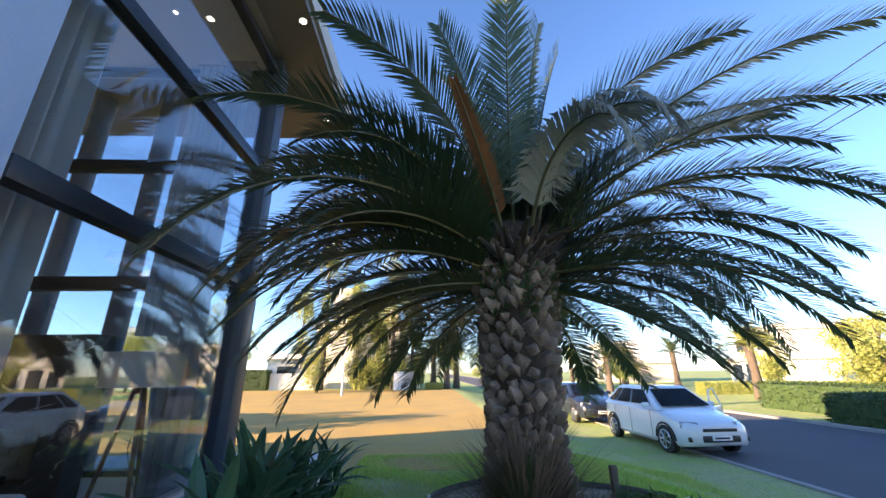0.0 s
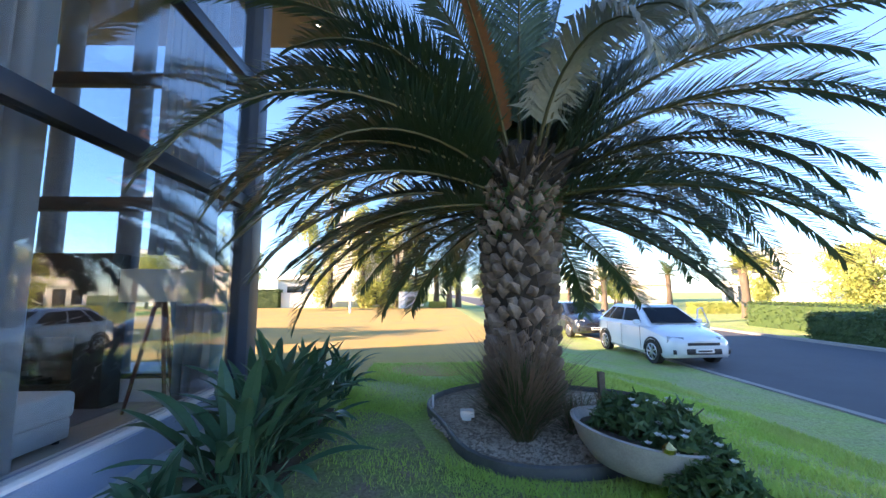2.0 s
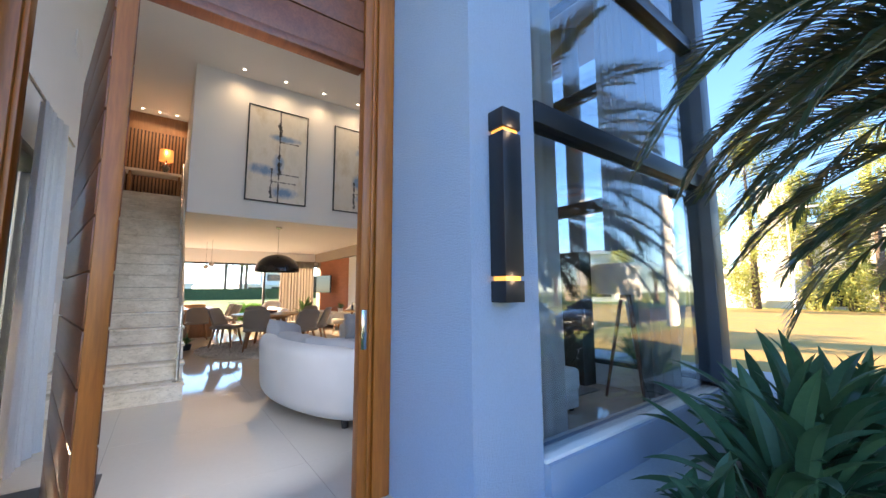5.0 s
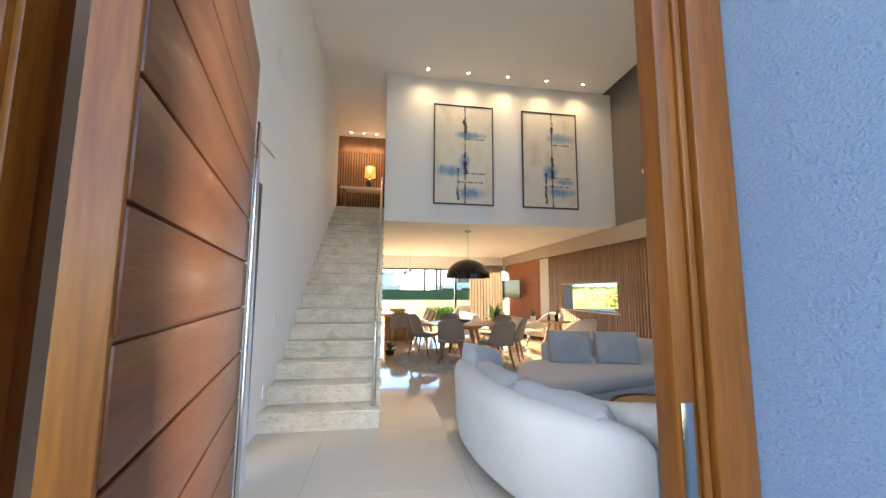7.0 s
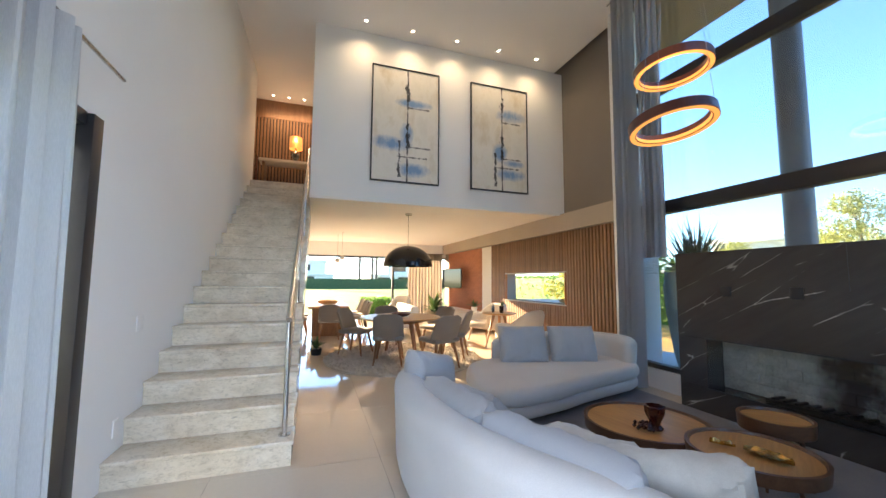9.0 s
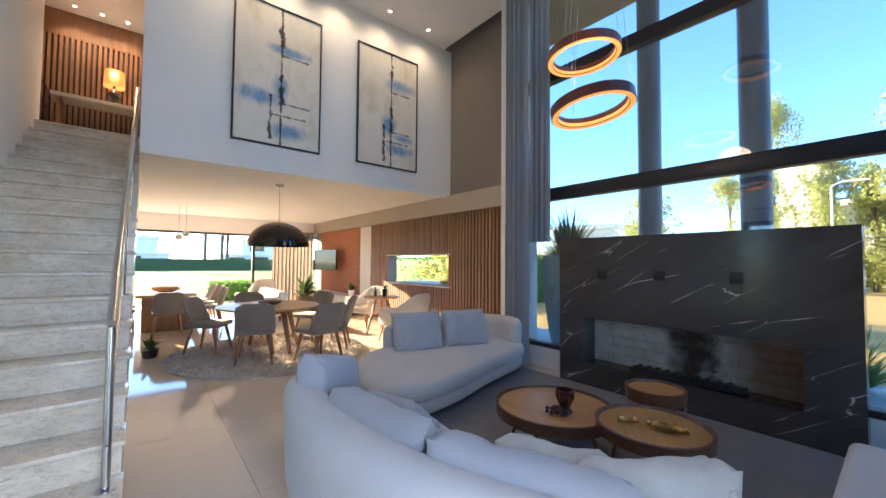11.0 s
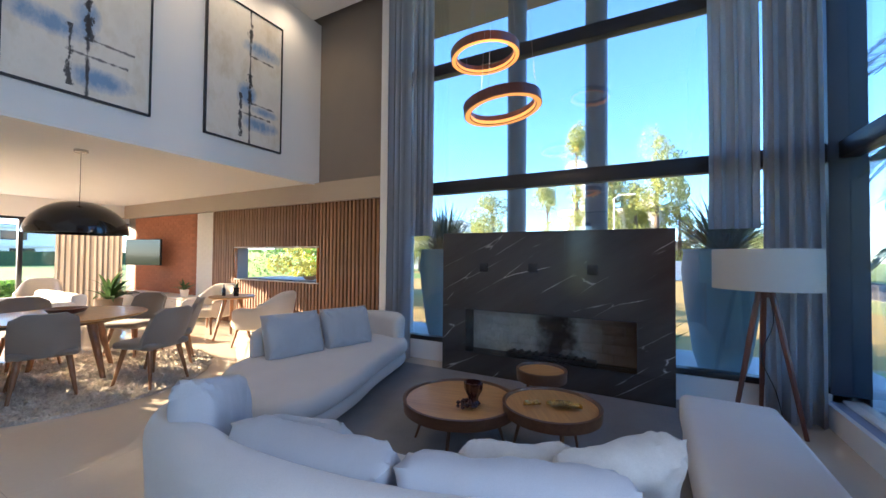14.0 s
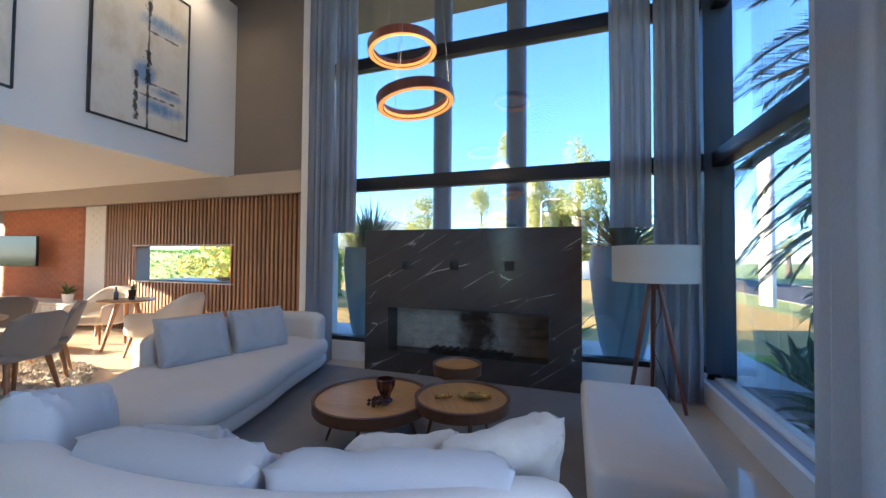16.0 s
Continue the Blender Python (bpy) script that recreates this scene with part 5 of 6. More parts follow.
potted(-10.0, 4.44, 0.73, 0.05, 0.15, 14, 0.16, BLACKGLOSS, "small green plant in a black vase on the side table", 3, 0.02)
potted(-14.6, 4.35, 0.0, 0.24, 0.42, 46, 0.75, TERRACOTTA, "leafy green plant in a woven floor pot", 4, 0.045)
potted(-12.85, 5.05, 0.50, 0.09, 0.16, 26, 0.34, WHITE, "dried plant sprigs in a white pot on the sideboard", 9, 0.018)
potted(-10.3, 0.66, 0.0, 0.11, 0.12, 18, 0.26, BLACK, "small green plant on the floor by the stairs", 12, 0.03)
solo("dark_bottle", lathe(bmesh.new(), [(0.03, 0), (0.032, 0.11), (0.012, 0.15), (0.012, 0.2), (0, 0.2)], 18), DARKGLASS, "small dark bottle on the side table", "bottle", m=pose(-10.2, 4.34, 0.73))

sb = thing("low_sideboard", (-14.0, 5.08, 0), 0, "low sideboard with a pale top against the brick wall", "sideboard")
part("top", box(-1.45, 1.45, -0.22, 0.27, 0.46, 0.50, r=0.006), CREAMCLOTH, sb, "pale polished top")
part("body", box(-1.42, 1.42, -0.20, 0.265, 0.08, 0.459), OAK, sb)
for k in range(4):
    dr = part("door", box(-1.41 + k * 0.707, -0.715 + k * 0.707, -0.222, -0.2005, 0.10, 0.45, r=0.003), CREAMCLOTH, sb, "pale flat door front")
    part("knob", lathe(bmesh.new(), [(0.012, 0), (0.014, 0.012), (0, 0.014)], 10, (-1.06 + k * 0.707, -0.236, 0.40)), STEEL, dr)
for x in (-1.3, 1.3):
    for y in (-0.14, 0.2):
        part("leg", box(x - 0.03, x + 0.03, y - 0.03, y + 0.03, 0, 0.0795, r=0.003), LEGWOOD, sb)
day_sofa = thing("lounge_sofa", (-13.5, 2.85, 0), 0, "deep white upholstered lounge sofa in the sunlight", "sofa")
part("seat", box(-0.95, 0.95, -0.38, 0.40, 0.14, 0.42, r=0.06, seg=3), OTTOMAN, day_sofa)
part("backrest", box(-0.95, 0.95, 0.22, 0.45, 0.30, 0.72, r=0.07, seg=3), OTTOMAN, day_sofa)
for x in (-0.95, 0.75):
    part("armrest", box(x, x + 0.2, -0.38, 0.40, 0.30, 0.60, r=0.06, seg=3), OTTOMAN, day_sofa)
for x in (-0.8, 0.8):
    for y in (-0.28, 0.30):
        part("foot", lathe(bmesh.new(), [(0.025, 0), (0.03, 0.15)], 12, (x, y, 0)), LEGWOOD, day_sofa)
lt = thing("long_dining_table", (-13.7, 0.95, 0), 0, "long pale wooden dining table", "dining table")
part("tabletop", box(-1.15, 1.15, -0.5, 0.5, 0.70, 0.75, r=0.008), OAK, lt)
for x in (-0.95, 0.95):
    part("leg", box(x - 0.05, x + 0.05, -0.4, 0.4, 0, 0.70, r=0.01), LEGWOOD, lt)
solo("wooden_dish", lathe(bmesh.new(), [(0.12, 0), (0.25, 0.05), (0.27, 0.12), (0.255, 0.12), (0.2, 0.05), (0, 0.03)], 32), OAK, "wide turned wooden dish on the long table", "bowl", m=pose(-13.3, 0.95, 0.75))
for x, y, turn in ((-12.9, 1.72, 178), (-13.7, 1.75, 183), (-14.5, 1.72, 180), (-12.25, 0.95, 90), (-12.9, 0.2, 2), (-13.8, 0.2, 0)):
    copy_thing(ch0, pose(x, y, 0.0, 0, 0, turn))

# garden doors at the back
gw = thing("window_3", (BACK, 0, 0), 0, "wide open glass garden wall in black frames", "window", kind="structure")
part("head", box(-0.06, 0.06, SY, NY, 2.24, 2.30, r=0.004), BLACK, gw)
for y in (3.30, 5.1):
    part("mullion", box(-0.05, 0.05, y, y + 0.08, 0, 2.24, r=0.004), BLACK, gw)
p = part("pane", box(-0.008, 0.008, 3.38, 5.1, 0.02, 2.24), CLEAR, gw)
p.visible_shadow = False
curtain(BACK + 0.25, 5.2, 270, 1.35, 0.02, 2.42, 0.12, 0.06, 21, LINEN, "beige linen curtain gathered beside the garden doors")

# ---- palm ----


def frond(bm_leaf, bm_stem, base, az, elev, droop, length, rng, pairs=95, leaf=0.52, sag=0.35, twist=0.0, thick=0.022):
    """A feather leaf: an arching stem with two rows of folded leaflets."""
    n = 22
    p = Vector(base)
    az0 = radians(az)
    pts, dirs = [], []
    for i in range(n + 1):
        u = i / n
        e = radians(elev - droop * u ** 1.5)
        a = az0 + twist * u * u
        d = Vector((math.cos(a) * math.cos(e), math.sin(a) * math.cos(e), math.sin(e)))
        pts.append(p.copy())
        dirs.append(d)
        p = p + d * (length / n)
    if bm_stem is not None:
        tube(bm_stem, pts[::2], [thick * (1 - 0.85 * i / 11) + 0.003 for i in range(len(pts[::2]))], 5)
    for k in range(pairs):
        u = 0.10 + 0.90 * (k + rng.uniform(-0.3, 0.3)) / pairs
        u = min(max(u, 0.1), 0.995)
        f = u * n
        i = min(int(f), n - 1)
        c = pts[i].lerp(pts[i + 1], f - i)
        d = dirs[i].lerp(dirs[i + 1], f - i).normalized()
        side = d.cross(Vector((0, 0, 1)))
        side = side.normalized() if side.length > 0.05 else Vector((1, 0, 0))
        up = side.cross(d)
        ll = leaf * (0.30 + 0.95 * math.sin(math.pi * min(1, 0.16 + 0.80 * u)) ** 0.8) * rng.uniform(0.85, 1.1)
        fwd = 0.55 + 0.75 * u
        for s in (-1, 1):
            q = (side * s * 1.0 + d * fwd + up * (0.42 - 0.1 * u) + Vector((rng.uniform(-0.09, 0.09), rng.uniform(-0.09, 0.09), rng.uniform(-0.1, 0.1)))).normalized()
            q2 = (q + Vector((0, 0, -sag * rng.uniform(0.6, 1.5)))).normalized()
            w = d * 0.021 + up * 0.006
            m = c + q * ll * 0.5
            t = m + q2 * ll * 0.5
            vs = [bm_leaf.verts.new(x) for x in (c - w * 0.6, c + w * 0.6, m + w, m - w, t)]
            bm_leaf.faces.new((vs[0], vs[1], vs[2], vs[3]))
            bm_leaf.faces.new((vs[3], vs[2], vs[4]))


PX, PY = 1.42, 4.95
palm = thing("palm_tree", (PX, PY, ZG), 0, "stout date palm with a wide crown of dark arching fronds", "palm tree")
TRUNK_R = [(0.50, 0.0), (0.455, 0.18), (0.42, 0.5), (0.41, 1.0), (0.42, 1.5), (0.45, 2.0), (0.49, 2.5), (0.52, 2.85), (0.46, 3.15), (0.25, 3.4), (0.0, 3.5)]
core = part("trunk", lathe(bmesh.new(), [(r - 0.035 if r > 0.05 else r, z) for r, z in TRUNK_R], 40), BARKDARK, palm)


def radius_at(z):
    for (r0, z0), (r1, z1) in zip(TRUNK_R, TRUNK_R[1:]):
        if z0 <= z <= z1:
            return r0 + (r1 - r0) * (z - z0) / (z1 - z0)
    return 0.3


def scale_mesh(seed, fall):
    """A cut leaf base: a wide lozenge, thick below and sharp above."""
    r = random.Random(seed)
    bm = bmesh.new()
    w, h, d = 0.085 * r.uniform(0.85, 1.15), 0.085 * r.uniform(0.85, 1.2), 0.07 * r.uniform(0.6, 1.3)
    back = [bm.verts.new(v) for v in ((-0.04, -w, 0.0), (-0.04, 0, -h), (-0.04, w, 0.0), (-0.04, 0, h * 0.9))]
    front = [bm.verts.new(v) for v in ((d * 0.55, -w * 0.55, 0.005), (d * 0.3, 0, -h * 0.72), (d * 0.6, w * 0.55, -0.004), (d + fall, r.uniform(-0.01, 0.01), h * 0.55))]
    mid = bm.verts.new((d * 0.95, 0.0, 0.0))
    for i in range(4):
        j = (i + 1) % 4
        bm.faces.new((back[i], back[j], front[j], front[i]))
        bm.faces.new((front[i], front[j], mid))
    return mesh_of("leaf_base", bm, BARK, False)


scales = [scale_mesh(k, 0.0) for k in range(7)]
rs = random.Random(11)
rest = bmesh.new()
z, row = 0.22, 0
while z < 3.05:
    for k in range(13):
        a = 2 * math.pi * (k + 0.5 * (row % 2) + rs.uniform(-0.3, 0.3)) / 13
        r = radius_at(z)
        m = Matrix.Translation((r * math.cos(a), r * math.sin(a), z + rs.uniform(-0.04, 0.04))) @ Matrix.Rotation(a, 4, "Z") @ Matrix.Rotation(rs.uniform(-0.5, 0.5), 4, "X") @ Matrix.Rotation(rs.uniform(-0.3, 0.2), 4, "Y") @ Matrix.Scale(rs.uniform(0.9, 1.5), 4)
        if math.sin(a) < 0.3:
            s = new("leaf_base", rs.choice(scales))
            s.parent = palm
            s.matrix_basis = m
        else:
            tmp = rs.choice(scales)
            base = len(rest.verts)
            vs = [rest.verts.new(m @ v.co) for v in tmp.vertices]
            for f in tmp.polygons:
                rest.faces.new([vs[i] for i in f.vertices])
    z += 0.128
    row += 1
ob = part("leaf_base_rest", rest, BARK, palm)
tagged(ob, kind="stuff")
# fibres and moss below the crown
bm = bmesh.new()
for k in range(420):
    a, z = rs.uniform(0, 6.28), rs.choice((rs.uniform(2.5, 3.2), rs.uniform(2.5, 3.2), rs.uniform(0.1, 0.7)))
    r = radius_at(z)
    blade(bm, (r * math.cos(a), r * math.sin(a), z), math.degrees(a), rs.uniform(-30, 80), rs.uniform(0, 60), rs.uniform(0.08, 0.22), 0.008, rs, 3)
tagged(part("fibre", bm, STRAW, palm), kind="stuff")
bm = bmesh.new()
for k in range(420):
    a, z = rs.uniform(0, 6.28), rs.uniform(2.1, 2.75)
    r = radius_at(z)
    blade(bm, (r * math.cos(a), r * math.sin(a), z), math.degrees(a) + rs.uniform(-60, 60), rs.uniform(-20, 60), rs.uniform(20, 90), rs.uniform(0.08, 0.2), 0.02, rs, 3)
tagged(part("moss", bm, LEAFGREEN, palm, "green ferns growing under the crown"), kind="stuff")

for k in range(46):
    a, z = k * 2.4, 2.62 + 0.5 * (k / 46) + rs.uniform(-0.05, 0.05)
    c, sn = math.cos(a), math.sin(a)
    r = radius_at(z) * 0.8
    e = radians(rs.uniform(5, 55))
    ln = rs.uniform(0.28, 0.5)
    part("leaf_stub", tube(bmesh.new(), [(r * c, r * sn, z), ((r + ln * 0.6 * math.cos(e)) * c, (r + ln * 0.6 * math.cos(e)) * sn, z + ln * 0.6 * math.sin(e)), ((r + ln * math.cos(e)) * c, (r + ln * math.cos(e)) * sn, z + ln * math.sin(e))], [0.065, 0.04, 0.026], 6), BARKDARK, palm)
rf = random.Random(3)
rows = []
# hanging skirt, level ring, arching rings, top
for k in range(14):
    if not 8.5 < k < 12.5:
        rows.append((k * 25.7 + rf.uniform(-8, 8), rf.uniform(-18, 0), rf.uniform(34, 52), rf.uniform(2.2, 2.7)))
for k in range(20):
    rows.append((k * 18 + rf.uniform(-6, 6), rf.uniform(4, 18), rf.uniform(52, 72), rf.uniform(3.1, 3.7)))
for k in range(20):
    rows.append((k * 18 + 7 + rf.uniform(-6, 6), rf.uniform(22, 36), rf.uniform(78, 98), rf.uniform(3.6, 4.3)))
for k in range(15):
    rows.append((k * 24 + 3 + rf.uniform(-7, 7), rf.uniform(42, 54), rf.uniform(78, 100), rf.uniform(3.7, 4.2)))
for k in range(10):
    rows.append((k * 36 + rf.uniform(-10, 10), rf.uniform(60, 72), rf.uniform(58, 84), rf.uniform(3.4, 4.0)))
for k in range(7):
    rows.append((k * 51 + rf.uniform(-15, 15), rf.uniform(76, 88), rf.uniform(14, 40), rf.uniform(3.0, 3.5)))
for az in (188, 200, 212):
    rows.append((az, rf.uniform(44, 54), rf.uniform(92, 104), rf.uniform(2.9, 3.2)))
for k in range(12):
    rows.append((-10 + k * 17 + rf.uniform(-6, 6), rf.uniform(-6, 12), rf.uniform(50, 72), rf.uniform(2.9, 3.5)))
for k in range(7):
    rows.append((174 + k * 6.8 + rf.uniform(-3, 3), rf.uniform(16, 46), rf.uniform(62, 92), rf.uniform(2.9, 3.4)))
for k in range(12):
    rows.append((340 + k * 5 + rf.uniform(-4, 4), rf.uniform(12, 62), rf.uniform(62, 92), rf.uniform(3.5, 4.3)))
for k in range(6):
    rows.append((330 + k * 7 + rf.uniform(-3, 3), rf.uniform(34, 58), rf.uniform(60, 76), rf.uniform(4.3, 4.8)))
for k in range(12):
    rows.append((30 + k * 12 + rf.uniform(-6, 6), rf.uniform(24, 70), rf.uniform(60, 90), rf.uniform(3.2, 4.0)))
for az, elev, droop, length in rows:
    c, s = math.cos(radians(az)), math.sin(radians(az))
    # keep clear of the house to the west
    if c < -0.3:
        length = min(length, 3.05 / max(0.3, -c) + 0.25)
    # the camera's side hangs higher over the path
    if s < -0.6 and elev < 18:
        continue
    if 232 < az < 318 and 18 < elev < 74 and rf.random() < 0.86:
        continue
    if s < -0.75 and elev < 40:
        length = min(length, 2.7)
    f = part("frond", bmesh.new(), RACHIS, palm)
    bl, bs = bmesh.new(), bmesh.new()
    b = (0.26 * c, 0.26 * s, 2.60 + 0.75 * max(elev, -8) / 90)
    frond(bl, bs, b, az, elev, droop, length, rf, pairs=100, sag=0.30 if elev < 30 else 0.2)
    f.data = mesh_of("stem", bs, RACHIS)
    part("leaflet_blade", bl, FROND, f)
for az, elev, droop, length, mat, label in ((236, 58, 20, 1.8, FRONDDEAD, "dead orange-brown frond"), (288, 64, 160, 2.3, FRONDGREY, "old grey frond bent over and hanging"), (300, 72, 160, 2.5, FRONDGREY, "old grey frond bent over and hanging")):
    c, s = math.cos(radians(az)), math.sin(radians(az))
    bl, bs = bmesh.new(), bmesh.new()
    frond(bl, bs, (0.42 * c, 0.42 * s - 0.12, 3.2), az, elev, droop, length, rf, pairs=85, leaf=0.15 if mat is FRONDDEAD else 0.50, sag=0.35 if mat is FRONDDEAD else 1.1)
    f = part("frond", bs, RACHIS, palm, label)
    part("leaflet_blade", bl, mat, f, label)

# ---- planting bed round the palm ----
BXC, BYC = 1.62, 4.72
edge_pts = []
for k in range(48):
    a = 2 * math.pi * k / 48
    r = 1.42 + 0.10 * math.sin(3 * a + 1) + 0.05 * math.sin(5 * a)
    edge_pts.append((BXC + r * math.cos(a), BYC + r * math.sin(a)))
bed = thing("planting_bed", (0, 0, ZG), 0, "round gravel bed with a low dark edging", "planting bed")
part("soil", prism(bmesh.new(), [(BXC + (x - BXC) * 0.985, BYC + (y - BYC) * 0.985) for x, y in edge_pts], 0.0, 0.05), GRAVELBED, bed)
bm = bmesh.new()
ri = [bm.verts.new((BXC + (x - BXC) * s, BYC + (y - BYC) * s, zz)) for s, zz in ((1.0, -0.05), (1.0, 0.10), (0.985, 0.115), (0.97, 0.10), (0.97, -0.05)) for x, y in edge_pts]
for q in range(5):
    for k in range(48):
        a, b = q * 48 + k, q * 48 + (k + 1) % 48
        c, d = ((q + 1) % 5) * 48 + (k + 1) % 48, ((q + 1) % 5) * 48 + k
        bm.faces.new((ri[a], ri[b], ri[c], ri[d]))
part("edging", bm, EDGING, bed, "low dark edging strip")
rg = np.random.default_rng(4)
bm = bmesh.new()
rk = random.Random(8)
for k in range(5200):
    r, a = 1.35 * math.sqrt(rk.random()), rk.uniform(0, 6.283)
    x, y = BXC + r * math.cos(a), BYC + r * math.sin(a)
    if y > 5.6 or math.hypot(x - PX, y - PY) < 0.46:
        continue
    s = rk.uniform(0.010, 0.027)
    vs = [bm.verts.new((x + s * rk.uniform(0.6, 1.2) * dx, y + s * rk.uniform(0.6, 1.2) * dy, 0.05 + s * dz * 0.6)) for dx, dy, dz in ((1, 0, 0.3), (0, 1, 0.3), (-1, 0, 0.3), (0, -1, 0.3), (0.1, 0.1, 1.2), (0, 0, -0.6))]
    for i in range(4):
        bm.faces.new((vs[i], vs[(i + 1) % 4], vs[4]))
        bm.faces.new((vs[(i + 1) % 4], vs[i], vs[5]))
tagged(part("gravel", bm, GRAVEL, bed, "pale beige gravel chips"), kind="stuff")
solo("garden_spotlight", boxes((0.62, 0.72, 4.55, 4.65, ZG + 0.05, ZG + 0.10), (0.60, 0.75, 4.50, 4.60, ZG + 0.10, ZG + 0.17)), WHITE, "small white ground spotlight in the gravel", "spotlight")
solo("edging_clip", box(0.28, 0.31, 5.03, 5.07, ZG + 0.02, ZG + 0.2, r=0.004), WHITE, "small white marker stuck in the bed edge", "marker")


def tuft(x, y, z, count, length, spread, mats, label, seed, width=0.006, name="ornamental_grass"):
    g = thing(name, (x, y, z), 0, label, "plant")
    r = random.Random(seed)
    for share, mat, lo, hi in mats:
        bm = bmesh.new()
        for k in range(int(count * share)):
            blade(bm, (r.uniform(-0.08, 0.08), r.uniform(-0.08, 0.08), 0), r.uniform(0, 360), r.uniform(90 - spread, 88), r.uniform(10, 60), length * r.uniform(lo, hi), width * r.uniform(0.6, 1.3), r, 5)
        tagged(part("grass_blade", bm, mat, g), kind="stuff")
    return g


tuft(1.16, 4.0, ZG + 0.05, 1100, 1.15, 50, ((0.68, TUFT, 0.4, 0.85), (0.32, STRAW, 0.8, 1.15)), "tuft of fountain grass with dry brown tips", 5)
tuft(1.75, 4.15, ZG + 0.05, 260, 0.5, 70, ((0.6, TUFT, 0.5, 1.0), (0.4, STRAW, 0.5, 1.0)), "low clump of fine grass in the bed", 6)
tuft(2.3, 4.55, ZG + 0.05, 260, 0.4, 75, ((0.4, TUFT, 0.5, 1.0), (0.6, STRAW, 0.5, 1.0)), "dry brown grass clump in the bed", 7)
solo("wooden_stake", box(2.24, 2.31, 4.66, 4.73, ZG, 0.33, r=0.006), TRUNK, "short weathered wooden stake", "stake")

# bowl planter with white flowers
bowl = thing("bowl_planter", (1.93, 3.32, ZG + 0.05), 0, "wide pale concrete bowl planter, weathered", "planter")
bm = lathe(bmesh.new(), [(0.20, 0), (0.36, 0.06), (0.47, 0.18), (0.535, 0.31), (0.55, 0.335), (0.52, 0.34), (0.50, 0.31), (0.42, 0.20), (0, 0.18)], 48)
part("bowl", bm, CONCRETE, bowl)
part("soil", lathe(bmesh.new(), [(0.48, 0.27), (0, 0.31)], 32), SOIL, bowl)
bowl.rotation_euler = (0, radians(7), 0)
bush = thing("flowering_bush", (2.02, 3.26, ZG + 0.26), 0, "dense dark shrub with small white flowers, spilling over", "shrub")
rg = np.random.default_rng(9)


def blob(n, centres, rng):
    out = []
    for cx, cy, cz, rx, ry, rz in centres:
        d = rng.normal(size=(n, 3))
        d /= np.linalg.norm(d, axis=1)[:, None]
        r = rng.uniform(0.45, 1.0, n) ** 0.5 * (1 + 0.25 * np.sin(d[:, 0] * 5 + cx) * np.cos(d[:, 1] * 4 + cz))
        out.append(np.stack([cx + rx * d[:, 0] * r, cy + ry * d[:, 1] * r, cz + rz * d[:, 2] * r], 1))
    return np.concatenate(out)


bc = [(-0.08, 0.12, 0.15, 0.30, 0.30, 0.20), (0.14, 0.0, 0.10, 0.28, 0.32, 0.21), (0.26, -0.10, -0.02, 0.22, 0.28, 0.20), (0.06, -0.25, 0.05, 0.24, 0.22, 0.18), (0.16, -0.42, -0.08, 0.26, 0.24, 0.20)]
ob = new("foliage", leaf_mesh("foliage", blob(1250, bc, rg), 0.034, LEAFGREEN, rg, 1.7))
ob.parent = bush
tagged(ob, kind="stuff")
bm = bmesh.new()
pts = blob(20, bc, rg)
for p in pts:
    if p[2] < 0.0:
        continue
    for k in range(5):
        blade(bm, (p[0], p[1], p[2] + 0.05), k * 72, 35, 20, 0.038, 0.018, rk, 2)
tagged(part("blossom", bm, PETAL, bush, "small white flowers"), kind="stuff")
bm = bmesh.new()
for k in range(9):
    tube(bm, [(0, 0, -0.05), (rk.uniform(-0.3, 0.5), rk.uniform(-0.3, 0.3), rk.uniform(0.1, 0.3))], [0.012, 0.005], 5)
part("stem", bm, TRUNK, bush)
solo("snail_ornament", lathe(bmesh.new(), [(0.001, 0), (0.04, 0.02), (0.045, 0.05), (0.001, 0.09)], 12), GOLD, "small yellow garden ornament on the bowl rim", "ornament", m=pose(1.86, 2.79, ZG + 0.385))

# broad-leaved plants along the glass


def broad_plant(x, y, z, n, length, width, seed, label, lean=0, mat=STRELITZIA):
    p = thing("broad_leaved_plant", (x, y, z), 0, label, "plant", "broad-leaved plants by the window")
    r = random.Random(seed)
    for k in range(n):
        az = r.uniform(0, 360)
        elev = r.uniform(24, 84)
        ll = length * r.uniform(0.65, 1.1)
        bm = bmesh.new()
        b = (r.uniform(-0.13, 0.13), r.uniform(-0.13, 0.13), 0)
        c, s, e = math.cos(radians(az)), math.sin(radians(az)), radians(min(88, elev + 8))
        top = (b[0] + c * math.cos(e) * ll * 0.42, b[1] + s * math.cos(e) * ll * 0.42, ll * 0.42 * math.sin(e))
        tube(bm, [b, top], [0.013, 0.007], 5)
        blade(bm, top, az, elev - 6, r.uniform(15, 70), ll * 0.62, width * r.uniform(0.8, 1.15), r, 8, 0.35)
        part("leaf", bm, mat, p)
    return p


broad_plant(-1.15, 3.75, ZG, 66, 1.12, 0.056, 2, "clump of broad dark green strap leaves beside the window", 1)
broad_plant(-1.12, 3.1, ZG, 54, 1.0, 0.056, 3, "clump of broad dark green strap leaves beside the window", 1)
broad_plant(-1.05, 4.35, ZG, 38, 1.0, 0.054, 4, "clump of broad dark green strap leaves beside the window", 1)
broad_plant(-1.05, 5.75, ZG, 40, 0.8, 0.042, 8, "clump of broad dark green strap leaves at the house corner", 1)
broad_plant(-1.35, 2.5, ZG, 26, 0.55, 0.05, 6, "low clump of broad dark leaves below the window", 1)
shrub = thing("low_shrub", (-1.52, 2.05, ZG), 0, "low bright green leafy shrub by the pier", "shrub")
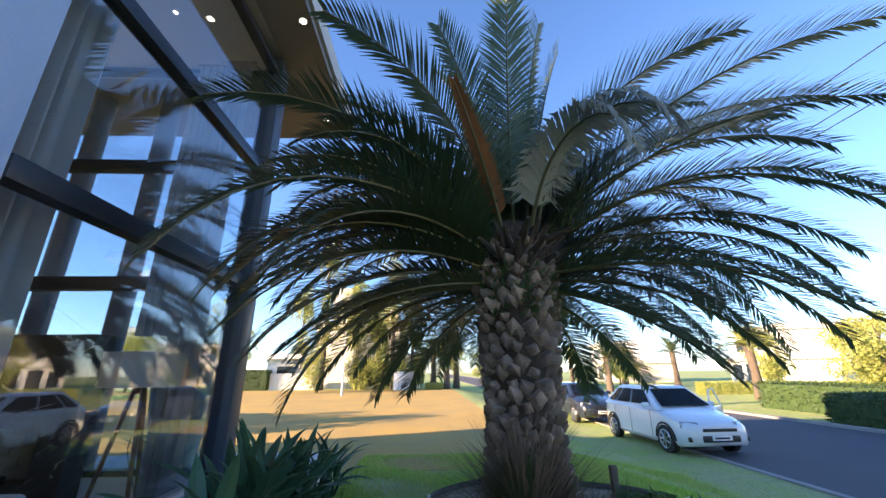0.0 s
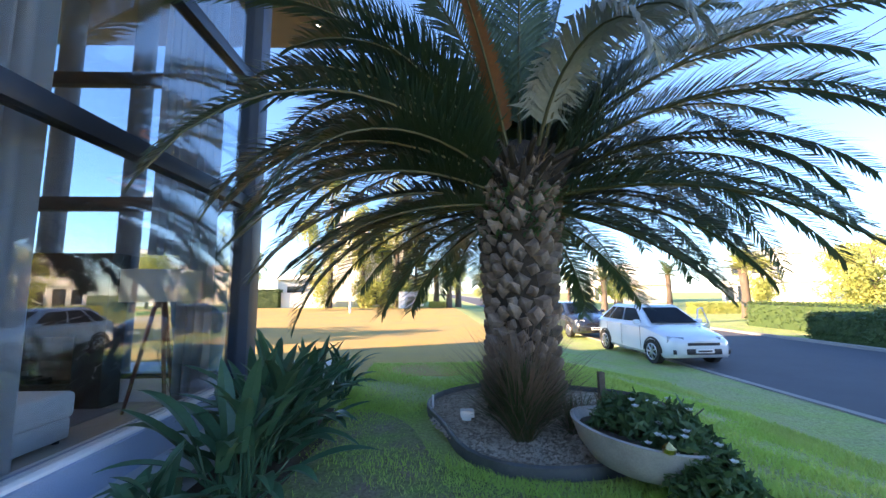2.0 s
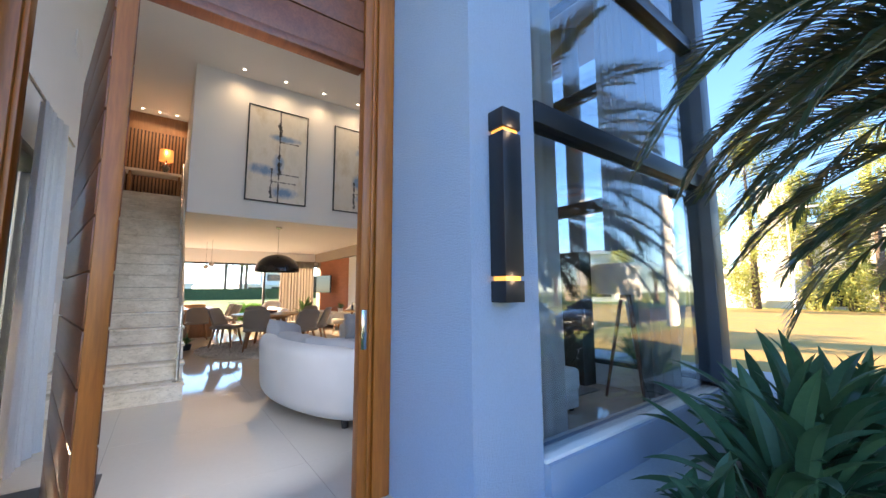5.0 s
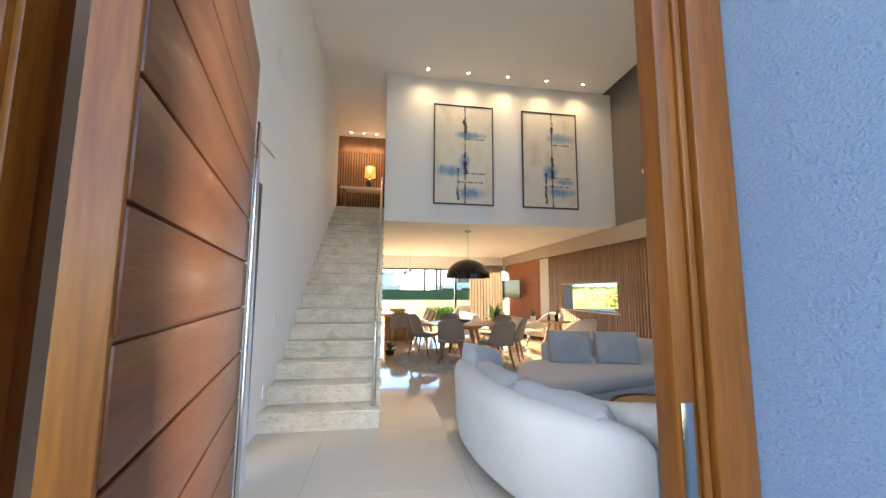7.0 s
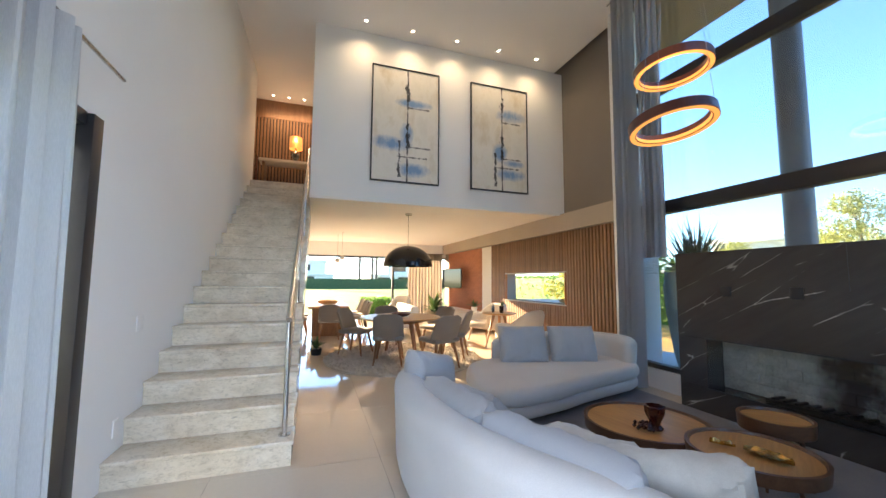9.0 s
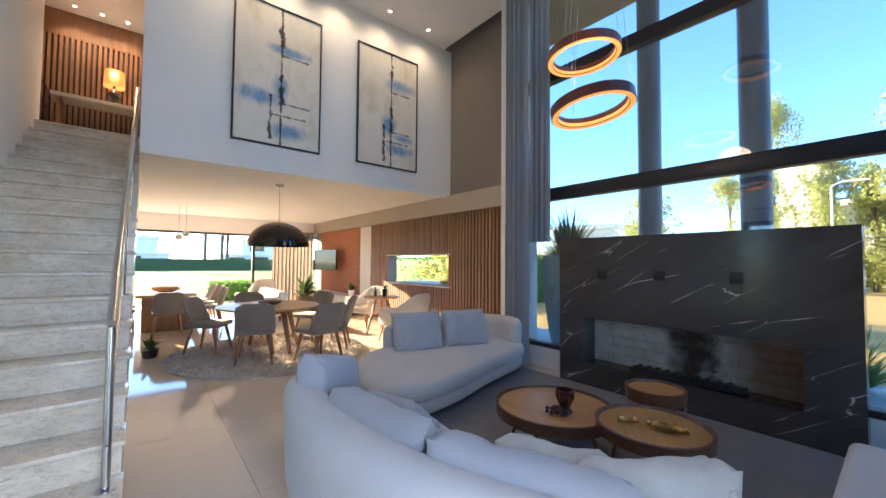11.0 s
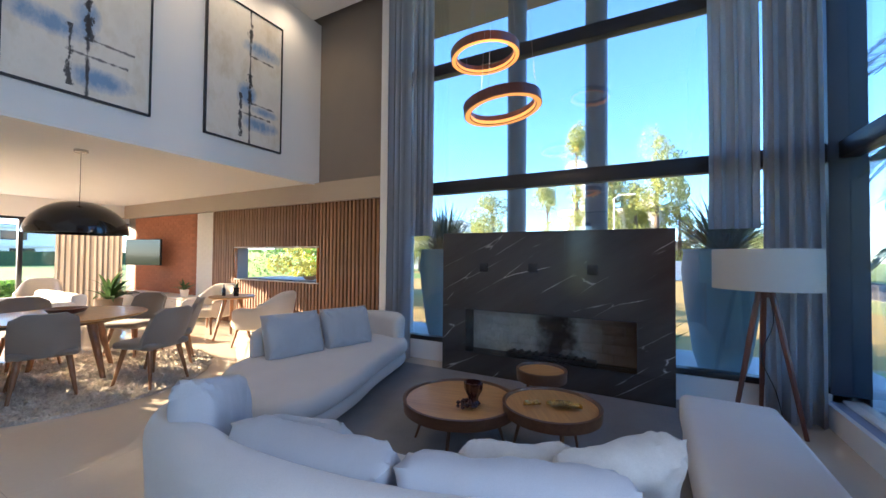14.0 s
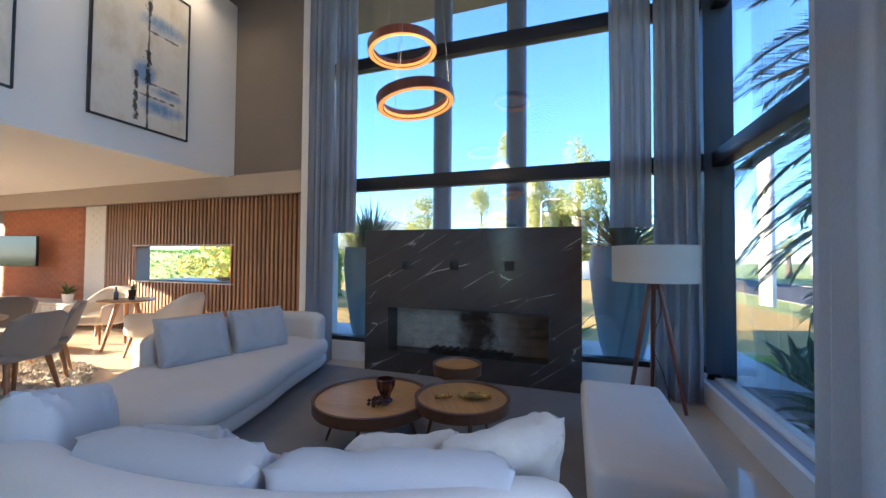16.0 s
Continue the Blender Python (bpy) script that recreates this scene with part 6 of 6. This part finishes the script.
ob = new("foliage", leaf_mesh("foliage", blob(900, [(0, 0, 0.12, 0.28, 0.34, 0.16), (0.2, 0.3, 0.10, 0.2, 0.2, 0.14)], rg), 0.03, LEAFLIGHT, rg, 1.2))
ob.parent = shrub
tagged(ob, kind="stuff")
bm = bmesh.new()
for k in range(6):
    tube(bm, [(0, 0, 0), (rk.uniform(-0.2, 0.2), rk.uniform(-0.2, 0.3), 0.2)], 0.006, 5)
part("stem", bm, TRUNK, shrub)
struct("soil_strip", prism(bmesh.new(), [(-1.55, 2.0), (-1.1, 2.0), (-0.9, 3.0), (-0.8, 4.2), (-0.9, 5.2), (-1.55, 5.3)], ZG - 0.05, ZG + 0.016), SOIL, "bare dark soil strip under the plants", "soil")
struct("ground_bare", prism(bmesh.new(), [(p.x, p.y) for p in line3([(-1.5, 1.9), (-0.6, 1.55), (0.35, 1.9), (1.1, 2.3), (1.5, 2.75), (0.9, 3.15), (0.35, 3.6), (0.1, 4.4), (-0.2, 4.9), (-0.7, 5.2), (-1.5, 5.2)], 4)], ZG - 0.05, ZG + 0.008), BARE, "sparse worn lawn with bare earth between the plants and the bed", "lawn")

# tall planters outside the north window


def tall_planter(x, y, seed):
    p = thing("tall_planter", (x, y, 0.12), 0, "tall blue-grey glazed planter on the ledge", "planter", "tall planters")
    part("pot", lathe(bmesh.new(), [(0.20, 0), (0.27, 0.25), (0.35, 0.8), (0.385, 1.2), (0.36, 1.4), (0.37, 1.44), (0.34, 1.44), (0.32, 1.36), (0, 1.34)], 44), POTBLUE, p)
    y_ = thing("spiky_plant", (x, y, 0.12 + 1.34), 0, "spiky grey-green grass-tree plant in a tall planter", "plant", "spiky plants")
    r = random.Random(seed)
    bm = bmesh.new()
    for k in range(240):
        blade(bm, (r.uniform(-0.1, 0.1), r.uniform(-0.1, 0.1), 0.0), r.uniform(0, 360), r.uniform(8, 88), r.uniform(5, 45), r.uniform(0.55, 0.95), 0.012, r, 4)
    part("foliage", bm, TUFT, y_)


tall_planter(-2.93, 5.62, 1)
tall_planter(-6.5, 5.62, 2)
for x, y, s in ((-7.0, 6.4, 3), (-6.3, 6.6, 4), (-3.6, 6.5, 5)):
    tuft(x, y, 0.12, 160, 0.75, 60, ((1.0, LEAFLIGHT, 0.5, 1.0),), "bright green strap-leaved clump outside the window", s + 20, 0.016)

# ---- lawn blades near the path ----
rg = np.random.default_rng(21)
n = 170000
gx = rg.uniform(-0.9, 5.2, n)
gy = 1.2 + 7.0 * rg.uniform(0, 1, n) ** 1.3
keep = (np.hypot(gx - BXC, gy - BYC) > 1.5) & ((gx > -0.95) | (gy > 5.4)) & ~((gx < 1.25) & (gy < 1.15))
keep &= ~((gx < 0.4) & (gy > 1.8) & (gy < 5.0) & (rg.uniform(0, 1, n) < 0.62))
keep &= rg.uniform(0, 1, n) < np.clip(0.75 + 0.9 * np.sin(gx * 2.3 + 1.7 * np.sin(gy * 1.9)) * np.cos(gy * 2.1 + gx), 0.08, 1.0)
gx, gy = gx[keep], gy[keep]
n = len(gx)
patch = 0.5 + 0.5 * np.sin(gx * 1.7 + 2 * np.sin(gy * 0.9)) * np.cos(gy * 1.3)
h = rg.uniform(0.03, 0.075, n) * (0.45 + 0.8 * patch)
a = rg.uniform(0, 2 * np.pi, n)
gz = np.array([ground_z(q) for q in gx])
dx, dy = np.cos(a) * 0.007, np.sin(a) * 0.007
lx, ly = rg.normal(0, 0.02, n), rg.normal(0, 0.02, n)
v = np.stack([np.stack([gx - dx, gy - dy, gz - 0.004], 1), np.stack([gx + dx, gy + dy, gz - 0.004], 1), np.stack([gx + lx, gy + ly, gz + h], 1)], 1).reshape(-1, 3)
grass = new("grass", quads_object("grass", v.tolist(), np.arange(3 * n).reshape(-1, 3).tolist(), GRASS))
tagged(grass, "short green lawn blades", "grass", kind="stuff")

# ---- cars ----


def car(x, y, turn, paint, label, length, sedan, open_door=False):
    """A car that points along -y: lofted body, glasshouse, wheels and lights."""
    c = thing("car", (x, y, STREET + 0.012), turn, label, "car", "cars parked at the kerb")
    L = length / 2
    # stations: y, sill z, shoulder z, half-width
    st = [(-L, 0.34, 0.62, 0.60), (-L + 0.10, 0.24, 0.70, 0.74), (-L + 0.35, 0.20, 0.80, 0.82), (-L + 0.8, 0.20, 0.90, 0.845), (-L + 1.15, 0.20, 0.96, 0.85), (0, 0.20, 0.99, 0.855), (L - 1.1, 0.20, 1.01, 0.85), (L - 0.5, 0.22, 1.02, 0.82), (L - 0.12, 0.30, 0.98, 0.74), (L, 0.42, 0.88, 0.64)]
    bm = bmesh.new()
    rings = []
    for yy, z0, z1, w in st:
        zm = z0 + (z1 - z0) * 0.55
        pr = [(-w * 0.92, z0), (-w, z0 + 0.08), (-w * 1.01, zm), (-w * 0.98, z1 - 0.07), (-w * 0.86, z1), (-w * 0.4, z1 + 0.035), (0, z1 + 0.045), (w * 0.4, z1 + 0.035), (w * 0.86, z1), (w * 0.98, z1 - 0.07), (w * 1.01, zm), (w, z0 + 0.08), (w * 0.92, z0)]
        rings.append([bm.verts.new((px, yy, pz)) for px, pz in pr])
    ring_faces(bm, rings)
    bmesh.ops.subdivide_edges(bm, edges=bm.edges[:], cuts=1, use_grid_fill=True, smooth=0.7)
    body = part("body", bm, paint, c)
    f0, f1 = -L + 0.95, -L + 1.72
    r1, r0 = (L - 1.0, L - 0.28) if sedan else (L - 0.85, L - 0.16)
    H = 1.42 if sedan else 1.50
    gz = 0.98
    low = [(-0.80, f0), (0.80, f0), (0.80, r0), (-0.80, r0)]
    top = [(-0.60, f1), (0.60, f1), (0.60, r1), (-0.60, r1)]

    def side(a, b, u0, u1, v0, v1, push):
        """A patch between two lower and two upper corners."""
        A, Bv, C, D = Vector((*low[a], gz)), Vector((*low[b], gz)), Vector((*top[b], H - 0.05)), Vector((*top[a], H - 0.05))
        q = lambda u, v: A.lerp(Bv, u).lerp(D.lerp(C, u), v)
        nrm = (Bv - A).cross(D - A).normalized() * push
        return [q(u0, v0) + nrm, q(u1, v0) + nrm, q(u1, v1) + nrm, q(u0, v1) + nrm]

    bm = bmesh.new()
    lo = [bm.verts.new((*p, gz - 0.04)) for p in low]
    hi = [bm.verts.new((*p, H - 0.05)) for p in top]
    rf_ = [bm.verts.new((p[0] * 0.86, p[1] + (0.1 if i < 2 else -0.1), H)) for i, p in enumerate(top)]
    ring_faces(bm, [lo, hi, rf_], True, False, True)
    bev(bm, hi + rf_, 0.03, 2)
    cab = part("cabin", bm, paint, c)
    panes = [side(0, 1, 0.07, 0.93, 0.08, 0.93, 0.012), side(2, 3, 0.08, 0.92, 0.2, 0.9, 0.012)]
    for a, b in ((1, 2), (3, 0)):
        for u0, u1 in ((0.10, 0.44), (0.47, 0.74), (0.77, 0.92)):
            if (a, b) == (3, 0):
                u0, u1 = 1 - u1, 1 - u0
            panes.append(side(a, b, u0, u1, 0.12, 0.90, 0.012))
    for q in panes:
        bm = bmesh.new()
        vs = [bm.verts.new(p) for p in q]
        fc = bm.faces.new(vs)
        bmesh.ops.solidify(bm, geom=[fc], thickness=0.01)
        part("window", bm, CARGLASS, cab, "dark car window")
    for sx in (-1, 1):
        for wy in (-L + 0.78, L - 0.72):
            w = part("wheel", tube(bmesh.new(), [(sx * 0.70, wy, 0.31), (sx * 0.868, wy, 0.31)], 0.315, 28), RUBBER, c, "black tyre")
            bm = bmesh.new()
            tube(bm, [(sx * 0.866, wy, 0.31), (sx * 0.874, wy, 0.31)], 0.06, 14)
            for k in range(7):
                a = 2 * math.pi * k / 7
                tube(bm, [(sx * 0.873, wy, 0.31), (sx * 0.873, wy + 0.20 * math.cos(a), 0.31 + 0.20 * math.sin(a))], [0.03, 0.022], 5)
            ring = [(sx * 0.871, wy + 0.205 * math.cos(2 * math.pi * k / 24), 0.31 + 0.205 * math.sin(2 * math.pi * k / 24)) for k in range(25)]
            tube(bm, ring, 0.014, 5)
            part("rim", bm, ALLOY, w, "silver spoked wheel rim")
            part("wheel_arch", tube(bmesh.new(), [(sx * 0.845, wy + 0.36 * math.cos(math.pi * k / 14), 0.31 + 0.36 * math.sin(math.pi * k / 14)) for k in range(15)], 0.03, 6), BLACK, c, "dark wheel arch")
        bm = bmesh.new()
        pillow(bm, 0.40, 0.17, 0.14, pose(sx * 0.60, -L + 0.20, 0.66, 62, 0, sx * 32), 1)
        part("headlight", bm, LIGHTLENS, c, "clear headlight")
        part("foglight_recess", box(sx * 0.62 - 0.13, sx * 0.62 + 0.13, -L + 0.055, -L + 0.11, 0.33, 0.44, r=0.02), BLACK, c)
        m = part("mirror", box(sx * 0.92 - 0.10, sx * 0.92 + 0.10, f0 + 0.32, f0 + 0.42, 0.98, 1.11, r=0.04, seg=3), paint, c)
        for k in (0, 1):
            part("door_handle", box(sx * 0.868 - 0.012, sx * 0.868 + 0.012, -0.05 + k * 0.9, 0.12 + k * 0.9, 0.84, 0.87, r=0.006), paint if not sedan else ALLOY, c)
        part("door_seam", boxes(*[(sx * 0.861 - 0.003, sx * 0.861 + 0.003, yy, yy + 0.01, 0.30, 0.93) for yy in (-0.72, 0.25, 1.1)]), BLACK, c)
    part("grille", box(-0.42, 0.42, -L - 0.012, -L + 0.06, 0.55, 0.62, r=0.012), BLACK, c, "black grille")
    part("grille", box(-0.46, 0.46, -L - 0.02, -L + 0.06, 0.33, 0.47, r=0.02), BLACK, c, "black lower grille")
    part("number_plate", box(-0.24, 0.24, -L - 0.032, -L - 0.021, 0.37, 0.47, r=0.003), WHITE, c, "white number plate")
    part("number_bar", box(-0.18, 0.18, -L - 0.036, -L - 0.0325, 0.40, 0.44), BLACK, c)
    if open_door:
        d = part("door", box(-0.03, 0.03, 0, 1.0, 0.25, 0.96, r=0.025), paint, c, "open driver's door")
        d.matrix_basis = pose(0.84, -0.72, 0, 0, 0, -55)
        fr = tube(bmesh.new(), [(0, 0.02, 0.95), (-0.08, 0.42, 1.38), (-0.08, 0.8, 1.40), (0, 0.98, 0.95)], 0.02, 6)
        part("door_frame", fr, paint, d)
    return c


car(7.0, 11.5, 2, CARWHITE, "white hatchback with a driver's door ajar, parked on the verge", 4.0, False, True)
car(6.85, 17.6, 2, CARDARK, "dark blue sedan parked on the verge", 4.75, True)

# ---- far houses, trees and hedges ----


def house(x, y, turn, w, d, storeys, wins, label, paint=RENDER, roofed=False, back=()):
    """A modern flat-roofed house. Its front faces -y before turning."""
    h = thing("house", (x, y, ground_z(x)), turn, label, "house", "houses of the neighbourhood")
    for k, (bw, bd, ox) in enumerate(storeys):
        z0, z1 = 3.1 * k, 3.1 * (k + 1)
        part("wall", box(ox - bw / 2, ox + bw / 2, 0, bd, z0, z1), paint if k % 2 == 0 else RENDER, h)
        part("cornice", box(ox - bw / 2 - 0.35, ox + bw / 2 + 0.35, -0.6, bd + 0.3, z1 - 0.3, z1 + 0.12, r=0.02), RENDER, h)
    top = storeys[-1]
    part("roof", box(top[2] - top[0] / 2 - 0.2, top[2] + top[0] / 2 + 0.2, -0.3, top[1] + 0.2, 3.1 * len(storeys) + 0.121, 3.1 * len(storeys) + 0.3), ROOFTILE if roofed else RENDERGREY, h)
    for wx, wz, ww, wh in wins:
        wd = part("window", box(wx - ww / 2, wx + ww / 2, -0.06, 0.02, wz, wz + wh), BLACK, h)
        nx = max(1, round(ww / 1.2))
        for k in range(nx):
            x0 = wx - ww / 2 + 0.06 + k * (ww - 0.12) / nx
            part("pane", box(x0 + 0.02, x0 + (ww - 0.12) / nx - 0.02, -0.075, -0.061, wz + 0.06, wz + wh - 0.06), FARWINDOW, wd)
    return h


hn = house(-8.0, 39.5, 0, 14, 9, [(15, 9, 0), (9, 8, 1.5)], [(-5.6, 1.2, 1.8, 0.9), (2.6, 0.2, 2.0, 2.3), (5.2, 0.2, 1.6, 2.3), (0.5, 4.0, 1.8, 1.4), (4.0, 4.0, 1.4, 1.4)], "white two-storey flat-roofed modern house, sunlit")
tw = solo("stair_tower", boxes((-9.3, -7.0, 38.6, 41.5, ZG, 9.6), (-4.0, -2.6, 38.9, 41.0, ZG, 7.4)), RENDER, "plain white rendered tower blocks of a house", "house")
solo("garden_wall", boxes((-14.2, -10.2, 37.2, 37.5, ZG, 1.25), (-2.6, -0.9, 34.2, 35.0, ZG, 1.3)), RENDER, "low white rendered garden wall", "wall")
house(-30, 44, 10, 14, 9, [(14, 9, 0), (8, 7, 1)], [(-3, 0.6, 3, 1.6), (3, 0.6, 3, 1.6)], "white modern house behind a hedge")
house(-46, 40, 20, 14, 9, [(14, 9, 0)], [(-3, 0.6, 3, 1.6), (3, 0.6, 3, 1.6)], "long low white modern house")
# across the street: fronts face the sun in the west
for i, (x, y, turn, w) in enumerate(((40, 46, -108, 15), (31, 68, -100, 14), (54, 34, -104, 15), (42, 8, -90, 16), (41, -14, -90, 15), (42, -36, -88, 15))):
    house(x, y, turn, w, 9, [(w, 9, 0), (w * 0.72, 8, (-1) ** i * 1.2)], [(-5, 0.5, 2.4, 1.9), (-1.2, 0.2, 2.6, 2.3), (3.4, 0.5, 3.4, 1.9), (-2.2, 3.9, 3.4, 1.5), (2.6, 3.9, 2.6, 1.5)], "cream two-storey modern house with balconies, sunlit", CREAMCLOTH if i % 2 else RENDER)
# garden side
for x, y, turn in ((-96, 21, 90), (-98, -2, 88), (-94, 46, 95)):
    house(x, y, turn, 14, 9, [(14, 9, 0), (8, 8, 1)], [(-4, 0.5, 3, 1.9), (1, 0.2, 3, 2.3), (5, 0.6, 1.6, 1.4), (0, 3.9, 3, 1.5)], "white modern house beyond the garden", RENDER, True)


def far_palm(x, y, h, seed, crown=2.6):
    t = thing("palm_tree", (x, y, ground_z(x)), 0, "smaller sunlit palm in the neighbourhood", "palm tree", "palms of the neighbourhood")
    r = random.Random(seed)
    part("trunk", tube(bmesh.new(), [(0, 0, 0), (0.05, 0, h * 0.5), (0, 0.05, h)], [0.34, 0.24, 0.28], 12), TRUNK, t)
    bl, bs = bmesh.new(), bmesh.new()
    for k in range(30):
        frond(bl, bs, (0, 0, h), k * 137.5, r.uniform(-10, 80), r.uniform(50, 80), crown * r.uniform(0.8, 1.1), r, 30, 0.42, 0.3, 0, 0.03)
    # Every second crown takes the leaf colour that has sunlight in it.
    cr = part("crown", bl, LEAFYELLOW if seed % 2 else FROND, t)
    part("stem", bs, RACHIS, cr)


for i, (x, y, h) in enumerate(((26, 40, 3.6), (24, 47, 3.2), (17, 36, 3.0), (21.0, 56, 3.6), (15.5, 62, 3.5), (22, 25.5, 3.4), (18, -8, 3.4), (19, -24, 3.2), (0.8, 36.2, 3.0), (2.0, 35.6, 2.6), (3.0, 37.4, 3.4), (-84, 9.6, 6.8), (-86, 13.5, 7.6), (-82, 12.0, 6.2), (-85, -2, 7.0))):
    far_palm(x, y, h, i)


def tree(x, y, h, rad, seed, mat, label, n=2600, low=0.25, size=0.09, slim=False):
    """A tree: tapered trunk, limbs, and a ragged crown of leaves in clumps."""
    t = thing("tree", (x, y, ground_z(x)), 0, label, "tree")
    r = random.Random(seed)
    rn = np.random.default_rng(seed)
    bm = bmesh.new()
    tube(bm, [(0, 0, 0), (0.06, 0.03, h * 0.45), (0, 0, h * 0.9)], [0.05 + h * 0.018, 0.03 + h * 0.01, 0.02], 8)
    clumps = []
    for k in range(16 if slim else 22):
        z = h * r.uniform(low, 1.0)
        spread = rad * (math.sin(math.pi * min(1, (z / h - low) / (1 - low) * 0.85 + 0.12)) ** 0.6)
        a = r.uniform(0, 6.283)
        q = spread * r.uniform(0.25, 0.95)
        cx, cy = q * math.cos(a), q * math.sin(a)
        s = rad * r.uniform(0.28, 0.5)
        clumps.append((cx, cy, z, s, s, s * (1.7 if slim else 0.8)))
        tube(bm, [(0, 0, z * 0.75), (cx * 0.6, cy * 0.6, z * 0.95), (cx, cy, z)], [0.035, 0.02, 0.008], 5)
    part("trunk", bm, TRUNK, t)
    ob = new("crown", leaf_mesh("crown", blob(n // len(clumps), clumps, rn), size, mat, rn, 1.3))
    ob.parent = t


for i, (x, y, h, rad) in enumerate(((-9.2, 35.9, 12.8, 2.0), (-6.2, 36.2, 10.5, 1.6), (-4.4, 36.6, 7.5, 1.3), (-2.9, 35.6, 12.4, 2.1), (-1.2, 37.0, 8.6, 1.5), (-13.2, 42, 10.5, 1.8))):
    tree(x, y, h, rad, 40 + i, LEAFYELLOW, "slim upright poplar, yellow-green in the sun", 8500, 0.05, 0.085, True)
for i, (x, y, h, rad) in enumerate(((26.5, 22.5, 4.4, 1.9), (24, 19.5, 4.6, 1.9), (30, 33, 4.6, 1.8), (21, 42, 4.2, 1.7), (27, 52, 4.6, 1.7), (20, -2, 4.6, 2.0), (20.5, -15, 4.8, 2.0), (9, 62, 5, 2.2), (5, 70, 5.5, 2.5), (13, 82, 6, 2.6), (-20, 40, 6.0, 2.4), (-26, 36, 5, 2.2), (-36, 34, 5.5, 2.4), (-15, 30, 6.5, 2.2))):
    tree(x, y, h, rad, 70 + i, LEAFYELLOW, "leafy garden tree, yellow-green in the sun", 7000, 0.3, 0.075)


def hedge(x0, x1, y0, y1, h, seed, label, mat=HEDGE, n=5000):
    t = thing("hedge", ((x0 + x1) / 2, (y0 + y1) / 2, ground_z((x0 + x1) / 2)), 0, label, "hedge", "clipped hedges")
    w, d = (x1 - x0) / 2, (y1 - y0) / 2
    part("core", box(-w + 0.08, w - 0.08, -d + 0.08, d - 0.08, 0, h - 0.08), mat, t)
    rn = np.random.default_rng(seed)
    p = np.stack([rn.uniform(-w, w, n), rn.uniform(-d, d, n), rn.uniform(0, h, n)], 1)
    ax = rn.integers(0, 3, n)
    sg = rn.integers(0, 2, n)
    p[ax == 0, 0] = np.where(sg[ax == 0], w, -w)
    p[ax == 1, 1] = np.where(sg[ax == 1], d, -d)
    p[ax == 2, 2] = h
    p += rn.normal(0, 0.045, (n, 3))
    ob = new("foliage", leaf_mesh("foliage", p, 0.055, mat, rn, 1.2))
    ob.parent = t
    tagged(ob, kind="stuff")


hedge(15.2, 16.9, 8.6, 14.8, 1.0, 1, "long clipped green hedge beside the street", n=9000)
hedge(17.6, 19.2, 9.5, 20.5, 1.25, 2, "clipped green hedge beside the street", n=7000)
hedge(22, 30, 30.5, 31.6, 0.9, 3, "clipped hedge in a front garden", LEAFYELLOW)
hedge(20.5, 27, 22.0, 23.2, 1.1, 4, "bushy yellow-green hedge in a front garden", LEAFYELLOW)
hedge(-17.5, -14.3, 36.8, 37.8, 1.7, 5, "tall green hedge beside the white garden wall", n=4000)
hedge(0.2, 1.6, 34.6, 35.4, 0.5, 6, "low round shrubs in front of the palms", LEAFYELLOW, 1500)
hedge(-80, -78.4, -40, 50, 2.0, 7, "long clipped hedge at the end of the garden", n=9000)
hedge(-20.6, -19.4, 2.7, 4.2, 0.75, 8, "bright green shrub on the terrace edge", LEAFLIGHT, 5000)
hedge(-30, -12.8, 13.2, 14.2, 1.9, 9, "leafy bright green hedge beyond the pass-through", LEAFLIGHT, 9000)
tree(-12.5, 10.5, 3.4, 1.6, 201, LEAFLIGHT, "bright green leafy tree beyond the pass-through", 3500, 0.15, 0.09)
tree(-16.0, 11.8, 3.2, 1.6, 202, LEAFYELLOW, "yellow-green leafy tree beyond the pass-through", 3500, 0.15, 0.09)

# street lamp, wires and a white post seen through the front window
solo("lamp_post", tube(bmesh.new(), [(3.8, 18.6, ground_z(3.8)), (3.8, 18.6, 5.6)], 0.26, 20), WHITE, "plain white round post at the roadside", "post")
sl = thing("street_lamp", (-5.5, 27.5, ZG), 0, "tall thin white street lamp", "street lamp")
part("pole", tube(bmesh.new(), [(0, 0, 0), (0, 0, 5.6)], [0.07, 0.04], 10), WHITE, sl)
part("arm", tube(bmesh.new(), smooth_line([(0, 0, 5.6), (0.3, 0, 5.8), (0.9, 0, 5.85)], 5), 0.03, 8), WHITE, sl)
part("head", box(0.8, 1.3, -0.1, 0.1, 5.78, 5.86, r=0.03), WHITE, sl)
wires = thing("power_lines", (0, 0, 0), 0, "thin dark overhead power lines across the sky", "power line")
for x, z in ((9.0, 7.6), (9.3, 7.0), (9.2, 6.7)):
    part("wire", tube(bmesh.new(), smooth_line([(x + 3, -30, z + 0.5), (x, 8, z - 0.3), (x - 1.5, 40, z + 0.3)], 8), 0.012, 5), BLACK, wires)
for y in (-30, 40):
    part("pole", tube(bmesh.new(), [(9.2 + (3 if y < 0 else -1.5), y, ZG), (9.2 + (3 if y < 0 else -1.5), y, 8.2)], 0.11, 10), TRUNK, wires)
for x, y in ((-1.47, 4.25), (-1.7, 6.4)):
    d = thing("downlight", (x, y, 5.979), 0, "small round warm spotlight in the soffit, lit", "downlight", "soffit spots")
    part("trim", lathe(bmesh.new(), [(0.06, -0.01), (0.06, -0.001)], 20), WHITE, d)
    part("lens", lathe(bmesh.new(), [(0.04, -0.016), (0.04, -0.0105)], 16), SPOTGLOW, d)
downlight(-3.0, 4.0, CEIL_Z, "spots near the front window")
